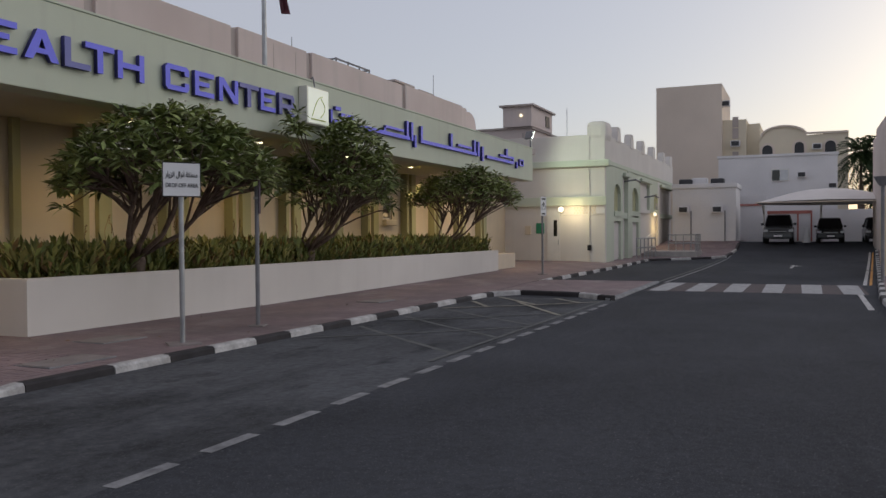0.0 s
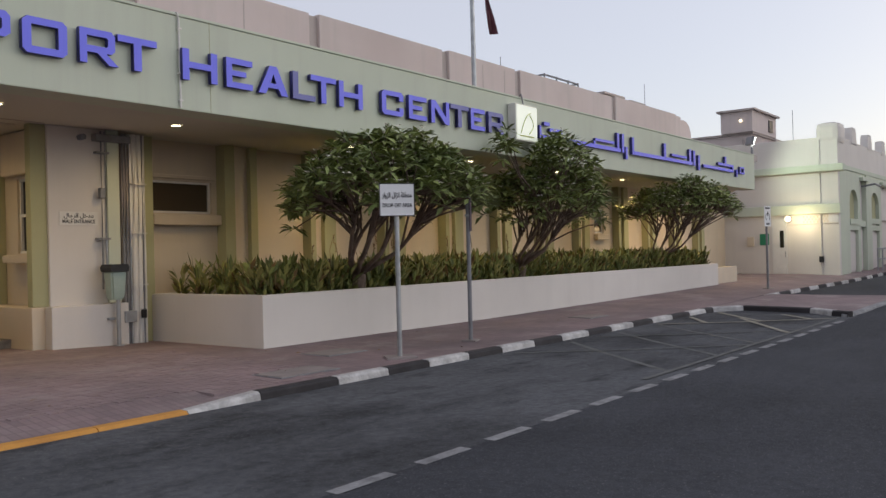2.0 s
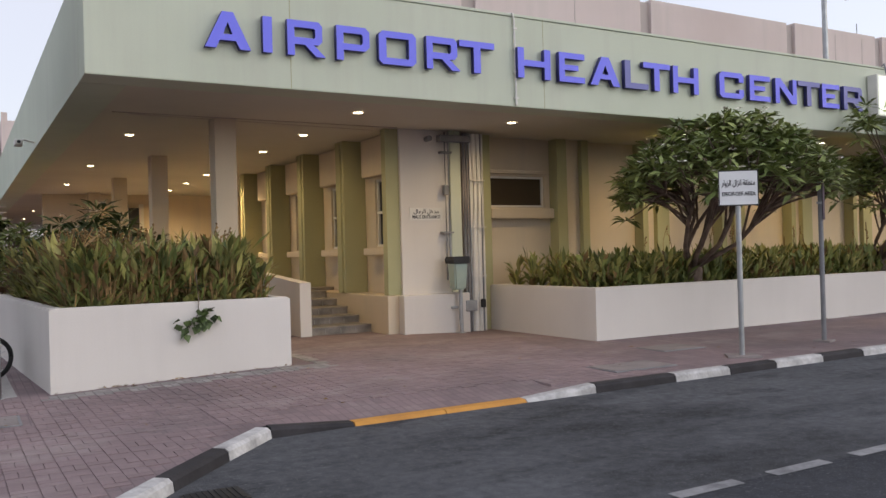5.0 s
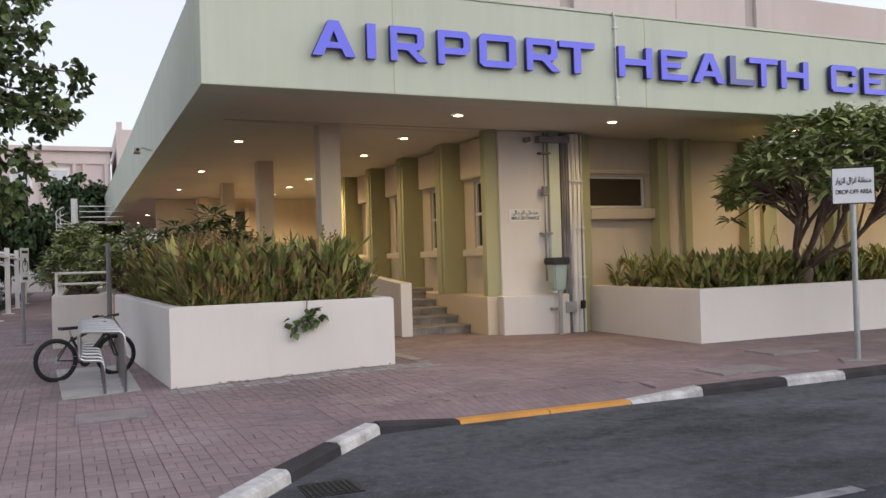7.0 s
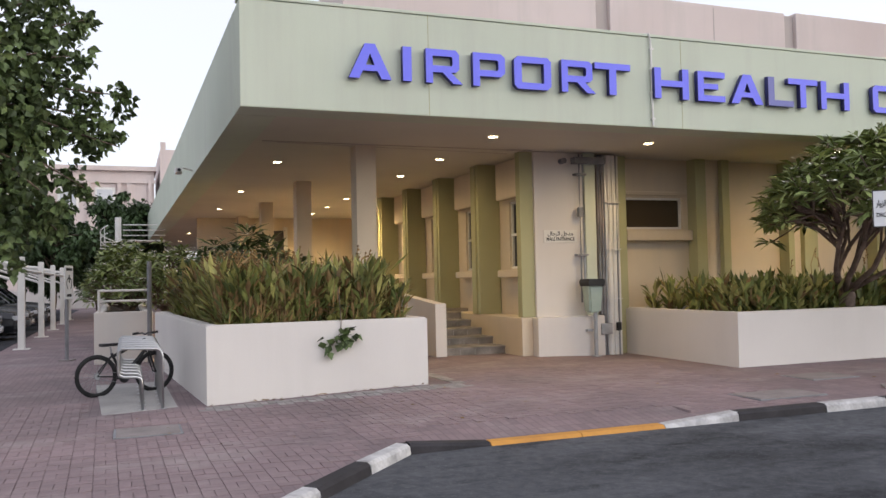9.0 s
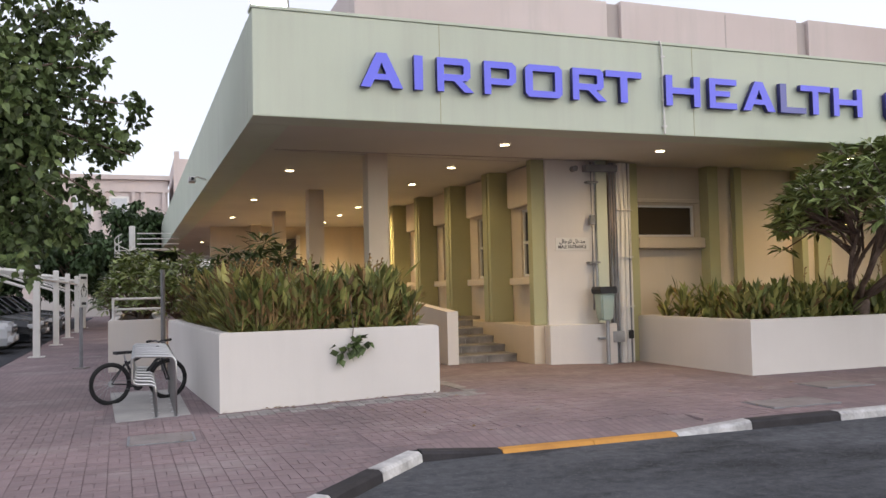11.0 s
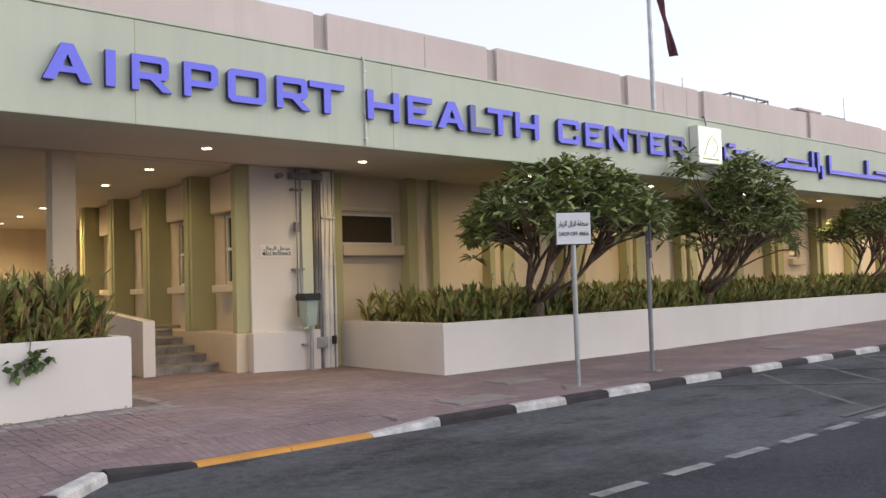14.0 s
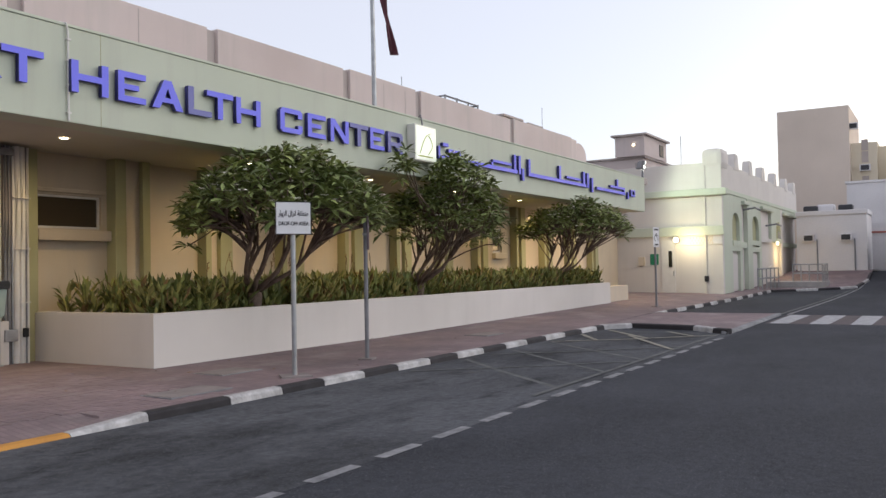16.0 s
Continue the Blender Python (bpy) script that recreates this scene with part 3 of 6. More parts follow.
def side_wall():
    w = thing("wall_arcade", "cream arcade wall with olive green pilasters, warmly lit", "wall", kind="structure")
    x = 8.06
    bays = [15.03 + 2.57 * i for i in range(5)]
    # the corner pier by the entrance
    part("pier", B(7.88, 9.3, 15.5, 16.3, 0.0, WALL_TOP, bevel=0.02), WHITE, w)
    part("pier_plinth", B(7.77, 9.34, 15.24, 15.495, 0.0, 1.02, bevel=0.02), WHITE, w)
    part("plinth_side", B(7.53, 8.055, 15.5, 19.6, 0.0, 1.02, bevel=0.02), CREAM, w)
    # green strip on the pier beside the pipes
    part("pilaster", B(9.04, 9.30, 15.42, 15.497, 1.03, WALL_TOP, bevel=0.01), GREEN, w)
    wn = 2
    for i, y in enumerate(bays):
        if i == 0:
            part("pilaster", B(7.58, 7.93, 15.56, 15.76, 1.024, WALL_TOP, bevel=0.015), PILASTER, w)
        else:
            part("pilaster", B(7.51, 8.055, y, y + 0.11, 1.024 if i < 2 else 0.9, WALL_TOP, bevel=0.015), PILASTER, w)
            part("pilaster_infill", B(7.60, 8.055, y + 0.112, y + 0.19, 1.024 if i < 2 else 0.9, WALL_TOP), CREAM, w)
            part("pilaster", B(7.51, 8.055, y + 0.192, y + 0.44, 1.024 if i < 2 else 0.9, WALL_TOP, bevel=0.015), PILASTER, w)
        if i == 4:
            part("panel", B(x, x + 0.3, y, y + 0.8, 0.0, WALL_TOP), CREAM, w)
            part("return_panel", B(x + 0.302, 10.6, y + 0.5, y + 0.8, 0.0, WALL_TOP), CREAM, w)
            part("far_panel", B(10.6, 10.9, y + 0.5, 34.39, 0.0, WALL_TOP), CREAM, w)
            break
        y0, y1 = y + 1.07, y + 2.07
        part("panel", B(x, x + 0.3, y + (1.072 if i == 0 else 0.0), y0 + (0.05 if i == 0 else 0.0), 0.0, WALL_TOP), CREAM, w)
        part("panel", B(x, x + 0.3, y0, y1, 0.0, 2.05), CREAM, w)
        part("panel", B(x, x + 0.3, y0, y1, 3.55, WALL_TOP), CREAM, w)
        part("panel", B(x, x + 0.3, y1, y + 2.57, 0.0, WALL_TOP), CREAM, w)
        wn += 1
        o = thing("window_%d" % wn, "tall dark window in a white frame with a cream sill", "window", kind="structure")
        part("pane", B(x + 0.10, x + 0.12, y0 + 0.05, y1 - 0.05, 2.10, 3.50), GLASS, o)
        for q in ((2.05, 2.10), (2.78, 2.84), (3.50, 3.55)):
            part("window_frame", B(x + 0.04, x + 0.16, y0, y1, q[0], q[1]), FRAME_W, o)
        for q in (y0, y1 - 0.05):
            part("window_frame", B(x + 0.05, x + 0.15, q, q + 0.05, 2.10, 3.50), FRAME_W, o)
        part("window_sill", B(x - 0.28, x - 0.002, y0 - 0.1, y1 + 0.1, 1.86, 2.02, bevel=0.03), CREAM, o)
        part("lintel", B(x - 0.2, x - 0.002, y0 - 0.3, y1 + 0.3, 3.60, WALL_TOP - 0.01, bevel=0.05), CREAM, o)
    b = thing("wall_arcade_end", "cream rendered wall closing the arcade, warmly lit", "wall", kind="structure")
    part("panel", B(2.6, 10.9, 34.4, 34.7, 0.0, WALL_TOP), CREAM, b)
    part("panel", B(8.37, 8.67, 35.9, 70, 0.0, WALL_TOP), CREAM, b)
    d = thing("door_1", "dark double door with a white frame and notices", "door", kind="structure")
    part("door_leaf", B(5.60, 6.00, 34.30, 34.35, 1.0, 3.95), DARK, d)
    part("door_frame", B(5.42, 5.595, 34.26, 34.396, 1.0, 4.1), FRAME_W, d)
    part("door_frame", B(6.005, 6.16, 34.26, 34.396, 1.0, 4.1), FRAME_W, d)


side_wall()


def column(y):
    c = thing("column", "square cream rendered column carrying the canopy", "column", "arcade columns", at=(4.27, y + 0.2, 0.2))
    part("shaft", B(-0.2, 0.2, -0.2, 0.2, 0.0, WALL_TOP - 0.2, bevel=0.012), CREAM, c)
    part("base", B(-0.23, 0.23, -0.23, 0.23, -0.1, 0.95, bevel=0.012), WHITE, c)
    return c


first = column(15.46)
for i in range(1, 6):
    copy_thing(first, Matrix.Translation((4.27, 15.66 + 6 * i, 0.2)))


def arcade_floor():
    single("floor", B(4.75, 8.05, 19.62, 34.39, 0.0, 1.10), STONE, "speckled grey raised floor of the arcade", "floor", kind="structure")
    single("floor", B(8.062, 10.59, 26.32, 34.39, 0.0, 1.10), STONE, "speckled grey floor of the widened arcade end", "floor", kind="structure")
    s = thing("steps", "five speckled grey stone entrance steps", "steps", kind="structure")
    for i in range(5):
        y = 16.32 + 0.62 * i
        z = 0.25 + 0.16 * i
        part("tread", B(6.15, 7.525, y, y + 0.66, z + 0.115, z + 0.16, bevel=0.008), STONE, s)
        part("riser", B(6.15, 7.525, y + 0.03, y + 0.66, 0.0, z + 0.113), STONE, s)
        for j in range(1, 4):
            part("tile_joint", B(6.15 + j * 0.34, 6.158 + j * 0.34, y + 0.024, y + 0.04, z, z + 0.11), CONCRETE, s)
    r = bmesh.new()
    prism(r, [(16.2, 0.0), (16.2, 1.34), (19.1, 1.54), (24, 1.66), (24, 0.0)], 5.90, 6.14, "x")
    single("ramp_wall", r, WHITE, "white rendered parapet wall rising beside the steps", "wall", kind="structure")


arcade_floor()


def planter(name, pts, top, label):
    """A walled bed: outline, rim and soil."""
    p = thing(name, label, "planter")
    bm = bmesh.new()
    n = len(pts)
    c = Vector((sum(q[0] for q in pts) / n, sum(q[1] for q in pts) / n))
    inner = []
    for i in range(n):
        a, b, d = Vector(pts[i - 1]), Vector(pts[i]), Vector(pts[(i + 1) % n])
        e0, e1 = (b - a).normalized(), (d - b).normalized()
        inner.append(b + (e1 - e0) * 0.2)
    o0 = [bm.verts.new((*q, -0.2)) for q in pts]
    o1 = [bm.verts.new((*q, top)) for q in pts]
    i1 = [bm.verts.new((q.x, q.y, top)) for q in inner]
    i0 = [bm.verts.new((q.x, q.y, top - 0.35)) for q in inner]
    for i in range(n):
        j = (i + 1) % n
        bm.faces.new((o0[i], o0[j], o1[j], o1[i]))
        bm.faces.new((o1[i], o1[j], i1[j], i1[i]))
        bm.faces.new((i1[i], i1[j], i0[j], i0[i]))
    bmesh.ops.recalc_face_normals(bm, faces=bm.faces)
    rim = [e for e in bm.edges if all(abs(v.co.z - top) < 1e-5 for v in e.verts)]
    bmesh.ops.bevel(bm, geom=rim, offset=0.02, segments=2, affect="EDGES")
    part("wall", bm, WHITE, p)
    bm = bmesh.new()
    f = bm.faces.new([bm.verts.new((q.x, q.y, top - 0.12)) for q in inner])
    bmesh.ops.recalc_face_normals(bm, faces=bm.faces)
    part("soil", bm, SOIL, p)
    return p


planter("planter_bed", [(10.13, 12.1), (33.9, 12.1), (33.9, 15.65), (10.13, 15.65)], 1.15, "long white rendered planter with strappy plants against the facade")
planter("entrance_planter", [(0.98, 12.1), (4.25, 12.1), (4.25, 15.2), (3.9, 19.2), (0.52, 19.2)], 1.28, "white rendered corner planter full of strappy plants")
planter("rear_planter", [(-0.72, 19.8), (0.50, 19.8), (0.50, 32), (-0.72, 32)], 1.28, "white rendered planter beyond the bicycle rack")


single("low_wall", B(34.7, 37.1, 12.4, 12.75, 0.1, 0.96, bevel=0.02), CREAM, "low cream rendered wall past the long bed", "wall", kind="structure")


# ---- lamps in the soffit ----
def downlight(x, y, gain=1.0):
    d = thing("downlight", "small round recessed downlight glowing warm white", "light", "soffit downlights", at=(x, y, ZS))
    bm = bmesh.new()
    bmesh.ops.create_circle(bm, cap_ends=True, segments=20, radius=0.085, matrix=Matrix.Translation((0, 0, -0.014)))
    part("lens", bm, LAMP, d)
    bm = bmesh.new()
    for k in range(20):
        a, b = 2 * math.pi * k / 20, 2 * math.pi * (k + 1) / 20
        q = [bm.verts.new((r * math.cos(t), r * math.sin(t), z)) for r, t, z in ((0.087, a, -0.016), (0.115, a, -0.004), (0.115, b, -0.004), (0.087, b, -0.016))]
        bm.faces.new(q)
    bmesh.ops.remove_doubles(bm, verts=bm.verts, dist=0.001)
    part("trim_ring", bm, FRAME_W, d)
    data = bpy.data.lights.new("downlight_lamp", "SPOT")
    data.energy, data.color, data.spot_size, data.spot_blend, data.shadow_soft_size = LAMP_W * gain, (1.0, 0.71, 0.34), radians(165), 1.0, 0.08
    ob = new("downlight_lamp", data)
    ob.location = (x, y, ZS - 0.05)
    return d


LAMP_W = 155
for i in range(7):
    downlight(6.3 + 0.06 * i, 14.0 + 2.98 * i, 0.9 if i == 0 else 0.60 if i < 4 else 3.2)
for y in (18.1, 24.15, 30.1, 38.4, 45.2, 53.0):
    downlight(3.02, y, 0.6 if y < 20 else 1.1 if y < 26 else 2.2)
for x in (9.68, 14.55, 19.4, 24.3, 29.2, 33.87, 38.4):
    downlight(x, 14.0, 0.9 if x < 10 else 1.45 if x < 33 else 2.6)


# ---- letters on the fascia ----
def outline_mesh(name, outlines, depth):
    """A flat lettered shape with holes, pushed out by depth; local x right, y up, z towards the viewer."""
    cu = bpy.data.curves.new(name, "CURVE")
    cu.dimensions, cu.fill_mode, cu.extrude = "2D", "BOTH", depth / 2
    for pts in outlines:
        s = cu.splines.new("POLY")
        s.points.add(len(pts) - 1)
        for p, q in zip(s.points, pts):
            p.co = (q[0], q[1], 0, 1)
        s.use_cyclic_u = True
    ob = bpy.data.objects.new(name, cu)
    scene.collection.objects.link(ob)
    bpy.context.view_layer.update()
    me = bpy.data.meshes.new_from_object(ob.evaluated_get(bpy.context.evaluated_depsgraph_get()))
    bpy.data.objects.remove(ob)
    return me


S = 0.19
GLYPH = {
    "A": [[(0, 0), (0.24, 0), (0.33, 0.22), (0.67, 0.22), (0.76, 0), (1, 0), (0.62, 1), (0.38, 1)], [(0.40, 0.39), (0.60, 0.39), (0.5, 0.72)]],
    "I": [[(0, 0), (1, 0), (1, 1), (0, 1)]],
    "R": [[(0, 0), (S, 0), (S, 0.32), (0.46, 0.32), (0.76, 0), (1.02, 0), (0.70, 0.33), (0.84, 0.34), (0.93, 0.44), (0.93, 0.88), (0.84, 1), (0, 1)], [(S, 0.52), (0.70, 0.52), (0.74, 0.56), (0.74, 0.76), (0.70, 0.80), (S, 0.80)]],
    "P": [[(0, 0), (S + 0.02, 0), (S + 0.02, 0.30), (0.86, 0.30), (1, 0.42), (1, 0.88), (0.88, 1), (0, 1)], [(S + 0.02, 0.49), (0.75, 0.49), (0.79, 0.54), (0.79, 0.76), (0.75, 0.80), (S + 0.02, 0.80)]],
    "O": [[(0.1, 0), (0.9, 0), (1, 0.12), (1, 0.88), (0.9, 1), (0.1, 1), (0, 0.88), (0, 0.12)], [(0.2, 0.2), (0.2, 0.8), (0.8, 0.8), (0.8, 0.2)]],
    "T": [[(0.40, 0), (0.60, 0), (0.60, 0.80), (1, 0.80), (1, 1), (0, 1), (0, 0.80), (0.40, 0.80)]],
    "H": [[(0, 0), (S, 0), (S, 0.40), (1 - S, 0.40), (1 - S, 0), (1, 0), (1, 1), (1 - S, 1), (1 - S, 0.60), (S, 0.60), (S, 1), (0, 1)]],
    "E": [[(0, 0), (1, 0), (1, 0.2), (0.22, 0.2), (0.22, 0.41), (0.75, 0.41), (0.75, 0.59), (0.22, 0.59), (0.22, 0.8), (1, 0.8), (1, 1), (0, 1)]],
    "L": [[(0, 0), (1, 0), (1, 0.2), (0.24, 0.2), (0.24, 1), (0, 1)]],
    "C": [[(0.1, 0), (0.9, 0), (1, 0.12), (1, 0.36), (0.8, 0.36), (0.8, 0.2), (0.2, 0.2), (0.2, 0.8), (0.8, 0.8), (0.8, 0.64), (1, 0.64), (1, 0.88), (0.9, 1), (0.1, 1), (0, 0.88), (0, 0.12)]],
    "N": [[(0, 0), (S, 0), (S, 0.68), (0.76, 0), (1, 0), (1, 1), (1 - S, 1), (1 - S, 0.32), (0.24, 1), (0, 1)]],
}


def letter(ch, x0, x1, parent, face=None, z0=4.86, z1=5.385):
    w, h = x1 - x0, z1 - z0
    me = outline_mesh("letter", [[(x * w, y * h) for x, y in o] for o in GLYPH[ch]], 0.09)
    me.materials.append(face or LETTER)
    me.materials.append(LETTER_SIDE)
    for p in me.polygons:
        p.material_index = 0 if p.normal.z > 0.5 else 1
    ob = new("letter", me)
    ob.parent = parent
    ob.matrix_local = Matrix.Translation((x0, FY - 0.075, z0)) @ Euler((radians(90), 0, 0)).to_matrix().to_4x4()
    return ob


def bar_sign(x0, x1, z0, z1, parent, skew=0.0):
    bm = bmesh.new()
    prism(bm, [(x0, z0), (x1, z0), (x1 + skew, z1), (x0 + skew, z1)], FY - 0.12, FY - 0.03, "y")
    ob = part("stroke", bm, LETTER, parent)
    ob.data.materials.append(LETTER_SIDE)
    for p in ob.data.polygons:
        p.material_index = 0 if p.normal.y < -0.5 else 1


def main_sign():
    s = thing("letter_sign", "raised blue lit letters reading AIRPORT HEALTH CENTER", "sign")
    for ch, a, b in (("A", 3.03, 3.69), ("I", 3.87, 4.01), ("R", 4.24, 4.83), ("P", 5.02, 5.57), ("O", 5.73, 6.39), ("R", 6.58, 7.20), ("T", 7.20, 7.89),
                     ("H", 8.37, 9.07), ("E", 9.26, 9.84), ("A", 9.97, 10.68), ("L", 10.80, 11.38), ("T", 11.26, 11.95), ("H", 12.03, 12.72),
                     ("C", 13.31, 14.02), ("E", 14.20, 14.83), ("N", 15.0, 15.68), ("T", 15.73, 16.46), ("E", 16.54, 17.14), ("R", 17.3, 18.02)):
        letter(ch, a, b, s, LETTER_DIM if a in (10.80, 15.73, 17.3) else LETTER)
    a = thing("arabic_letter_sign", "raised blue lit Arabic lettering in square strokes", "sign")
    for q in (
        # rightmost word
        (36.25, 36.85, 4.95, 5.02), (36.25, 36.37, 5.022, 5.18), (36.73, 36.85, 5.022, 5.18), (36.25, 36.85, 5.182, 5.25), (35.8, 35.95, 4.80, 5.10),
        (33.0, 35.3, 4.95, 5.07), (33.6, 35.3, 5.16, 5.26), (35.302, 35.45, 4.95, 5.26), (34.4, 34.6, 5.262, 5.55), (32.0, 32.998, 4.95, 5.07), (31.45, 31.62, 4.80, 5.38),
        # middle word
        (30.95, 31.15, 4.95, 5.52), (30.55, 30.73, 5.072, 5.54), (28.3, 30.85, 4.95, 5.07), (28.9, 30.3, 5.15, 5.24), (28.2, 28.38, 5.072, 5.55), (25.75, 28.298, 4.95, 5.07), (25.6, 25.748, 4.95, 5.52), (25.1, 25.25, 4.76, 5.16),
        # left word
        (24.85, 25.0, 4.95, 5.56), (24.5, 24.64, 5.072, 5.56), (22.9, 24.75, 4.95, 5.07), (23.0, 24.3, 5.17, 5.25), (22.9, 23.03, 5.072, 5.168), (21.0, 22.898, 4.95, 5.07), (20.9, 21.0, 4.95, 5.28), (20.3, 20.898, 5.17, 5.27), (19.85, 20.298, 4.95, 5.06), (19.75, 19.848, 4.95, 5.3), (20.0, 20.3, 5.32, 5.42),
    ):
        bar_sign(q[0], q[1], q[2], q[3], a)
    e = thing("light_box_sign", "square lit sign box with a gold and green mark", "sign")
    part("case", B(18.33, 19.4, 11.74, 11.985, 4.75, 5.72, bevel=0.015), FRAME_W, e)
    part("face", B(18.37, 19.36, 11.725, 11.738, 4.79, 5.68), LIGHTBOX, e)
    bm = bmesh.new()
    tube(bm, [(18.55 + 0.5 * t, 11.715, 4.95 + 0.55 * t + 0.15 * math.sin(t * 3.1)) for t in [k / 8 for k in range(9)]], 0.013, 6)
    part("mark", bm, LOGO, e)
    bm = bmesh.new()
    tube(bm, [(18.95 + 0.22 * math.sin(t * 3), 11.715, 4.95 + 0.5 * t) for t in [k / 8 for k in range(9)]], 0.012, 6)
    part("mark", bm, LOGO, e)
    part("text_bar", B(18.5, 19.2, 11.712, 11.722, 4.86, 4.90), LOGO, e)
    part("cable", tube(bmesh.new(), [(19.0, 12.05, 6.0), (18.98, 11.97, 6.05), (18.98, 11.94, 5.95), (18.98, 11.9, 5.7)], 0.02, 6), GREY_PAINT, e)


main_sign()


def text_mesh(words, size, width):
    cu = bpy.data.curves.new("text", "FONT")
    cu.resolution_u = 4
    cu.body, cu.size, cu.align_x, cu.align_y, cu.extrude, cu.offset = words, size, "CENTER", "CENTER", 0.002, size * 0.012
    ob = bpy.data.objects.new("text", cu)
    scene.collection.objects.link(ob)
    bpy.context.view_layer.update()
    me = bpy.data.meshes.new_from_object(ob.evaluated_get(bpy.context.evaluated_depsgraph_get()))
    bpy.data.objects.remove(ob)
    k = width / max(1e-6, max(v.co.x for v in me.vertices) - min(v.co.x for v in me.vertices))
    for v in me.vertices:
        v.co.x *= k
    return me


def lettered(words, size, width, parent, m, material):
    me = text_mesh(words, size, width)
    me.materials.append(material)
    ob = new("lettering", me)
    ob.parent = parent
    ob.matrix_local = m


# Arabic words in joined letter forms, written in reading order
MALE_AR = "\uFEE3\uFEAA\uFEA7\uFEDE \uFE8D\uFEDF\uFEAE\uFE9F\uFE8E\uFEDD"
DROP_AR = "\uFEE3\uFEE8\uFEC4\uFED8\uFE94 \uFE8D\uFEE7\uFEB0\uFE8D\uFEDD \uFE8D\uFEDF\uFEB0\uFEED\uFE8D\uFEAD"
FACE = Euler((radians(90), 0, 0)).to_matrix().to_4x4()


def pole_sign(x, y, top, turn, kind):
    z = pav_z(x, y)
    s = thing("sign_post", {"drop": "white drop-off area sign on a galvanised post", "bare": "grey steel post with a narrow sign seen edge-on", "bay": "white parking bay sign on a dark grey post"}[kind], "sign", at=(x, y, z))
    s.rotation_euler = (0, 0, radians(turn))
    part("post", cyl(bmesh.new(), (0, 0, -0.05), (0, 0, top - z), 0.042), STEEL if kind == "drop" else GREY_PAINT, s, smooth=False)
    bm = bmesh.new()
    k = 1.5 if kind == "drop" else 1.0
    prism(bm, [(-0.17 * k, -0.14 * k), (0.17 * k, -0.14 * k), (0.15 * k, 0.14 * k), (-0.15 * k, 0.14 * k)], -0.05, 0.03)
    part("footing", bm, COVER, s)
    if kind == "drop":
        h = top - z
        part("panel", B(-0.30, 0.30, -0.062, -0.046, h - 0.55, h, bevel=0.006), SIGN_W, s)
        for q in ((-0.30, 0.30, h - 0.55, h - 0.535), (-0.30, 0.30, h - 0.015, h), (-0.30, -0.287, h - 0.534, h - 0.016), (0.287, 0.30, h - 0.534, h - 0.016)):
            part("border", B(q[0], q[1], -0.066, -0.0625, q[2], q[3]), BLACK, s)
        lettered("DROP-OFF AREA", 0.09, 0.50, s, Matrix.Translation((0, -0.066, h - 0.37)) @ FACE, BLACK)
        lettered(DROP_AR[::-1], 0.12, 0.50, s, Matrix.Translation((0, -0.066, h - 0.20)) @ FACE, BLACK)
        for zz in (h - 0.12, h - 0.45):
            part("clamp", B(-0.06, 0.06, -0.045, 0.05, zz, zz + 0.03), STEEL, s)
    elif kind == "bare":
        h = top - z
        part("panel", B(-0.06, 0.06, -0.06, -0.046, h - 0.68, h, bevel=0.004), SIGN_DARK, s)
        part("bracket", B(-0.05, 0.05, -0.045, 0.05, h - 0.4, h - 0.36), STEEL, s)
    else:
        h = top - z
        part("panel", B(-0.22, 0.22, -0.06, -0.046, h - 0.78, h, bevel=0.006), SIGN_W, s)
        bm = bmesh.new()
        for k in range(14):
            a, b = radians(-60 + 300 * k / 14), radians(-60 + 300 * (k + 1) / 14)
            bm.faces.new([bm.verts.new((r * math.cos(t), -0.064, h - 0.42 + r * math.sin(t))) for r, t in ((0.12, a), (0.15, a), (0.15, b), (0.12, b))])
        part("symbol", bm, BLACK, s)
        part("symbol", B(-0.02, 0.03, -0.066, -0.062, h - 0.40, h - 0.22), BLACK, s)
        part("text_bar", B(-0.15, 0.15, -0.066, -0.062, h - 0.12, h - 0.06), BLACK, s)
        part("text_bar", B(-0.12, 0.12, -0.066, -0.062, h - 0.72, h - 0.66), BLACK, s)
    return s


pole_sign(10.50, 9.10, 3.03, -36, "drop")
pole_sign(13.08, 9.52, 2.95, 20, "bare")
pole_sign(32.8, 9.8, 3.35, -14, "bay")
pole_sign(-1.35, 21.25, 2.35, 70, "bay")
single("dark_post", cyl(bmesh.new(), (0.42, 19.45, 0.1), (0.42, 19.45, 2.38), 0.05), GREY_PAINT, "dark grey steel post beside the planter corner", "post")


def male_sign():
    s = thing("entrance_sign", "small white wall sign reading MALE ENTRANCE", "sign")
    part("plate", B(8.08, 8.86, 15.485, 15.497, 2.565, 2.825, bevel=0.003), FRAME_W, s)
    lettered("MALE ENTRANCE", 0.10, 0.66, s, Matrix.Translation((8.47, 15.482, 2.635)) @ FACE, BLACK)
    lettered(MALE_AR[::-1], 0.115, 0.60, s, Matrix.Translation((8.47, 15.482, 2.75)) @ FACE, BLACK)


male_sign()


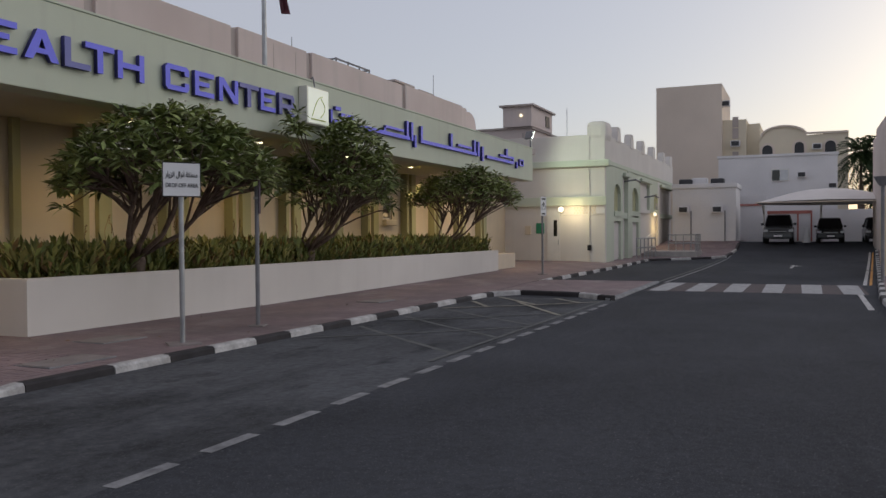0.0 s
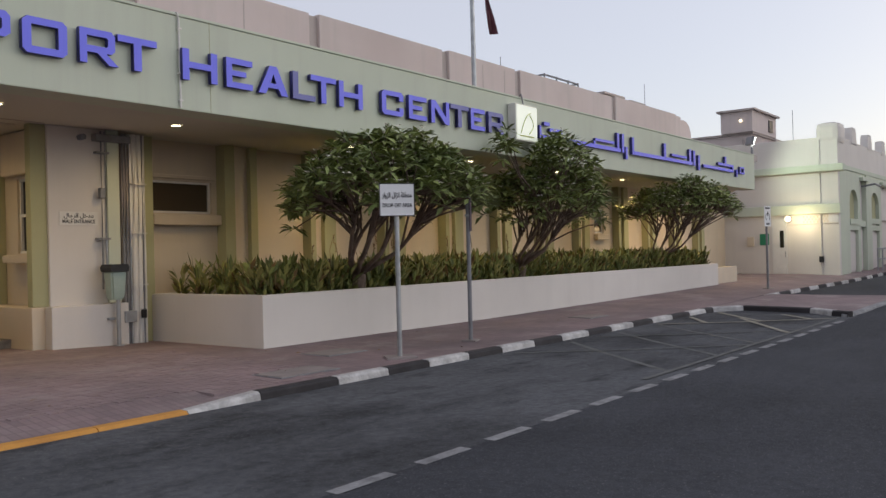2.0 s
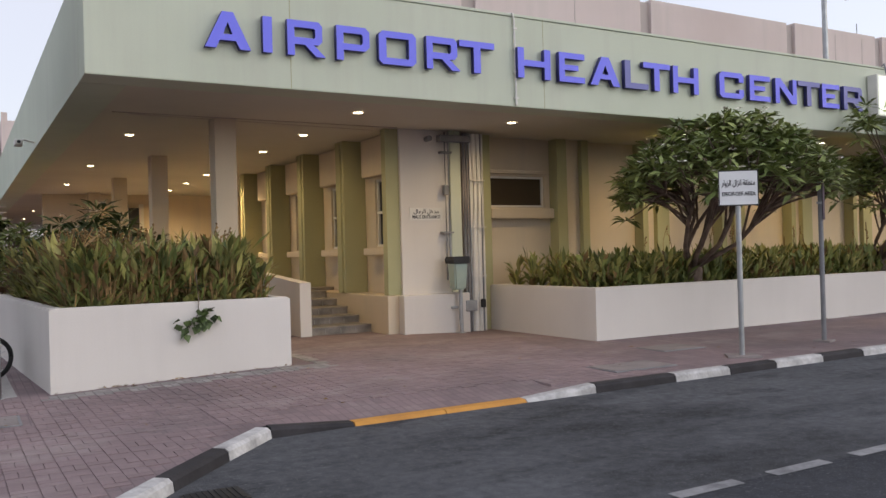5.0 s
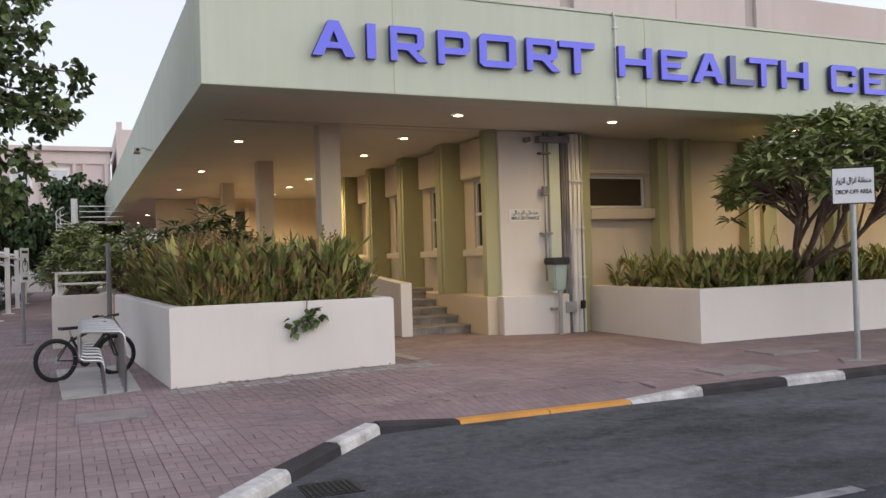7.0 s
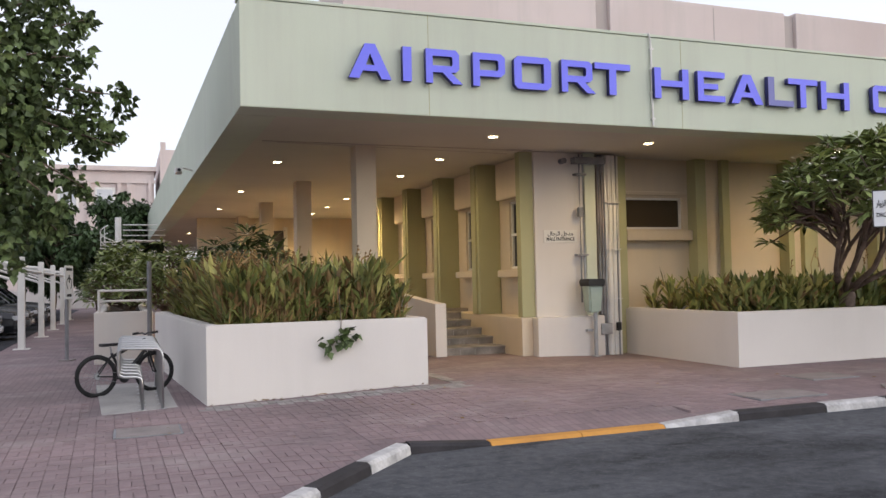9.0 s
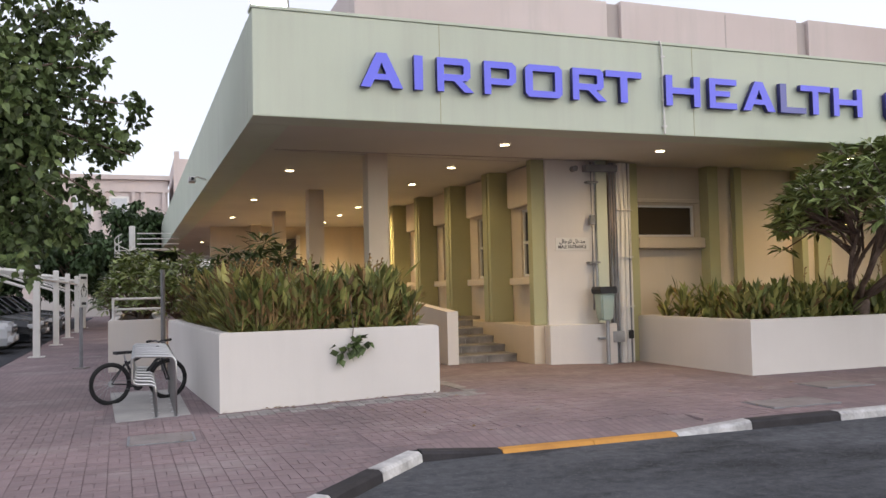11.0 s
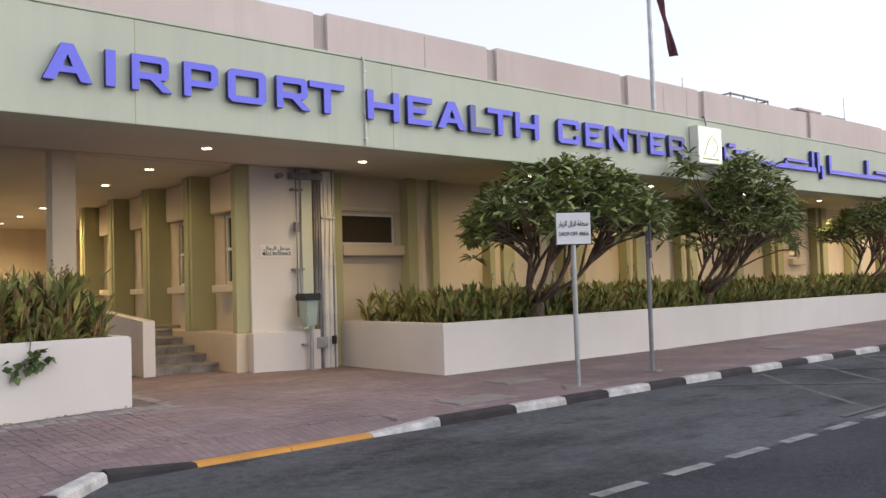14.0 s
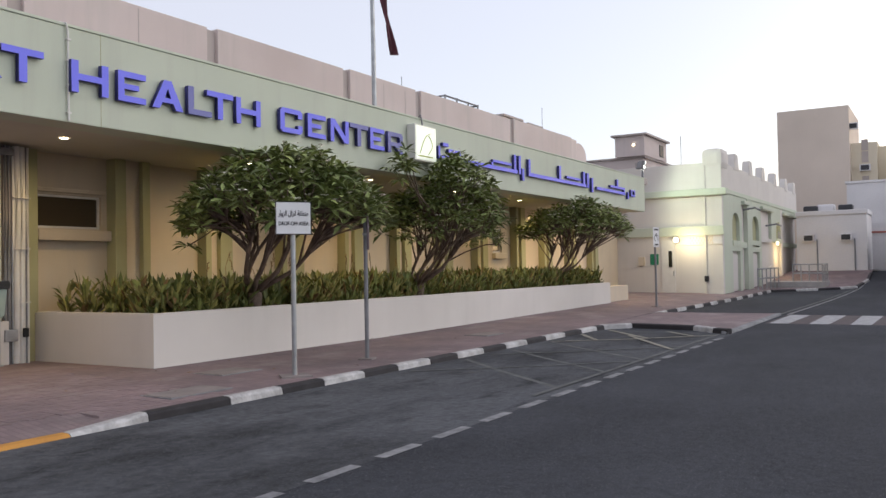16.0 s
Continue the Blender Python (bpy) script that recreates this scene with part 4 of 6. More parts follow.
# ---- pipes and bin by the entrance pier ----
def pier_pipes():
    p = thing("pipe_bundle", "white and grey pipes running down the pier corner", "pipes")
    for x, r, m, z0 in ((9.36, 0.03, GREY_PAINT, 0.15), (9.43, 0.034, GREY_PAINT, 0.15), (9.50, 0.02, STEEL, 0.15), (9.59, 0.06, FRAME_W, 0.15), (9.70, 0.045, FRAME_W, 0.15), (9.79, 0.018, GREY_PAINT, 0.15), (9.83, 0.02, FRAME_W, 0.15), (8.90, 0.02, GREY_PAINT, 1.3), (8.985, 0.024, STEEL, 1.3)):
        part("pipe", tube(bmesh.new(), [(x, 15.39 + r * 0.3, z0), (x, 15.39, 2.0), (x, 15.39, 4.42)], r, 10), m, p)
    for z in (2.28, 3.98):
        part("bracket", B(8.80, 9.06, 15.36, 15.495, z, z + 0.04), GREY_PAINT, p)
    for z in (1.35, 2.4, 3.4):
        part("strap", B(9.51, 9.85, 15.33, 15.398, z, z + 0.016), FRAME_W, p)
    part("tap", B(8.86, 9.0, 15.14, 15.235, 0.70, 0.75, bevel=0.01), STEEL, p)
    part("backing_board", B(9.50, 9.855, 15.40, 15.49, 0.15, 4.42), FRAME_W, p)
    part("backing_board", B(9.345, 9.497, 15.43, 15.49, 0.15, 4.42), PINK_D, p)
    part("valve_box", B(9.24, 9.50, 15.20, 15.34, 0.62, 0.85, bevel=0.015), STEEL, p)
    part("joint_box", B(8.85, 8.96, 15.34, 15.44, 3.1, 3.3, bevel=0.01), GREY_PAINT, p)
    part("cable_tray", B(8.75, 9.5, 15.30, 15.48, 4.22, 4.36, bevel=0.01), GREY_PAINT, p)
    part("stub", cyl(bmesh.new(), (8.5, 15.30, 4.27), (8.5, 15.46, 4.27), 0.06), GREY_PAINT, p)
    part("tap", B(9.66, 9.77, 15.27, 15.33, 0.68, 0.86, bevel=0.02), BLACK, p)


pier_pipes()


def litter_bin():
    b = thing("litter_bin", "pale green litter bin with a black lid on a post", "bin", at=(8.96, 15.08, 0.18))
    bm = bmesh.new()
    a = [bm.verts.new((x, y, 0.92)) for x, y in ((-0.13, -0.12), (0.13, -0.12), (0.13, 0.12), (-0.13, 0.12))]
    c = [bm.verts.new((x, y, 1.48)) for x, y in ((-0.165, -0.16), (0.165, -0.16), (0.165, 0.16), (-0.165, 0.16))]
    bm.faces.new(a[::-1])
    bm.faces.new(c)
    for i in range(4):
        bm.faces.new((a[i], a[(i + 1) % 4], c[(i + 1) % 4], c[i]))
    bmesh.ops.bevel(bm, geom=list(bm.edges), offset=0.03, segments=2, affect="EDGES")
    part("body", bm, BIN_G, b)
    bm = bmesh.new()
    prism(bm, [(-0.18, 1.465), (0.18, 1.465), (0.20, 1.55), (0.17, 1.61), (-0.17, 1.61), (-0.20, 1.55)], -0.19, 0.19, "y")
    part("lid", bm, BLACK, b)
    part("post", cyl(bmesh.new(), (0.07, 0.02, -0.05), (0.07, 0.02, 0.95), 0.042), STEEL, b)
    part("foot", cyl(bmesh.new(), (0.07, 0.02, -0.05), (0.07, 0.02, 0.03), 0.1), STEEL, b)


litter_bin()


# ---- roof things ----
def flag():
    f = thing("flagpole", "tall grey flagpole with a furled maroon flag", "flagpole")
    part("pole", tube(bmesh.new(), [(18.3, 13.0, 4.8), (18.28, 13.0, 8), (18.22, 13.0, 11.4)], 0.07, 10, 0.05), STEEL, f)
    bm = bmesh.new()
    rows = []
    for i in range(13):
        t = i / 12
        z = 10.9 - 3.0 * t
        rows.append([bm.verts.new((18.35 + 0.18 + u * (0.5 - 0.22 * t) + 0.55 * t * t, 13.0 + 0.10 * math.sin(6 * u + 5 * t), z - 0.5 * u * (1 - t))) for u in [k / 8 for k in range(9)]])
    for a, b in zip(rows, rows[1:]):
        for k in range(8):
            bm.faces.new((a[k], a[k + 1], b[k + 1], b[k]))
    bmesh.ops.solidify(bm, geom=bm.faces[:], thickness=0.01)
    part("cloth", bm, FLAG, f, "maroon cloth", smooth=True)


flag()


def floodlight(x, y, z, aim, power, lit=True):
    f = thing("floodlight", "roof floodlight with a glowing lens on a bracket", "light", at=(x, y, z))
    v = Vector(aim) - Vector((x, y, z))
    q = v.to_track_quat("-Z", "Y").to_matrix().to_4x4()
    for n, bm, m in (("housing", B(-0.28, 0.28, -0.2, 0.2, 0.02, 0.18, bevel=0.03), GREY_PAINT), ("lens", B(-0.25, 0.25, -0.17, 0.17, 0.0, 0.018), LAMP_W_FACE)):
        o = part(n, bm, m, f)
        o.matrix_local = q
    part("bracket", B(-0.05, 0.05, -0.05, 0.05, -0.75, -0.1), GREY_PAINT, f)
    d = bpy.data.lights.new("floodlight_lamp", "SPOT")
    d.energy, d.color, d.spot_size, d.spot_blend, d.shadow_soft_size = power, (0.86, 1.0, 0.78), radians(110), 0.7, 0.15
    o = new("floodlight_lamp", d)
    o.matrix_world = Matrix.Translation(Vector((x, y, z)) + v.normalized() * 0.12) @ q


LAMP_W_FACE = glow("white_floodlight_lens", (0.95, 1.0, 0.9), 30)
floodlight(41.2, 12.9, 6.88, (44.6, 9.9, 5.6), 800)
single("roof_bracket", B(38.9, 41.3, 12.7, 13.1, 5.9, 6.2), PINK_D, "low rendered upstand behind the floodlight", "wall", kind="structure")


def roof_gear():
    g = thing("tank_stand", "steel frame stand on the roof behind the parapet", "frame")
    for z in (8.95, 9.25):
        part("rail", tube(bmesh.new(), [(30.4, 18, z), (33.3, 18, z), (33.3, 20, z), (30.4, 20, z), (30.4, 18, z)], 0.04, 6), GREY_PAINT, g)
    for x in (30.4, 31.4, 32.4, 33.3):
        for y in (18, 20):
            part("leg", cyl(bmesh.new(), (x, y, 7.2), (x, y, 9.3), 0.04, seg=6), GREY_PAINT, g)
    part("deck", B(30.4, 33.3, 18, 20, 8.85, 8.9), GREY_PAINT, g)
    for x, w, h in ((36.2, 2.0, 9.25), (39.0, 1.6, 9.2)):
        a = thing("rooftop_unit", "low beige rooftop plant housing", "air conditioner")
        part("casing", B(x, x + w, 18.2, 19.8, 7.2, h, bevel=0.04), BEIGE, a)
        part("cap", B(x - 0.1, x + w + 0.1, 18.1, 19.9, h + 0.002, h + 0.1), PINK_D, a)
    for x, h in ((38.6, 9.9), (25.9, 9.1)):
        single("antenna", cyl(bmesh.new(), (x, 17.2, 7.2), (x, 17.2, h), 0.014, seg=6), GREY_PAINT, "thin grey aerial rod on the roof", "antenna")
    d = thing("dome_vent", "small domed roof turret with an arched top", "turret")
    bm = bmesh.new()
    prism(bm, [(44.4, 4.8), (46.6, 4.8), (46.6, 8.2)] + [(45.5 + 1.1 * math.cos(a), 8.2 + 0.8 * math.sin(a)) for a in [math.pi * k / 8 for k in range(1, 8)]] + [(44.4, 8.2)], 18.0, 18.6, "y")
    part("gable", bm, PINK, d)
    single("crenel", B(43.2, 44.2, 17.6, 18.2, 4.72, 9.0, bevel=0.1), PINK, "rounded rendered crenel on the parapet", "parapet")


roof_gear()


# ---- plants ----
class Leaves:
    """Gathers leaf faces, so that a whole clump becomes one mesh."""

    def __init__(self):
        self.v, self.f = [], []

    def leaf(self, base, d, length, width, droop=0.3, widest=0.5):
        d = Vector(d).normalized()
        side = d.cross(Vector((0, 0, 1)))
        side = side.normalized() if side.length > 0.05 else Vector((1, 0, 0))
        spin = random.uniform(-0.6, 0.6)
        up = side.cross(d)
        side = side * math.cos(spin) + up * math.sin(spin)
        b = Vector(base)
        m = b + d * length * widest - Vector((0, 0, droop * length * 0.18))
        e = b + d * length - Vector((0, 0, droop * length * 0.6))
        crease = side.cross(d).normalized() * width * 0.12
        k = len(self.v)
        self.v += [b, m + side * width / 2 + crease, m, m - side * width / 2 + crease, e]
        self.f += [(k, k + 1, k + 2), (k, k + 2, k + 3), (k + 1, k + 4, k + 2), (k + 2, k + 4, k + 3)]

    def heart(self, base, d, length, width):
        """A heart-shaped leaf with a drawn-out tip, turned any way about its rib."""
        d = Vector(d).normalized()
        side = d.cross(Vector((random.gauss(0, 1), random.gauss(0, 1), random.gauss(0, 1))))
        side = side.normalized() if side.length > 0.05 else Vector((1, 0, 0))
        fold = side.cross(d).normalized() * width * 0.15
        b = Vector(base)
        k = len(self.v)
        self.v += [b, b + d * length * 0.08 + side * width * 0.36 + fold, b + d * length * 0.34 + side * width * 0.5 + fold, b + d * length * 0.68 + side * width * 0.2, b + d * length,
                   b + d * length * 0.68 - side * width * 0.2, b + d * length * 0.34 - side * width * 0.5 + fold, b + d * length * 0.08 - side * width * 0.36 + fold, b + d * length * 0.5]
        self.f += [(k, k + 1, k + 2, k + 8), (k + 8, k + 2, k + 3, k + 4), (k + 8, k + 4, k + 5, k + 6), (k + 8, k + 6, k + 7, k)]

    def blade(self, base, lean, length, width):
        """A strap leaf: upright, then bending over."""
        b = Vector(base)
        lean = Vector((lean[0], lean[1], 0))
        side = Vector((-lean.y, lean.x, 0))
        side = side.normalized() if side.length > 1e-4 else Vector((1, 0, 0))
        a = random.uniform(-0.9, 0.9)
        side = Vector((side.x * math.cos(a) - side.y * math.sin(a), side.x * math.sin(a) + side.y * math.cos(a), 0))
        k = len(self.v)
        for t, w in ((0, 0.35), (0.35, 0.85), (0.7, 1.0), (1.0, 0.08)):
            c = b + lean * length * t * t + Vector((0, 0, length * (t - 0.18 * t * t * lean.length)))
            self.v += [c - side * width * w / 2, c + side * width * w / 2]
        self.f += [(k + 2 * i, k + 2 * i + 1, k + 2 * i + 3, k + 2 * i + 2) for i in range(3)]

    def mesh(self, name, material, parent=None, label=""):
        me = bpy.data.meshes.new(name)
        me.from_pydata(self.v, [], self.f)
        me.materials.append(material)
        ob = new(name, me)
        ob.parent = parent
        return ob


def strap_bed(name, label, spots, height, width, per, dry, lean, long=0.6):
    """Leafy stems: upright lance leaves set round each stem, some yellow or brown."""
    g, y, d = Leaves(), Leaves(), Leaves()
    for x, yy, z in spots:
        h = height * random.uniform(0.55, 1.18)
        tone = random.random()
        if height > 0.9 and yy < 13.4:
            for k in range(3):
                d.leaf((x + random.uniform(-0.08, 0.08), yy - 0.05, z), (random.uniform(-0.15, 0.15), random.uniform(-0.2, 0.05), 1), h * random.uniform(0.45, 0.8), 0.022, 0.05, 0.5)
        for i in range(per):
            a = random.uniform(0, 2 * math.pi)
            r = random.uniform(0.03, lean)
            k = random.random()
            L = d if k < dry * 0.5 else y if k < dry + 0.45 * (tone > 0.45) else g
            z0 = z + h * max(0, random.uniform(-0.25, 0.68))
            ln = min(h * long, z + h - z0 + 0.12) * random.uniform(0.65, 1.0)
            w = width * random.uniform(0.75, 1.3)
            off = (z0 - z) * 0.2
            base = Vector((x + off * math.cos(a), yy + off * math.sin(a), z0))
            L.leaf(base, (r * math.cos(a), r * math.sin(a), 1.0), ln, w, random.uniform(0.0, 0.5), random.uniform(0.45, 0.65))
    t = thing(name, label, "plants", kind="stuff")
    g.mesh("green_leaves", BLADE_G, t)
    y.mesh("yellow_leaves", BLADE, t)
    d.mesh("dry_leaves", BLADE_DRY, t)


random.seed(4)
spots = [(random.uniform(10.5, 33.5), 12.42 + 2.9 * random.random() ** 1.6, 1.03) for _ in range(1150)]
strap_bed("strap_plants", "dense row of green and yellowish strap-leaved plants in the bed", spots, 0.78, 0.09, 15, 0.18, 1.15)
spots = [(random.uniform(1.2, 4.0), 12.42 + 5.8 * random.random() ** 1.4, 1.16) for _ in range(560)] + [(1.25 - 0.07 * k + random.uniform(0, 0.8), 12.6 + k, 1.18) for k in [random.uniform(0, 6.2) for _ in range(190)]]
strap_bed("tall_strap_plants", "tall green and browning strap-leaved plants in the corner planter", spots, 1.06, 0.078, 25, 0.40, 1.25, 0.42)


def seed_stalks():
    t = thing("seed_stalks", "thin dry seed stalks rising above the strap plants", "plants", kind="stuff")
    bm = bmesh.new()
    for i in range(110):
        x, y, z, h = (random.uniform(1.3, 4.0), random.uniform(12.5, 14.5), 1.8, random.uniform(0.3, 0.6)) if i < 26 else (random.uniform(1.1, 1.9), random.uniform(12.6, 17.5), 1.75, random.uniform(0.3, 0.62)) if i < 90 else (random.uniform(11, 22), random.uniform(13.5, 15.2), 1.5, random.uniform(0.5, 0.95))
        p = [(x, y, z), (x + random.uniform(-0.05, 0.05), y, z + h * 0.6), (x + random.uniform(-0.1, 0.1), y, z + h)]
        tube(bm, p, 0.008, 4)
        for k in range(4):
            q = Vector(p[2]) - Vector((0, 0, 0.06 * k))
            tube(bm, [q, q + Vector((random.uniform(-0.05, 0.05), 0, 0.03))], 0.016, 4)
    part("stalks", bm, BLADE_DRY, t)


seed_stalks()


def plumeria(name, base, crown, radius, z_lo, z_hi, tips, label, leaf_len=0.30, stems=7, cap=None, thick=0.75, leaf=None, slim=0.27, limb=0.040, sprig=None):
    """Several forking grey stems that end in rosettes of long leaves; the crown is an uneven dome."""
    t = thing(name, label, "tree")
    b = Vector(base)
    wood = bmesh.new()
    L, fl = Leaves(), Leaves()
    lumps = [(random.uniform(0, 6.28), random.uniform(0.02, 0.09)) for _ in range(4)]
    ends = []
    for i in range(tips):
        a = random.uniform(0, 2 * math.pi)
        q = math.sqrt(random.random())
        r = radius * q * (1 + sum(h * math.cos((k + 2) * a + p) for k, (p, h) in enumerate(lumps)))
        roof = z_hi - (z_hi - z_lo) * (0.85 * q ** 2.2) + random.gauss(0, 0.07)
        p = Vector((crown[0] + r * math.cos(a), crown[1] + r * math.sin(a), roof - thick * random.random() ** 1.7 * (1 - 0.6 * q)))
        if cap:
            p.z = min(p.z, cap(p) - random.uniform(0, 0.5))
        ends.append(p)
    if sprig:
        ends += [Vector(sprig) + Vector((random.gauss(0, 0.2), random.gauss(0, 0.16), random.gauss(0, 0.16))) for _ in range(12)]
    forks, lower = [], {}
    bole = 0.5 if stems > 6 else 0.2
    tube(wood, [b - Vector((0, 0, 0.15)), b + Vector((0.03, 0, bole * 0.6)), b + Vector((0, 0, bole + 0.05))], 0.17, 9, 0.15)
    for k in range(stems):
        a = 2 * math.pi * (k + random.uniform(-0.3, 0.3)) / stems
        rr = radius * (0.40 if k % 3 else 0.12)
        f = Vector((crown[0] + rr * math.cos(a), crown[1] + rr * math.sin(a), z_lo + 0.12 * random.random() - 0.25))
        top = b + Vector((0.06 * math.cos(a), 0.06 * math.sin(a), bole))
        out = Vector((math.cos(a), math.sin(a), 0))
        knee = top.lerp(f, 0.38) + out * 0.22 - Vector((0, 0, 0.10 * (f.z - top.z)))
        tube(wood, [top - Vector((0, 0, 0.1)), top.lerp(knee, 0.5) + out * 0.08, knee, knee.lerp(f, 0.55) + out * 0.05, f], limb, 7, limb * 0.6)
        forks.append(f)
        lower[len(forks) - 1] = knee
    subs = []
    for p in random.sample(ends, min(len(ends), stems * 8)):
        fi = min(range(len(forks)), key=lambda g: (forks[g] - p).length)
        f = lower[fi].lerp(forks[fi], random.uniform(0.15, 1.0))
        s = p.lerp(forks[fi], 0.38) - Vector((0, 0, 0.12))
        tube(wood, [f, f.lerp(s, 0.5) + Vector((random.uniform(-0.06, 0.06), random.uniform(-0.06, 0.06), 0.04)), s], 0.026, 6, 0.018)
        subs.append(s)
    for tip in ends:
        s = min(subs, key=lambda g: (g - tip).length)
        if (tip - s).length < radius * 0.5:
            tube(wood, [s, s.lerp(tip, 0.6) + Vector((0, 0, -0.03)), tip], 0.018, 5, 0.013)
        n = random.randint(10, 14)
        for j in range(n):
            aa = 2 * math.pi * (j + random.random() * 0.5) / n
            el = random.uniform(-0.45, 0.85)
            d = Vector((math.cos(aa) * math.cos(el), math.sin(aa) * math.cos(el), math.sin(el)))
            L.leaf(tip + d * 0.03, d, leaf_len * random.uniform(0.7, 1.15), leaf_len * slim, random.uniform(0.15, 0.6), 0.58)
        if random.random() < 0.5:
            for j in range(5):
                aa = 2 * math.pi * j / 5
                fl.leaf(tip + Vector((random.uniform(-0.05, 0.05), random.uniform(-0.05, 0.05), 0.16)), (math.cos(aa), math.sin(aa), 0.5), 0.07, 0.05, 0.1, 0.6)
    if sprig:
        q = Vector(sprig)
        tube(wood, [forks[stems // 2], forks[stems // 2].lerp(q, 0.5) - Vector((0, 0, 0.15)), q], 0.022, 6, 0.014)
    part("trunk", wood, BARK, t, smooth=True)
    L.mesh("crown", leaf or LEAF, t)
    if fl.v:
        fl.mesh("blossom", FLOWER, t)
    return t


def under_canopy(p):
    return 4.2 if p.y > 11.75 else 9.0


plumeria("plumeria_tree", (13.10, 12.5, 1.05), (13.1, 11.65), 2.28, 2.9, 4.36, 560, "broad plumeria tree with forking stems and small white blossoms", cap=under_canopy, stems=8, thick=1.2, limb=0.055, leaf_len=0.34)
plumeria("plumeria_tree", (19.55, 12.5, 1.05), (19.85, 11.6), 1.58, 2.85, 5.05, 330, "taller uneven plumeria tree rising in front of the sign", cap=under_canopy, thick=1.9, stems=7, limb=0.055, sprig=(17.35, 11.5, 4.5), leaf_len=0.33)
plumeria("plumeria_tree", (29.4, 12.7, 1.05), (29.75, 11.9), 1.95, 3.0, 4.45, 330, "spreading plumeria tree at the bed's far end", cap=under_canopy)
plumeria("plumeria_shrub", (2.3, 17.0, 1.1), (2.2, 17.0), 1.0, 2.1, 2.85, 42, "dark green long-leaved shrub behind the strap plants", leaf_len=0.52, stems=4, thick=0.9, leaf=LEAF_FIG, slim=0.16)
plumeria("plumeria_shrub", (0.9, 22.5, 1.1), (1.1, 22.5), 1.3, 1.6, 2.9, 130, "dark green plumeria shrub beside the rear planter rail", stems=5, thick=1.3)
plumeria("plumeria_shrub", (0.0, 24.5, 1.1), (-0.1, 24.5), 1.05, 1.6, 3.0, 140, "bushy green plumeria shrub in the rear planter", stems=4, thick=1.3)
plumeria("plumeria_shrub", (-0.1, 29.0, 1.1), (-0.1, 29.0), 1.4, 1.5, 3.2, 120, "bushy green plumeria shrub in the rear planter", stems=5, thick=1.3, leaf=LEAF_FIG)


def vine():
    t = thing("wall_vine", "small leafy plant growing over the planter wall", "plant")
    L = Leaves()
    bm = bmesh.new()
    tube(bm, [(2.90, 12.24, 1.75), (2.92, 12.2, 1.45), (2.90, 12.08, 1.27), (2.88, 12.06, 1.1), (2.75, 12.06, 0.92)], 0.008, 5)
    part("stem", bm, BARK, t)
    for i in range(30):
        a = random.uniform(0, 2 * math.pi)
        u = random.random()
        c = Vector((2.68 + 0.34 * u + random.gauss(0, 0.06), 12.04, 0.94 + 0.14 * u + random.gauss(0, 0.07)))
        L.leaf(c, (math.cos(a), -0.4, math.sin(a)), random.uniform(0.11, 0.17), 0.14, 0.3, 0.42)
    for i in range(9):
        L.leaf((2.9 + random.gauss(0, 0.1), 12.2, 1.42 + random.gauss(0, 0.12)), (random.uniform(-1, 1), -0.8, random.uniform(-0.4, 0.6)), 0.13, 0.12, 0.3, 0.42)
    L.mesh("leaves", LEAF_FIG, t)


vine()


def leafy_tree(name, base, crown, radii, count, size, material, label, limbs=9, trunk=0.2, arms=()):
    t = thing(name, label, "tree")
    wood, L = bmesh.new(), Leaves()
    c, b = Vector(crown), Vector(base)
    top = b.lerp(c, 0.55)
    tube(wood, [b, b.lerp(top, 0.5) + Vector((0.1, 0, 0)), top, c], trunk, 9, trunk * 0.35)
    ends = []
    for i in range(limbs * 9):
        d = Vector((random.gauss(0, 1), random.gauss(0, 1), random.gauss(0, 0.9))).normalized()
        p = c + Vector((d.x * radii[0], d.y * radii[1], d.z * radii[2])) * random.uniform(0.3, 1.0) * (0.88 + 0.16 * math.sin(5 * d.z + 3 * d.y) + 0.08 * math.sin(9 * d.x))
        ends.append(p)
        if i < limbs * 3:
            s = top.lerp(c, random.random())
            tube(wood, [s, s.lerp(p, 0.5) + Vector((0, 0, 0.15)), p], trunk * 0.28, 5, 0.012)
    sizes = [random.uniform(0.5, 1.35) for _ in ends]
    # long side branches that stand out of the crown
    for arm in arms:
        e = Vector(arm)
        s = c.lerp(e, 0.35)
        tube(wood, [s, s.lerp(e, 0.5) + Vector((0, 0, 0.12)), e], 0.03, 5, 0.008)
        for k in range(7):
            ends.append(s.lerp(e, 0.35 + 0.65 * k / 6) + Vector((random.gauss(0, 0.1), random.gauss(0, 0.2), random.gauss(0, 0.1))))
            sizes.append(0.62 - 0.05 * k)
    spread = 0.26 if limbs < 20 else 0.25
    for i in range(count):
        k = random.randrange(len(ends))
        if sizes[k] < 0.7 and k >= limbs * 9 and random.random() < 0.55:
            continue
        sp = min(radii) * spread * sizes[k]
        u = Vector((random.gauss(0, 1), random.gauss(0, 1), random.gauss(0, 0.7))).normalized() * random.random() ** 0.5
        q = ends[k] + u * sp
        a, e = random.uniform(0, 2 * math.pi), random.uniform(-1.35, -0.1)
        d = (math.cos(a) * math.cos(e), math.sin(a) * math.cos(e), math.sin(e))
        if arms:
            L.heart(q, d, size * random.uniform(0.7, 1.25), size * 0.8)
        else:
            L.leaf(q, d, size * random.uniform(0.7, 1.3), size * 0.74, 0.4, 0.36)
    part("trunk", wood, BARK, t, smooth=True)
    L.mesh("crown", material, t)
    return t


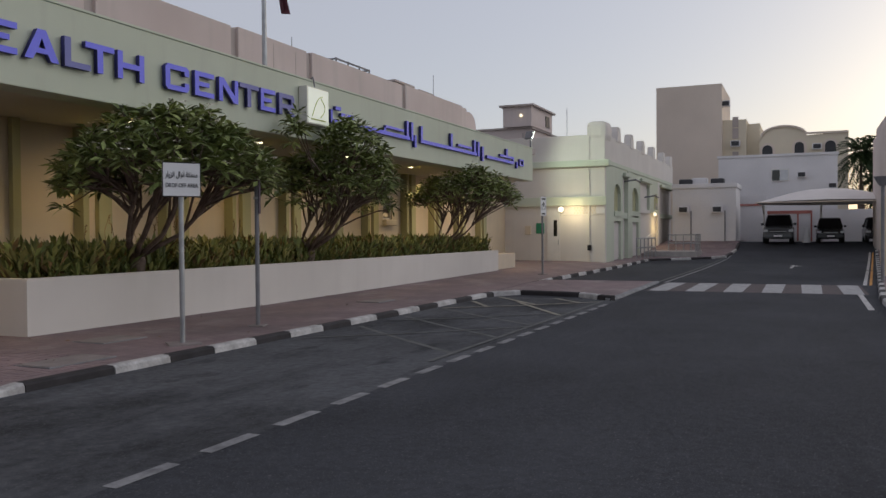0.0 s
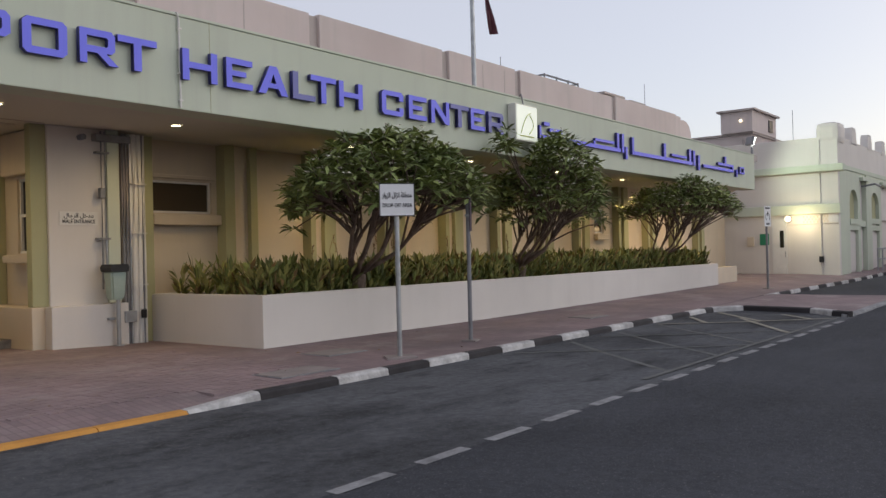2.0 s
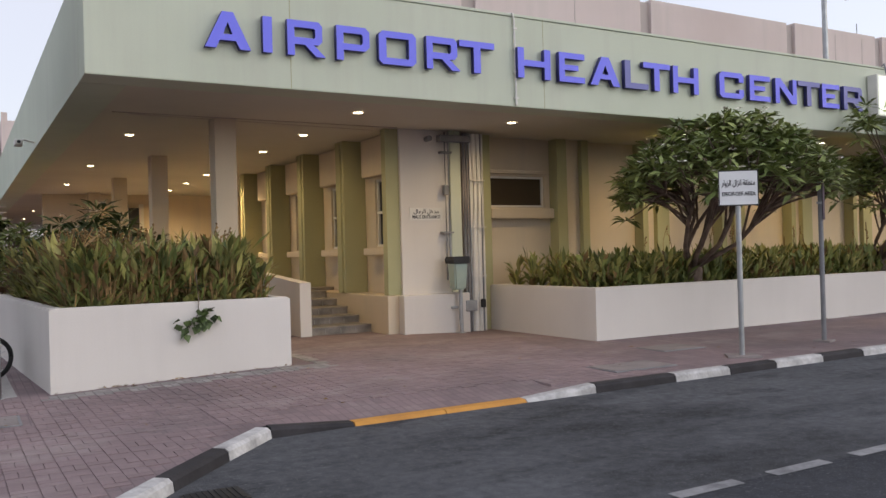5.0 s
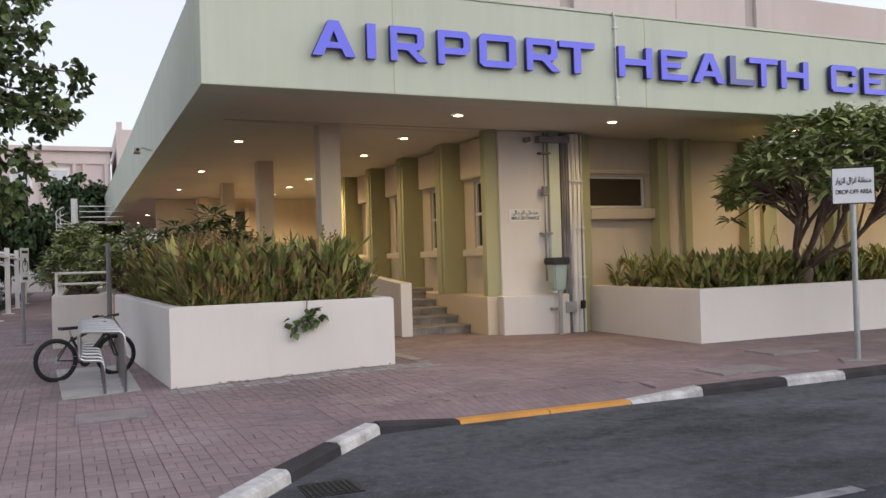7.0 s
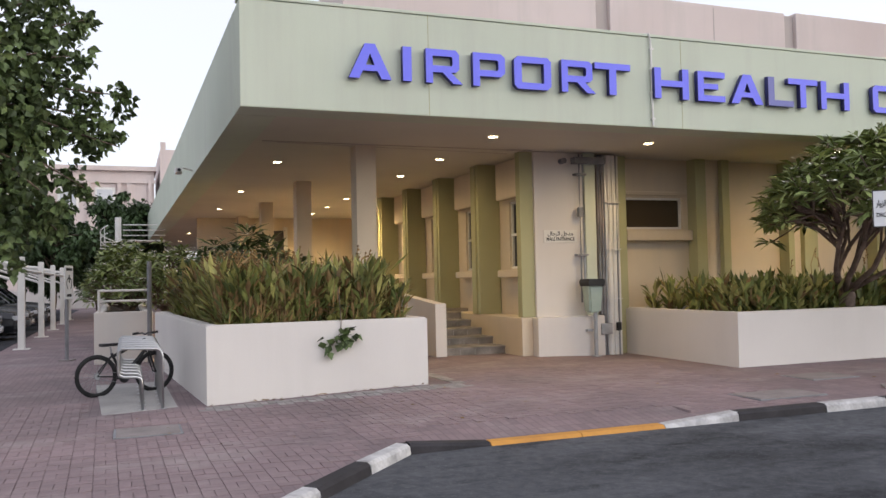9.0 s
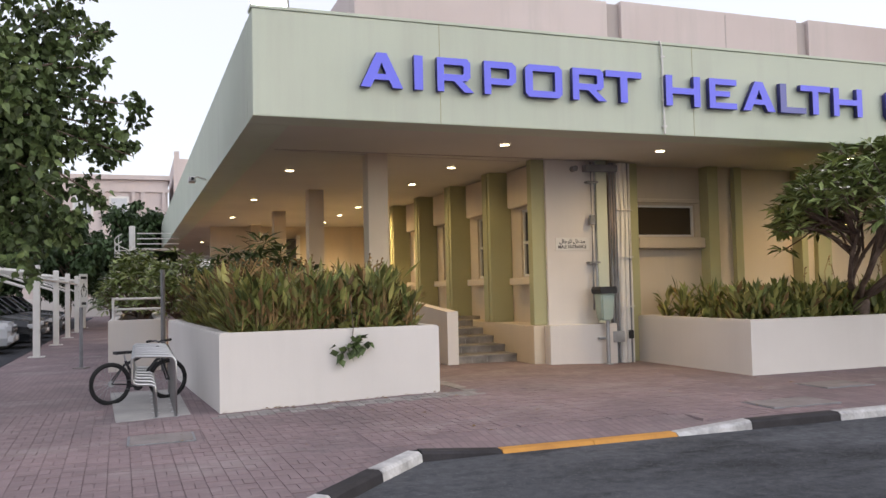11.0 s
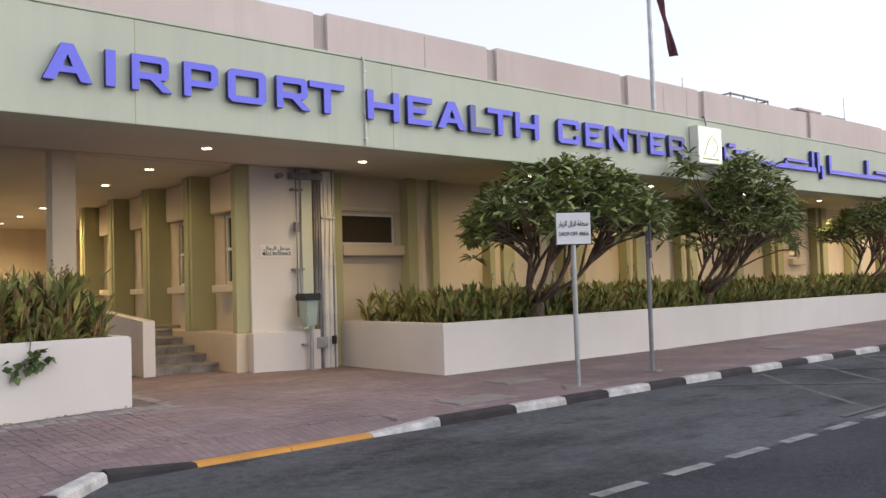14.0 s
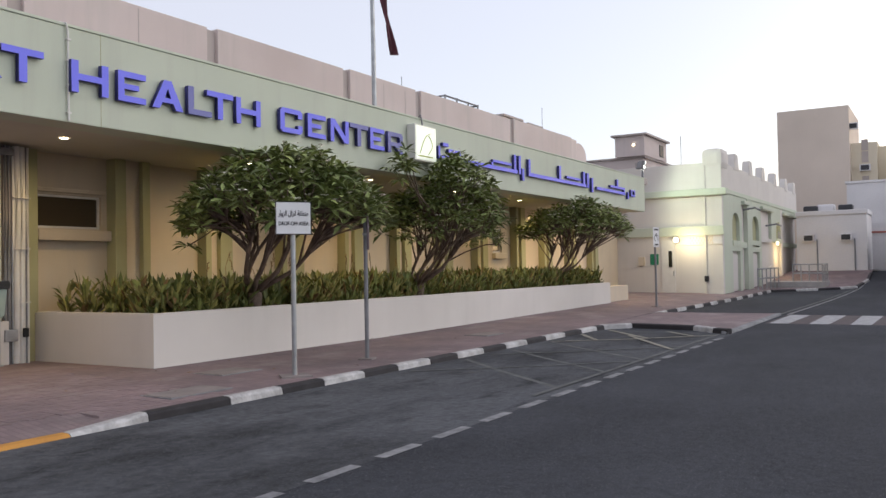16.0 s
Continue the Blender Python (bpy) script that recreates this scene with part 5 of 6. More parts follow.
leafy_tree("fig_tree", (-4.2, 13.2, 0.1), (-3.3, 13.7, 4.65), (2.4, 2.9, 2.8), 36000, 0.145, LEAF_FIG, "large fig tree with heart-shaped green leaves over the pavement", limbs=42, arms=((-0.1, 13.5, 4.75), (-0.15, 13.4, 3.95), (-0.6, 13.6, 5.9), (-0.6, 13.3, 3.3), (-0.3, 13.6, 4.35), (-0.8, 13.5, 5.3), (-0.7, 13.8, 6.6), (-1.0, 13.4, 2.7), (-1.4, 13.2, 2.4), (-0.9, 13.0, 3.0), (-1.7, 13.4, 2.6)))
for p, c, r, n in (((-3.6, 46, 0), (-3.4, 46, 4.4), (2.4, 2.5, 2.0), 7000), ((0.2, 52, 0), (0.0, 52, 5.3), (2.3, 2.2, 2.2), 7000), ((-7, 42, 0), (-6.6, 42, 4.4), (2.6, 2.4, 2.2), 4000), ((-9.5, 60, 0), (-9, 60, 5), (4, 3, 3), 4000), ((-5.6, 52, 0), (-5.4, 52, 5.4), (2.6, 2.3, 2.2), 6000), ((-1.6, 50, 0), (-1.7, 50, 3.6), (1.8, 1.8, 1.7), 5000), ((-8.2, 52, 0), (-8.0, 52, 3.3), (2.6, 2.2, 2.2), 6000), ((-4.4, 57, 0), (-4.3, 57, 3.0), (2.2, 2.0, 1.9), 5000)):
    leafy_tree("street_tree", p, c, r, n, 0.28, LEAF_FAR, "dark green street tree beyond the parking bays", limbs=8)


def dead_leaves():
    """Small dry leaves and grit blown against the planters and kerb."""
    t = thing("dead_leaves", "scattered dry leaves and grit on the paving", "leaf litter", kind="stuff")
    L = Leaves()
    for i in range(150):
        k = i % 3
        if k == 0:
            x, y = random.uniform(10.2, 33), 12.08 - abs(random.gauss(0, 0.12))
        elif k == 1:
            x, y = random.uniform(1.0, 4.2), 12.08 - abs(random.gauss(0, 0.08))
        else:
            x, y = random.uniform(0, 20), random.uniform(8.9, 12)
            if x < 2.8:
                y = max(y, 9.3)
        a = random.uniform(0, 6.28)
        L.leaf((x, y, pav_z(x, y) + 0.014), (math.cos(a), math.sin(a), 0.12), random.uniform(0.04, 0.11), random.uniform(0.02, 0.04), 0.0, 0.5)
    L.mesh("leaves", BLADE_DRY, t)


dead_leaves()


# ---- bicycle, rack and covers on the paving ----
def bicycle():
    b = thing("bicycle", "black mountain bicycle parked in the steel rack", "bicycle")
    z = 0.145 + 0.325
    rear, front = Vector((-0.50, 14.05, z)), Vector((0.36, 14.42, z))
    ax = (front - rear).normalized()
    side = Vector((-ax.y, ax.x, 0))
    for c in (rear, front):
        w = thing("wheel", "", "")
        w.parent = b
        for key in ("label", "category"):
            if key in w:
                del w[key]
        for n, rad, r, m in (("tyre", 0.297, 0.035, RUBBER), ("rim", 0.272, 0.012, BLACK)):
            bm = bmesh.new()
            pts = [c + ax * rad * math.cos(a) + Vector((0, 0, rad * math.sin(a))) for a in [2 * math.pi * k / 32 for k in range(33)]]
            tube(bm, pts, r, 7)
            part(n, bm, m, w, smooth=True)
        bm = bmesh.new()
        for k in range(16):
            a = 2 * math.pi * k / 16
            tube(bm, [c + side * (0.02 if k % 2 else -0.02), c + ax * 0.268 * math.cos(a) + Vector((0, 0, 0.268 * math.sin(a)))], 0.0022, 4)
        part("spokes", bm, STEEL, w)
        part("hub", cyl(bmesh.new(), c - side * 0.04, c + side * 0.04, 0.022), BLACK, w)
    up = Vector((0, 0, 1))
    crank = rear + ax * 0.42 - up * 0.05
    seat = rear + ax * 0.24 + up * 0.34
    head_lo, head_hi = front - ax * 0.13 + up * 0.38, front - ax * 0.17 + up * 0.50
    bm = bmesh.new()
    for p, q, r in ((crank, seat, 0.022), (seat - up * 0.06, head_hi, 0.024), (crank, head_lo, 0.028), (head_lo - up * 0.02, head_hi + up * 0.04, 0.026)):
        tube(bm, [p, q], r, 8)
    for s in (-0.05, 0.05):
        tube(bm, [rear + side * s, crank + side * s * 0.5], 0.010, 6)
        tube(bm, [rear + side * s, seat + side * s * 0.3 - up * 0.04], 0.010, 6)
        tube(bm, [front + side * s, head_lo + side * s], 0.014, 6)
    part("frame", bm, BLACK, b)
    bm = bmesh.new()
    tube(bm, [seat, seat + up * 0.1 - ax * 0.02], 0.013, 6)
    part("seat_post", bm, STEEL, b)
    bm = bmesh.new()
    s0 = seat + up * 0.11 - ax * 0.03
    prism(bm, [(-0.14, -0.07), (-0.10, -0.075), (0.0, -0.03), (0.13, -0.018), (0.13, 0.018), (0.0, 0.03), (-0.10, 0.075), (-0.14, 0.07)], 0, 0.045)
    bmesh.ops.transform(bm, matrix=Matrix.Translation(s0) @ Matrix.Rotation(math.atan2(ax.y, ax.x), 4, "Z"), verts=bm.verts)
    part("saddle", bm, BLACK, b)
    bm = bmesh.new()
    h = head_hi + up * 0.10 + ax * 0.02
    tube(bm, [h - side * 0.31 + ax * 0.06 + up * 0.05, h - side * 0.1 + up * 0.03, h, h + side * 0.1 + up * 0.02, h + side * 0.31 - ax * 0.05], 0.013, 6)
    part("handlebar", bm, BLACK, b)
    for s in (-1, 1):
        part("grip", cyl(bmesh.new(), h + side * s * 0.2 - ax * 0.03 * s + up * (0.025 - 0.01 * s), h + side * s * 0.32 - ax * 0.056 * s + up * (0.025 - 0.026 * s), 0.02, seg=8), RUBBER, b)
        part("pedal", B(*[v for k in range(3) for v in ((crank + side * s * 0.12 + ax * 0.1 * s)[k] - (0.05, 0.04, 0.012)[k], (crank + side * s * 0.12 + ax * 0.1 * s)[k] + (0.05, 0.04, 0.012)[k])]), BLACK, b)
        part("crank_arm", tube(bmesh.new(), [crank + side * s * 0.05, crank + side * s * 0.07 + ax * 0.12 * s], 0.01, 6), STEEL, b)
    part("chain_ring", cyl(bmesh.new(), crank - side * 0.055, crank - side * 0.048, 0.085, seg=20), BLACK, b)
    part("cassette", cyl(bmesh.new(), rear - side * 0.05, rear - side * 0.03, 0.05, seg=16), STEEL, b)
    bm = bmesh.new()
    for dz in (0.083, -0.083):
        tube(bm, [crank - side * 0.05 + up * dz, rear - side * 0.045 + up * dz * 0.6], 0.004, 4)
    part("chain", bm, GREY_PAINT, b)


bicycle()


def bike_rack():
    r = thing("bicycle_rack", "row of bent stainless steel bicycle rack hoops", "bicycle rack")
    for i in range(7):
        y = 12.2 + 0.46 * i
        d = 0.0
        pts = [(0.40, 0.10), (0.40, 0.86), (0.385, 0.92), (0.34, 0.95), (-0.12, 0.97), (-0.16, 0.94), (-0.165, 0.90), (-0.16, 0.66), (-0.15, 0.61), (-0.10, 0.585), (0.08, 0.575), (0.125, 0.55), (0.14, 0.50), (0.14, 0.10)]
        part("hoop", tube(bmesh.new(), [(x + d, y, z + 0.04) for x, z in pts], 0.021, 8), STAINLESS, r, smooth=True)
        for x in (0.40, 0.14):
            part("flange", cyl(bmesh.new(), (x + d, y, 0.14), (x + d, y, 0.17), 0.055, seg=12), STAINLESS, r)
    s = bmesh.new()
    prism(s, [(-0.37, 11.95), (0.60, 12.25), (0.55, 15.6), (-0.55, 15.6)], 0.0, 0.165)
    single("rack_slab", s, CONCRETE, "pale concrete slab under the bicycle rack", "slab", kind="structure")


bike_rack()


def cover(x0, x1, y0, y1, name, label):
    c = thing(name, label, "cover", kind="structure")
    z = min(pav_z(x0, y0), pav_z(x1, y0), pav_z(x0, y1), pav_z(x1, y1))
    zh = max(pav_z(x0, y0), pav_z(x1, y0), pav_z(x0, y1), pav_z(x1, y1))
    part("frame", B(x0 - 0.03, x1 + 0.03, y0 - 0.03, y1 + 0.03, z - 0.05, zh + 0.006), GREY_PAINT, c)
    part("slab", B(x0, x1, y0, y1, z - 0.05, zh + 0.014, bevel=0.004), COVER, c)


cover(-0.18, 0.52, 10.2, 10.78, "manhole_cover", "square concrete-filled cover set in the paving")
cover(7.9, 9.0, 9.05, 9.65, "manhole_cover", "wide concrete cover set in the paving near the kerb")
cover(10.0, 10.9, 10.25, 10.9, "manhole_cover", "pale concrete cover set in the paving")
cover(18.5, 19.4, 9.8, 10.4, "manhole_cover", "pale concrete cover in the paving")


def gully():
    g = thing("drain_grate", "black iron drain grate in the asphalt by the kerb", "drain")
    part("frame", B(1.47, 1.93, 6.49, 6.87, -0.05, 0.03), BLACK, g)
    for i in range(9):
        part("bar", B(1.49 + i * 0.048, 1.512 + i * 0.048, 6.51, 6.85, 0.0, 0.038), BLACK, g)


gully()


def rear_rail():
    r = thing("white_rail", "white painted pipe rail on the rear planter", "railing")
    for z in (1.52, 1.75):
        part("rail", cyl(bmesh.new(), (-0.62, 19.95, z), (0.42, 19.95, z), 0.025, seg=8), FRAME_W, r)
    for x in (-0.62, 0.42):
        part("post", cyl(bmesh.new(), (x, 19.95, 1.2), (x, 19.95, 1.78), 0.03, seg=8), FRAME_W, r)
    for z in (1.52, 1.75):
        part("rail", cyl(bmesh.new(), (-0.62, 19.95, z), (-0.62, 31, z), 0.025, seg=8), FRAME_W, r)


rear_rail()


# ---- cars ----
def car(name, paint, label, m, tall=1.0):
    """Front towards -x, 4.7 m long, on z = 0."""
    c = thing(name, label, "car")
    W = 0.93

    def loft(sections, mat_, nm, parent, smooth=True):
        bm = bmesh.new()
        rings = [[bm.verts.new(p) for p in s] for s in sections]
        n = len(rings[0])
        for a, b in zip(rings, rings[1:]):
            for k in range(n):
                bm.faces.new((a[k], a[(k + 1) % n], b[(k + 1) % n], b[k]))
        bm.faces.new(rings[0][::-1])
        bm.faces.new(rings[-1])
        bmesh.ops.recalc_face_normals(bm, faces=bm.faces)
        return part(nm, bm, mat_, parent)

    def ring(x, lo, hi, w, tuck=0.1):
        return [(x, -w + tuck, lo), (x, -w, lo + 0.22), (x, -w, hi - 0.18), (x, -w + 0.12, hi), (x, w - 0.12, hi), (x, w, hi - 0.18), (x, w, lo + 0.22), (x, w - tuck, lo)]
    loft([ring(-2.35, 0.32, 0.72 * tall, W - 0.14), ring(-2.25, 0.26, 0.92 * tall, W - 0.04), ring(-1.2, 0.26, 1.06 * tall, W), ring(0.2, 0.26, 1.10 * tall, W), ring(1.9, 0.26, 1.10 * tall, W), ring(2.3, 0.32, 1.02 * tall, W - 0.06)], paint, "body", c)
    t0, t1 = 1.09 * tall, 1.74 * tall
    loft([[(x0, -w, z) for x0, w, z in ((-1.0, W - 0.1, t0), (-0.25, W - 0.26, t1))] + [(x0, w, z) for x0, w, z in ((-0.25, W - 0.26, t1), (-1.0, W - 0.1, t0))],
          [(-0.1, -W + 0.1, t0), (0.2, -W + 0.25, t1 + 0.03), (0.2, W - 0.25, t1 + 0.03), (-0.1, W - 0.1, t0)],
          [(2.2, -W + 0.12, t0), (1.75, -W + 0.27, t1), (1.75, W - 0.27, t1), (2.2, W - 0.12, t0)]], GLASS, "cabin_glass", c)
    loft([[(-0.22, -W + 0.26, t1 + 0.002), (-0.22, -W + 0.3, t1 + 0.05), (-0.22, W - 0.3, t1 + 0.05), (-0.22, W - 0.26, t1 + 0.002)],
          [(0.3, -W + 0.24, t1 + 0.032), (0.3, -W + 0.3, t1 + 0.09), (0.3, W - 0.3, t1 + 0.09), (0.3, W - 0.24, t1 + 0.032)],
          [(1.8, -W + 0.26, t1 + 0.002), (1.8, -W + 0.3, t1 + 0.06), (1.8, W - 0.3, t1 + 0.06), (1.8, W - 0.26, t1 + 0.002)]], paint, "roof", c)
    for s in (-1, 1):
        for x0, x1 in ((-0.95, -0.24), (0.62, 0.66), (1.95, 1.74)):
            bm = bmesh.new()
            tube(bm, [(x0, s * (W - 0.1), t0), (x1, s * (W - 0.26), t1)], 0.04, 6)
            part("pillar", bm, paint, c)
        part("headlight", B(-2.37, -2.2, s * 0.76 - 0.16, s * 0.76 + 0.13, 0.68 * tall, 0.84 * tall, bevel=0.03), HEADLAMP, c)
        part("mirror", B(-0.80, -0.62, s * (W + 0.06) - 0.09, s * (W + 0.06) + 0.09, 1.10 * tall, 1.26 * tall, bevel=0.03), paint, c)
        for x in (-1.45, 1.4):
            w = part("wheel", cyl(bmesh.new(), (x, s * 0.66, 0.35), (x, s * 0.92, 0.35), 0.35, seg=24), RUBBER, c)
            part("rim", cyl(bmesh.new(), (x, s * 0.90, 0.35), (x, s * 0.935, 0.35), 0.22, seg=16), STEEL, w)
    part("grille", B(-2.385, -2.3, -0.5, 0.5, 0.62 * tall, 0.80 * tall, bevel=0.02), BLACK, c)
    part("grille_bar", B(-2.40, -2.386, -0.48, 0.48, 0.70 * tall, 0.73 * tall), STAINLESS, c)
    part("bumper", B(-2.42, -2.2, -0.85, 0.85, 0.34, 0.54, bevel=0.05), paint, c)
    part("plate_bar", B(-2.435, -2.422, -0.25, 0.25, 0.42, 0.52), SIGN_W, c)
    c.matrix_basis = m
    return c


car("suv_car", CAR_G, "dark grey pickup-like car parked under the canopy", pose(68.0, 1.75, 1.05) @ Matrix.Diagonal((1.12, 1.14, 1.08, 1)), 1.08)
car("suv_car", CAR_K, "black car parked under the white canopy", pose(68.2, -1.75, 1.05), 1.0)
car("suv_car", CAR_K, "dark red-black car at the canopy's edge", pose(68.0, -4.9, 1.05), 1.0)
car("suv_car", CAR_W, "white car parked beneath the carport", pose(-6.0, 28.2, 0.155, 0, 0, 182), 1.0)
for y, pt in ((31.0, CAR_K), (34.2, CAR_G), (37.4, CAR_K), (41.0, CAR_G), (44.2, CAR_K)):
    car("suv_car", pt, "dark car parked beneath the carport", pose(-5.7, y, 0.155, 0, 0, 180), 0.95)


single("parking_bay", B(-30, -3.25, 22.5, 66, 0.0, 0.155), ASPHALT, "dark asphalt parking bays beneath the carport", "parking", kind="structure")


# ---- carport along the side street ----
def carport():
    c = thing("carport", "white steel carport posts and beams with a shade cloth", "carport")
    for y in (25.9, 31.7, 36.6, 41.7, 46.8):
        part("post", B(-2.87, -2.69, y - 0.09, y + 0.09, 0.0, 2.72, bevel=0.02), FRAME_W, c)
        part("base_plate", B(-2.99, -2.57, y - 0.2, y + 0.2, 0.0, 0.165), FRAME_W, c)
        part("arm", tube(bmesh.new(), [(-2.78, y, 2.5), (-5.0, y, 2.75), (-8.5, y, 3.0)], 0.07, 6), FRAME_W, c)
        part("brace", tube(bmesh.new(), [(-2.78, y, 2.0), (-4.6, y, 2.65)], 0.045, 6), FRAME_W, c)
    for x, z in ((-2.78, 2.35), (-5.0, 2.82), (-8.5, 3.05)):
        part("beam", cyl(bmesh.new(), (x, 25.9, z), (x, 47, z), 0.05, seg=8), FRAME_W, c)
    bm = bmesh.new()
    ys = [25.9 + 1.4 * k for k in range(16)]
    rows = [[bm.verts.new((x, y, z + 0.12 * abs(math.sin((y - 20) / 5.6 * math.pi)))) for y in ys] for x, z in ((-5.0, 2.90), (-7.0, 3.2), (-9.0, 3.1))]
    for a, b in zip(rows, rows[1:]):
        for k in range(len(ys) - 1):
            bm.faces.new((a[k], a[k + 1], b[k + 1], b[k]))
    part("shade_cloth", bm, FABRIC, c)


carport()


def wall_camera():
    c = thing("security_camera", "small white security camera on the side fascia", "camera")
    part("arm", tube(bmesh.new(), [(1.42, 20.2, 4.5), (1.2, 20.1, 4.55), (1.1, 20.0, 4.48)], 0.025, 6), FRAME_W, c)
    part("housing", B(1.0, 1.16, 19.65, 20.05, 4.38, 4.5, bevel=0.03), FRAME_W, c)
    part("lens", cyl(bmesh.new(), (1.08, 19.64, 4.44), (1.08, 19.60, 4.44), 0.035), BLACK, c)


wall_camera()

# ---- street end behind the arcade ----
def arched_window(parent, name, x, y0, y1, z0, z1, axis="x", material=DARK, proud=0.06):
    r = (y1 - y0) / 2
    pts = [(y0, z0), (y1, z0), (y1, z1 - r)] + [((y0 + y1) / 2 + r * math.cos(a), z1 - r + r * math.sin(a)) for a in [math.pi * k / 8 for k in range(1, 8)]] + [(y0, z1 - r)]
    bm = bmesh.new()
    prism(bm, pts, x - proud, x + 0.02, axis)
    return part(name, bm, material, parent)


def side_villa():
    v = thing("villa", "cream villa with cornices and a corner tower", "building")
    part("wall", B(-14, 2.4, 80, 92, 0, 12.1), PINK, v)
    part("cornice", B(-14.2, 2.6, 79.6, 92.2, 12.102, 12.5), PINK, v)
    part("band", B(-14.1, 2.5, 79.8, 79.998, 11.0, 11.3), PINK, v)
    part("tower", B(2.9, 4.6, 79, 92, 0, 14.0), PINK, v)
    part("finial", B(2.95, 3.4, 79.1, 79.6, 14.002, 14.7), PINK, v)
    for x in (-9, -5.6, -2.6):
        w = part("window", B(x, x + 1.7, 79.9, 79.998, 8.6, 10.6), FRAME_W, v)
        part("pane", B(x + 0.2, x + 1.5, 79.85, 79.898, 8.8, 10.4), HEADLAMP, w)
    for x in (-3.2, -0.7, 0.1, 1.9):
        part("pilaster", B(x, x + 0.3, 79.7, 79.998, 6, 11.0), PINK, v)
    single("street_wall", B(-20, 8, 70, 70.3, 0, 1.6), WHITE, "low white boundary wall across the street end", "wall", kind="structure")


side_villa()


def spiral_stair():
    s = thing("spiral_staircase", "white steel spiral staircase with railings", "staircase")
    cx, cy = -0.55, 60.0
    part("column", cyl(bmesh.new(), (cx, cy, -0.97), (cx, cy, 6.4), 0.2), FRAME_W, s)
    for i in range(22):
        a = 2 * math.pi * i / 13
        z = 0.5 + i * 0.2
        bm = bmesh.new()
        prism(bm, [(cx + 0.18 * math.cos(a - 0.2), cy + 0.18 * math.sin(a - 0.2)), (cx + 1.15 * math.cos(a - 0.24), cy + 1.15 * math.sin(a - 0.24)), (cx + 1.15 * math.cos(a + 0.24), cy + 1.15 * math.sin(a + 0.24)), (cx + 0.18 * math.cos(a + 0.2), cy + 0.18 * math.sin(a + 0.2))], z, z + 0.05)
        part("tread", bm, FRAME_W, s)
        part("baluster", cyl(bmesh.new(), (cx + 1.12 * math.cos(a), cy + 1.12 * math.sin(a), z), (cx + 1.12 * math.cos(a), cy + 1.12 * math.sin(a), z + 1.0), 0.025, seg=6), FRAME_W, s)
    for h in (0.5, 1.0):
        part("handrail", tube(bmesh.new(), [(cx + 1.12 * math.cos(2 * math.pi * k / 26), cy + 1.12 * math.sin(2 * math.pi * k / 26), 0.5 + k * 0.1 + h) for k in range(44)], 0.035, 6), FRAME_W, s)
    part("landing", B(cx, 2.4, cy - 0.8, cy + 0.8, 4.75, 4.85), FRAME_W, s)
    s.scale = (0.66, 0.66, 0.66)
    s.location = (0, 0, 0.64)
    for z in (5.15, 5.5, 5.85):
        part("rail", cyl(bmesh.new(), (cx + 0.3, cy - 0.8, z), (2.4, cy - 0.8, z), 0.035, seg=6), FRAME_W, s)


spiral_stair()


# ---- annex at the far end of the facade ----
AX, AY = 46.0, 10.13


GLOBE = glow("opal_lamp_globe", (1.0, 0.86, 0.6), 3)


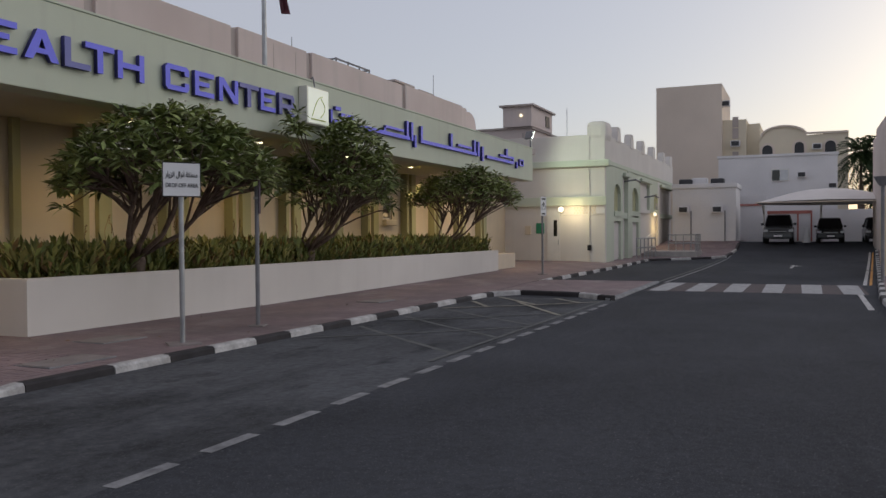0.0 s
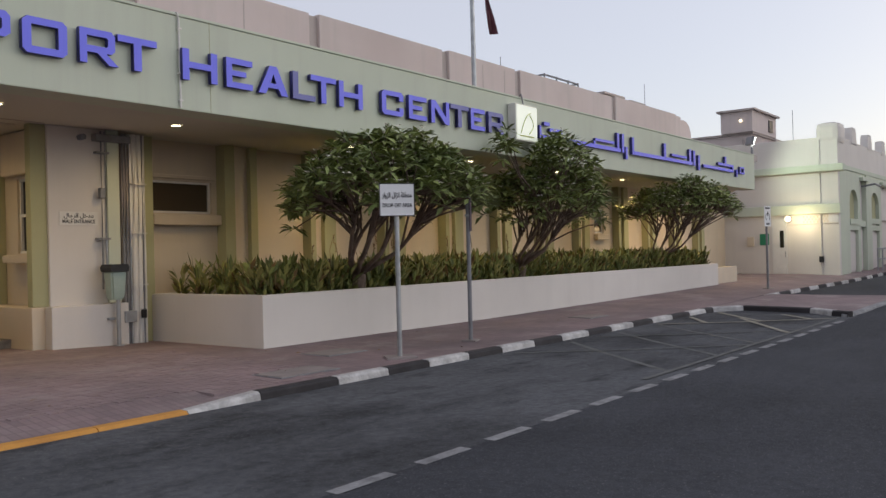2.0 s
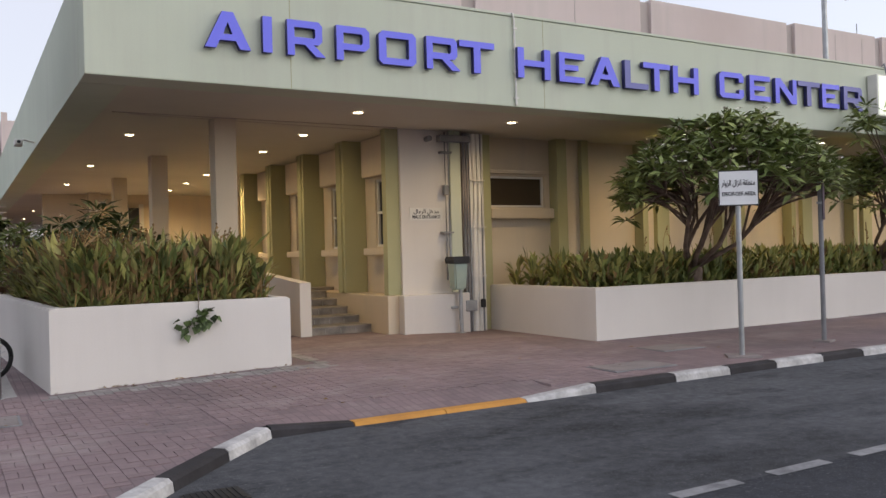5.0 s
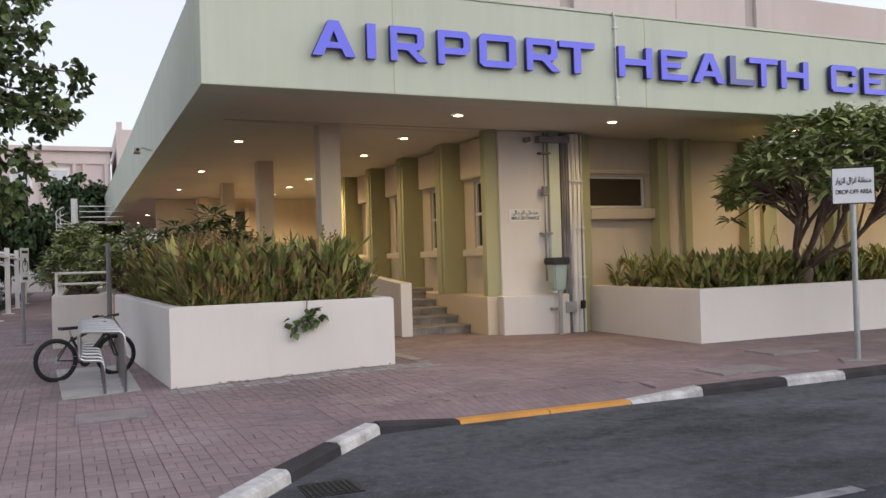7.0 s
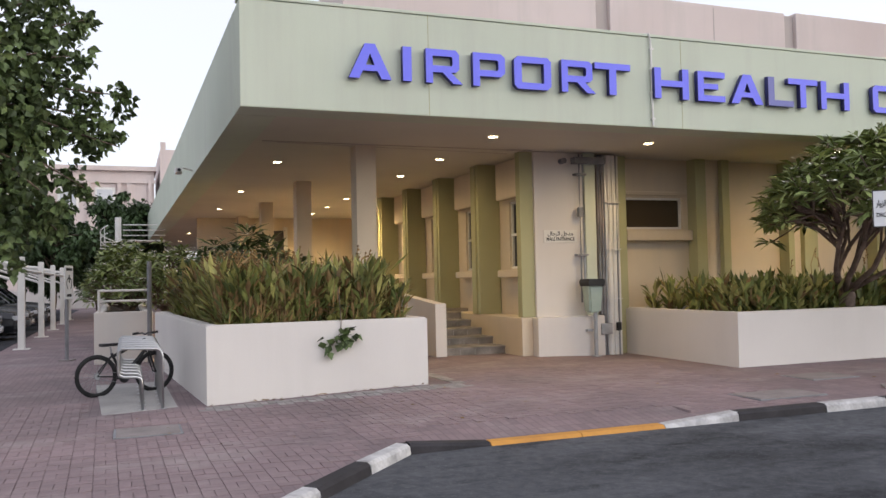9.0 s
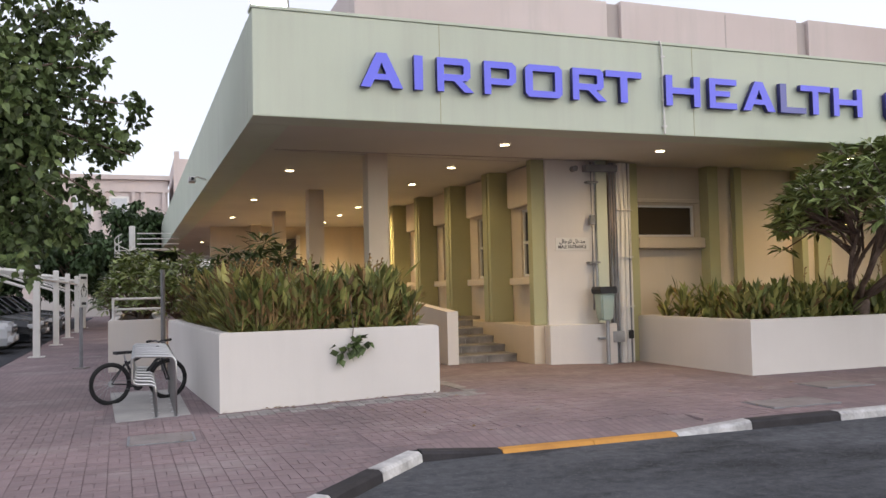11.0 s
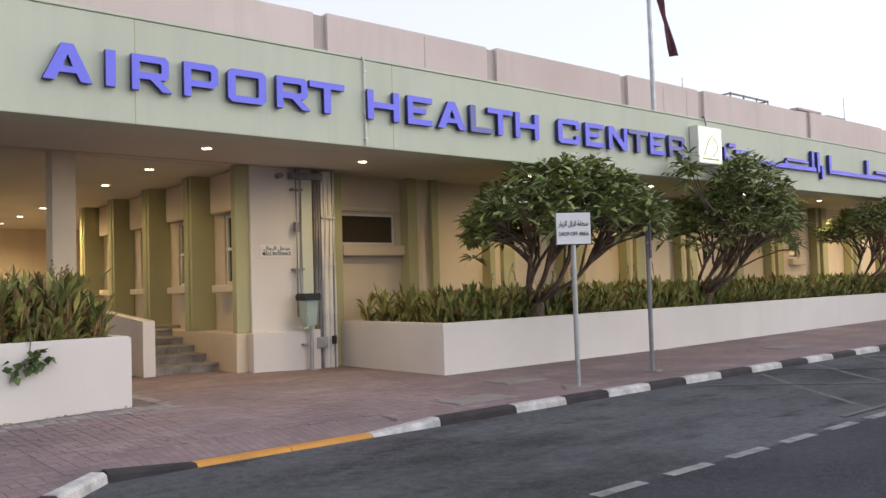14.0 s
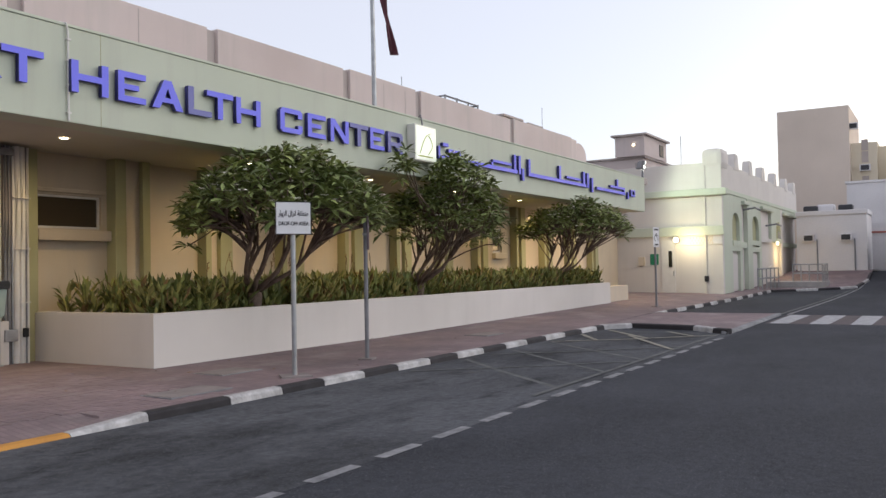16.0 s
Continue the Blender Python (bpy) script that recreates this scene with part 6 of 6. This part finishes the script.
def annex():
    a = thing("annex", "pale green and white annex with arched niches and crenels", "building")
    part("wall_core", B(AX + 0.302, 72, AY + 0.2, 20, 0.0, 7.0), WHITE, a)
    # face towards the road's near end
    part("front_lower", B(AX, AX + 0.3, AY, 16.2, 0.0, 3.4), WHITE, a)
    part("front_band", B(AX - 0.18, AX + 0.3, AY - 0.1, 16.2, 3.402, 3.9, bevel=0.03), GREEN, a)
    part("front_upper", B(AX, AX + 0.3, AY, 16.2, 3.902, 5.55), WHITE, a)
    part("front_cornice", B(AX - 0.3, AX + 0.3, AY - 0.3, 16.2, 5.552, 5.92, bevel=0.06), GREEN, a)
    part("front_parapet", B(AX, AX + 0.35, AY, 16.2, 5.922, 7.35, bevel=0.03), WHITE, a)
    bm = bmesh.new()
    for i in range(20):
        for j in range(3):
            if (i + j) % 2:
                box(bm, AX - 0.02, AX - 0.001, AY + 0.06 + i * 0.085, AY + 0.13 + i * 0.085, 2.95 + j * 0.13, 3.05 + j * 0.13)
    part("lattice_frieze", bm, CREAM, a)
    part("corner_crenel", B(AX - 0.05, AX + 1.6, AY - 0.1, AY + 1.05, 7.0, 8.1, bevel=0.3), WHITE, a)
    # long face along the road: a green frame with arched and square openings before white panels
    def face(x0, x1, z0, z1, material=GREEN, out=0.0):
        part("frame_panel", B(x0, x1 - 0.003, AY - out, AY + 0.198, z0, z1), material, a)
    def arch(x0, x1, z0, z1, zt, material=GREEN):
        r, c = (x1 - x0) / 2, (x0 + x1) / 2
        zs = z1 - r * 0.75
        bm = bmesh.new()
        prism(bm, [(x0, zt), (x0, zs)] + [(c - r * math.cos(t), zs + 0.75 * r * math.sin(t)) for t in [math.pi * k / 12 for k in range(1, 12)]] + [(x1 - 0.003, zs), (x1 - 0.003, zt)], AY, AY + 0.198, "y")
        part("arch_head", bm, material, a)
        part("arch_sill", B(x0, x1 - 0.003, AY - 0.05, AY + 0.198, z0 - 0.3, z0), material, a)
        # olive panel inside the arch stands in for the shade of its recess
        part("arch_pane", B(x0 + 0.1, x1 - 0.1, AY + 0.18, AY + 0.197, z0, z1 - 0.1), PILASTER, a)
    face(AX + 0.302, 48.4, 0.0, 5.7)
    arch(48.4, 50.4, 3.15, 4.75, 5.7)
    face(50.4, 51.0, 0.0, 5.7)
    face(51.0, 52.4, 2.75, 3.1)
    face(51.0, 52.4, 5.35, 5.7)
    face(52.4, 53.8, 0.0, 5.7, GREEN, 0.05)
    arch(53.8, 56.2, 3.25, 4.8, 5.7)
    face(56.2, 56.9, 0.0, 5.7)
    face(56.9, 60.6, 3.2, 3.45, WHITE)
    face(56.9, 60.6, 5.4, 5.7)
    face(60.6, 62.4, 3.3, 5.7)
    arch(62.4, 64.3, 3.55, 4.75, 5.7)
    face(64.3, 65.1, 0.0, 5.7, WHITE)
    face(65.1, 71.8, 2.95, 3.3)
    face(65.1, 71.8, 5.4, 5.7)
    for x0, x1 in ((48.4, 50.4), (53.8, 56.2)):
        face(x0, x1, 2.55, 2.85)
        part("door_panel", B(x0 + 0.5, x1 - 0.02, AY + 0.15, AY + 0.197, 0.35, 2.4), WHITE, a)
    part("grab_rail", tube(bmesh.new(), [(57.2, AY - 0.1, 1.35), (60.4, AY - 0.1, 1.75)], 0.04, 6), FRAME_W, a)
    part("street_plate", B(AX - 0.03, AX - 0.002, AY + 0.02, AY + 0.5, 2.95, 3.75), TILE_W, a)
    for x0, x1 in ((50.95, 52.6), (56.6, 60.9), (65.0, 71.8)):
        part("hood_mould", B(x0, x1, AY - 0.2, AY + 0.19, 5.30, 5.52, bevel=0.04), GREEN, a)
    part("long_cornice", B(AX + 0.302, 72, AY - 0.05, AY + 0.35, 5.702, 5.95, bevel=0.03), GREEN, a)
    part("long_parapet", B(AX + 0.352, 72, AY + 0.002, AY + 0.35, 5.952, 7.35, bevel=0.02), WHITE, a)
    for x in (49.7, 53.8, 57.9, 62.3, 67.0, 70.8):
        bm = bmesh.new()
        prism(bm, [(x - 0.62, 7.2), (x + 0.62, 7.2), (x + 0.5, 7.8), (x + 0.4, 8.0), (x + 0.34, 8.12), (x - 0.34, 8.12), (x - 0.4, 8.0), (x - 0.5, 7.8)], AY - 0.05, AY + 0.38, "y")
        bmesh.ops.bevel(bm, geom=list(bm.edges), offset=0.03, segments=2, affect="EDGES")
        part("crenel", bm, WHITE, a)
    d = part("door", B(AX - 0.06, AX - 0.002, 12.7, 13.45, 0.28, 3.2), FRAME_W, a)
    part("door_window", B(AX - 0.075, AX - 0.062, 12.85, 13.05, 1.7, 2.6), GLASS, d)
    part("door_handle", B(AX - 0.09, AX - 0.062, 12.76, 12.80, 1.2, 1.5), STEEL, d)
    part("notice", B(AX - 0.04, AX - 0.002, 13.62, 14.1, 1.85, 2.45, bevel=0.01), SIGN_G, a, "green notice board")
    part("meter_box", B(AX - 0.12, AX - 0.002, 14.4, 14.75, 1.8, 2.3, bevel=0.02), CREAM, a)
    part("down_pipe", cyl(bmesh.new(), (AX - 0.05, 11.0, 0.2), (AX - 0.05, 11.0, 7.2), 0.04, seg=8), WHITE, a)
    part("valve", B(AX - 0.15, AX - 0.002, 10.9, 11.1, 0.9, 1.2), BLACK, a)
    part("conduit", cyl(bmesh.new(), (AX - 0.03, AY, 2.9), (AX - 0.03, 13.2, 2.9), 0.025, seg=6), WHITE, a)
    for x, z in ((51.4, 5.0), (58.5, 4.3), (70.5, 5.3)):
        part("camera_arm", tube(bmesh.new(), [(x, AY, z), (x, AY - 0.7, z + 0.1), (x + 0.9, AY - 0.8, z)], 0.06, 6), GREY_PAINT, a)
    w = thing("wall_lamp", "round glowing bulkhead lamp on the annex wall", "light", at=(AX - 0.1, 12.62, 3.2))
    bm = bmesh.new()
    bmesh.ops.create_uvsphere(bm, u_segments=16, v_segments=10, radius=0.16)
    part("globe", bm, GLOBE, w, smooth=True)
    part("back_plate", cyl(bmesh.new(), (0.04, 0, 0), (0.1, 0, 0), 0.2), GREY_PAINT, w)
    l = bpy.data.lights.new("wall_lamp_light", "POINT")
    l.energy, l.color, l.shadow_soft_size = 80, (1.0, 0.80, 0.46), 0.2
    new("wall_lamp_light", l).location = (AX - 0.85, 11.8, 3.1)
    l2 = bpy.data.lights.new("niche_lamp_light", "POINT")
    l2.energy, l2.color, l2.shadow_soft_size = 65, (1.0, 0.72, 0.3), 0.15
    new("niche_lamp_light", l2).location = (63.2, AY - 0.6, 2.3)
    n = thing("niche_lamp", "small warm wall lamp between the string courses", "light", at=(62.3, AY - 0.1, 3.2))
    part("shade", B(-0.08, 0.08, -0.08, 0.09, -0.12, 0.12, bevel=0.03), GLOBE, n)


annex()


def railed_ramp():
    r = thing("railed_ramp", "low concrete landing with white pipe railings", "ramp")
    part("landing", B(56.2, 59.2, 6.4, 9.8, 0.0, 0.62, bevel=0.03), CONCRETE, r)
    def fence(x0, y0, x1, y1, z, n):
        for k in range(n):
            t = k / (n - 1)
            x, y = x0 + (x1 - x0) * t, y0 + (y1 - y0) * t
            part("baluster", cyl(bmesh.new(), (x, y, z - 0.3), (x, y, z + 1.1), 0.035, seg=6), STEEL, r)
        for h in (0.5, 1.08):
            part("handrail", cyl(bmesh.new(), (x0, y0, z + h), (x1, y1, z + h), 0.045, seg=6), STEEL, r)
    fence(52.0, 9.5, 56.0, 9.0, 0.42, 6)
    fence(59.0, 8.6, 59.0, 6.6, 0.62, 5)
    fence(56.4, 6.5, 59.0, 6.5, 0.62, 4)


railed_ramp()


# ---- buildings at the road's end ----
def ac_unit(parent, x, y, z, s=1.0):
    u = part("air_conditioner", B(x - 0.5 * s, x, y - 0.45 * s, y + 0.45 * s, z, z + 0.6 * s, bevel=0.04), TILE_W, parent)
    part("grille", B(x - 0.52 * s, x - 0.502 * s, y - 0.35 * s, y + 0.35 * s, z + 0.08 * s, z + 0.52 * s), DARK, u)


def far_buildings():
    w = thing("service_building", "small flat white building with two air conditioners", "building")
    part("wall", B(67, 71.5, 4.75, 9.45, 0.5, 5.25), TILE_W, w)
    part("parapet", B(66.9, 71.6, 4.65, 9.5, 5.252, 5.6, bevel=0.05), TILE_W, w)
    for y in (8.6, 6.1):
        ac_unit(w, 67, y, 3.35, 0.85)
        part("pipe", cyl(bmesh.new(), (66.95, y - 0.55, 1.1), (66.95, y - 0.55, 3.5), 0.05, seg=6), GREY_PAINT, w)
    for x, y, s in ((68, 8.6, 0.5), (68.5, 7.6, 0.6), (68, 6.2, 0.5)):
        t = thing("water_tank", "small white rooftop tank", "tank")
        part("tank", B(x, x + 1.0, y - s, y + s, 5.5, 5.5 + s * 1.1, bevel=0.12), TILE_W if s > 0.55 else DARK, t)
    b = thing("boundary_wall", "grey-white wall with faded red panels behind the cars", "wall", kind="structure")
    part("wall", B(73, 73.4, -9, 5.2, 0.5, 3.6), TILE_W, b)
    part("red_frame", B(72.95, 72.998, -0.6, 2.75, 3.3, 3.55), RED, b)
    for y in (-0.6, 0.4, 2.6):
        part("red_post", B(72.95, 72.996, y, y + 0.12, 1.1, 3.298), RED, b)
    part("red_strip", B(72.96, 72.998, 2.9, 5.1, 4.0, 4.15), RED, b)
    part("upper_wall", B(73.05, 73.4, 2.8, 5.2, 3.602, 4.8), TILE_W, b)
    m = thing("house", "flat-roofed grey-white house with a dark window", "building")
    part("wall", B(78, 90, -2.6, 7.0, 0.5, 8.4), TILE_W, m)
    part("parapet", B(77.9, 90.1, -2.7, 7.1, 8.402, 8.6), TILE_W, m)
    wd = part("window", B(77.93, 77.998, 1.2, 2.65, 6.2, 7.3), FRAME_W, m)
    part("pane", B(77.90, 77.928, 1.95, 2.55, 6.3, 7.2), GLASS, wd)
    part("pane", B(77.90, 77.928, 1.28, 1.9, 6.3, 7.2), HEADLAMP, wd)
    ac_unit(m, 78, 0.2, 6.5, 0.8)
    ac_unit(m, 78, -2.2, 5.5, 0.8)
    t = thing("apartment_block", "plain beige apartment block, windowless on this side", "building")
    part("wall", B(93, 104, 8.0, 14.8, 0.5, 17.6), BEIGE, t)
    part("wing", B(94, 104, 5.6, 7.998, 0.5, 13.8), YELLOW, t)
    part("wing", B(95, 104, 4.3, 5.598, 0.5, 13.4), YELLOW, t)
    for z in (9.3, 11.8, 13.0):
        part("window", B(93.93, 93.998, 6.4, 7.0, z, z + 1.1), PINK_D, t)
    for y, z in ((7.7, 15.2), (6.7, 10.9)):
        ac_unit(t, 94, y, z, 1.1)
    v = thing("yellow_villa", "pale yellow villa with arched windows and curved gable", "building")
    pts = [(-4.1, 0.5), (4.3, 0.5), (4.3, 11.7)] + [(1.95 + 2.1 * math.cos(a), 11.75 + 0.95 * math.sin(a)) for a in [math.pi * k / 10 for k in range(1, 10)]] + [(-0.2, 11.7), (-4.1, 11.9)]
    bm = bmesh.new()
    prism(bm, pts, 93.2, 104, "x")
    part("wall", bm, YELLOW, v)
    bm = bmesh.new()
    tube(bm, [(93.1, 1.95 + 2.15 * math.cos(a), 11.75 + 1.0 * math.sin(a)) for a in [math.pi * k / 12 for k in range(13)]], 0.13, 6)
    part("gable_moulding", bm, BEIGE, v)
    part("moulding", B(93.0, 93.3, -4.1, -0.25, 11.8, 12.0), BEIGE, v)
    for y0, y1, z0, z1 in ((2.75, 4.25, 9.4, 11.1), (-0.25, 1.15, 9.6, 11.3), (-3.2, -1.7, 9.6, 11.3)):
        o = arched_window(v, "window", 93.2, y0, y1, z0, z1, "x", BEIGE, 0.08)
        arched_window(o, "pane", 93.12, y0 + 0.25, y1 - 0.25, z0 + 0.1, z1 - 0.25, "x", DARK, 0.04)
    ac_unit(v, 93.2, -1.2, 10.2, 1.0)
    h = thing("roof_house", "pinkish house with a flat stair tower and wall lamp", "building")
    part("wall", B(75.6, 97, 23.7, 31, 0, 11.75), PINK, h)
    part("roof_cap", B(75.4, 97.2, 23.5, 31.2, 11.752, 11.93), PINK_D, h)
    part("tower", B(75, 82, 23.4, 26.2, 11.932, 13.8), PINK, h)
    part("tower_cap", B(74.7, 82.3, 23.1, 26.5, 13.802, 13.97), PINK_D, h)
    part("window", B(79.6, 80.8, 23.32, 23.398, 12.3, 13.4), DARK, h)
    part("drain_pipe", cyl(bmesh.new(), (75.5, 24.4, 6), (75.5, 24.4, 11.35), 0.08, seg=6), PINK_D, h)
    part("lamp", B(74.85, 74.998, 24.3, 24.5, 12.85, 13.05), GLOBE, h)
    single("aerial", cyl(bmesh.new(), (52.5, 14, 6.9), (52.5, 14, 9.9), 0.018, seg=6), GREY_PAINT, "thin aerial on the annex roof", "antenna")


far_buildings()


def shade_canopy():
    c = thing("car_canopy", "white tensile fabric canopy over parked cars", "carport")
    bm = bmesh.new()
    rows = []
    for i in range(9):
        u = i / 8
        y = 3.2 - 9.5 * u
        rows.append([])
        for j in range(7):
            t = j / 6
            ridge = 1.15 * math.sin(math.pi * min(1, max(0, (u - 0.02) / 0.98))) ** 0.8
            rows[-1].append(bm.verts.new((63.2 + 7 * t, y, 3.95 + ridge * (1 - abs(2 * t - 0.9)) * 1.0 + 0.02 * t)))
    for a, b in zip(rows, rows[1:]):
        for k in range(6):
            bm.faces.new((a[k], a[k + 1], b[k + 1], b[k]))
    part("fabric", bm, FABRIC, c)
    for y in (2.9, -1.2, -6.0):
        part("post", cyl(bmesh.new(), (70.4, y, 0.9), (70.4, y, 4.2), 0.09, seg=8), FRAME_W, c)
        part("arm", tube(bmesh.new(), [(70.4, y, 3.3), (67, y, 4.0), (63.3, y, 3.92)], 0.06, 6), FRAME_W, c)
    part("edge_beam", cyl(bmesh.new(), (63.2, 3.2, 3.92), (63.2, -6.3, 3.92), 0.05, seg=6), BEIGE, c)
    b = thing("traffic_bollard", "pale concrete bollard between the parked cars", "bollard", at=(66, -0.15, 1.05))
    part("cone", cyl(bmesh.new(), (0, 0, 0), (0, 0, 1.1), 0.3, 0.12), TILE_W, b)


shade_canopy()


def palm(base, height, label):
    p = thing("palm_tree", label, "tree")
    b = Vector(base)
    part("trunk", tube(bmesh.new(), [b, b + Vector((0.1, 0, height * 0.5)), b + Vector((0.05, 0, height))], 0.32, 9, 0.24), BARK, p)
    L = Leaves()
    top = b + Vector((0.05, 0, height))
    for i in range(120):
        a, e = random.uniform(0, 2 * math.pi), random.uniform(-1.2, 1.2)
        d = Vector((math.cos(a) * math.cos(e), math.sin(a) * math.cos(e), math.sin(e)))
        n = 16
        for k in range(1, n):
            t = k / n
            c = top + d * 2.9 * t - Vector((0, 0, 1.5 * t * t))
            for s in (-1, 1):
                side = Vector((-d.y, d.x, 0)).normalized() * s
                L.leaf(c, side * 0.8 + d * 0.6 + Vector((0, 0, 0.1)), 0.75 * (1 - 0.5 * t), 0.12, 0.5, 0.4)
    L.mesh("crown", LEAF_FAR, p)


palm((80, -4.5, 0.8), 7.9, "tall date palm beside the pale house")
palm((82, -6.2, 0.8), 6.0, "shaggy date palm behind the canopy")


def opposite_side():
    w = thing("wall_opposite", "cream boundary wall with square piers along the opposite pavement", "wall", kind="structure")
    for i in range(6):
        x = 36 + i * 5.0
        y = interp(x, (36, 45, 66), (-2.78, -3.4, -4.9))
        part("pier", B(x, x + 0.5, y - 0.5, y, road_z(x) - 0.1, road_z(x) + 3.2, bevel=0.03), CREAM, w)
        y2 = interp(x + 5, (36, 45, 66), (-2.78, -3.4, -4.9))
        bm = bmesh.new()
        prism(bm, [(x + 0.5, y - 0.1), (x + 5, y2 - 0.1), (x + 5, y2 - 0.4), (x + 0.5, y - 0.4)], road_z(x) - 0.2, road_z(x) + 2.6)
        part("panel", bm, CREAM, w)
    h = thing("pink_house", "pinkish house with stepped parapet beyond the boundary wall", "building")
    part("wall", B(55, 66, -14, -4.45, 0, 8.2), PINK, h)
    part("parapet", B(55, 66, -14, -4.65, 8.202, 9.0), PINK, h)
    part("window", B(54.93, 54.998, -5.6, -4.6, 5.6, 7.2), DARK, h)
    l = thing("street_lamp", "grey street lamp head on a short post", "street lamp", at=(32.6, -2.4, 0.13))
    part("post", cyl(bmesh.new(), (0, -0.1, 0), (0, -0.1, 3.3), 0.06), GREY_PAINT, l)
    part("head", cyl(bmesh.new(), (0, -0.1, 3.3), (0, -0.1, 3.62), 0.12, 0.3, seg=10), GREY_PAINT, l)


opposite_side()
floodlight(1.75, 12.25, 6.14, (-1.5, 2, 2.0), 60)


# ---- single paving blocks where the camera passes nearest ----
def paving_blocks():
    owner = bpy.data.objects["pavement"]
    # basket weave: squares of two blocks, laid along and across in turn
    def block(lx, ly):
        verts = [(-lx, -ly, 0.004), (lx, -ly, 0.004), (lx, ly, 0.004), (-lx, ly, 0.004)]
        return [(x * 1.04, y * 1.04, -0.03) for x, y, z in verts] + verts
    faces = [(4, 5, 6, 7), (0, 1, 5, 4), (1, 2, 6, 5), (2, 3, 7, 6), (3, 0, 4, 7)]
    kinds = [block(0.048, 0.1015), block(0.1, 0.0505)]
    shared = []
    for vs in kinds:
        me = bpy.data.meshes.new("brick")
        me.from_pydata(vs, [], faces)
        me.materials.append(BRICK)
        shared.append(me)
    fields = {"paving_field": ([], []), "paving_edge": ([], [])}
    n = 0
    rng = random.Random(8)
    for j in range(33):
        for i in range(66):
            across = (i + j) % 2
            for half in (-0.0525, 0.0525):
                y = 6.6 + 0.21 * j + (half if across else 0)
                x = -4.33 + 0.21 * i + 0.105 - 0.022 * (y - 7.8) + (0 if across else half)
                if x > 8.9 or (y < 8.85 and x > kerb_left(y) - 0.30) or (3.0 < x < 6.6 and y < 9.3):
                    continue
                if -0.3 < x < 0.65 and 10.1 < y < 10.9 or 7.8 < x < 9.1 and 8.95 < y < 9.75 or x > 0.75 and y > 12.0 and x < 4.6 or -0.6 < x < 0.75 and y > 11.85:
                    continue
                z = pav_z(x, y) + 0.004 + rng.uniform(-0.002, 0.003)
                a = rng.uniform(-0.012, 0.012)
                edge = 0.9 < x < 4.75 and y > 11.6
                if n < 300 and -1.2 < x < 2.2 and y < 9.6 and not edge:
                    o = new("brick", shared[across])
                    o.parent = owner
                    o.location = (x, y, z)
                    o.rotation_euler = (rng.uniform(-0.01, 0.01), rng.uniform(-0.008, 0.008), a)
                    n += 1
                else:
                    v, f = fields["paving_edge" if edge else "paving_field"]
                    k = len(v)
                    v += [(x + p[0] - a * p[1], y + p[1] + a * p[0], z + p[2]) for p in kinds[across]]
                    f += [tuple(q + k for q in face) for face in faces]
    for name, material in (("paving_field", BRICK), ("paving_edge", EDGE_BRICK)):
        m2 = bpy.data.meshes.new(name)
        m2.from_pydata(fields[name][0], [], fields[name][1])
        m2.materials.append(material)
        o = new(name, m2)
        o.parent = owner
        tagged(o, kind="stuff")


paving_blocks()
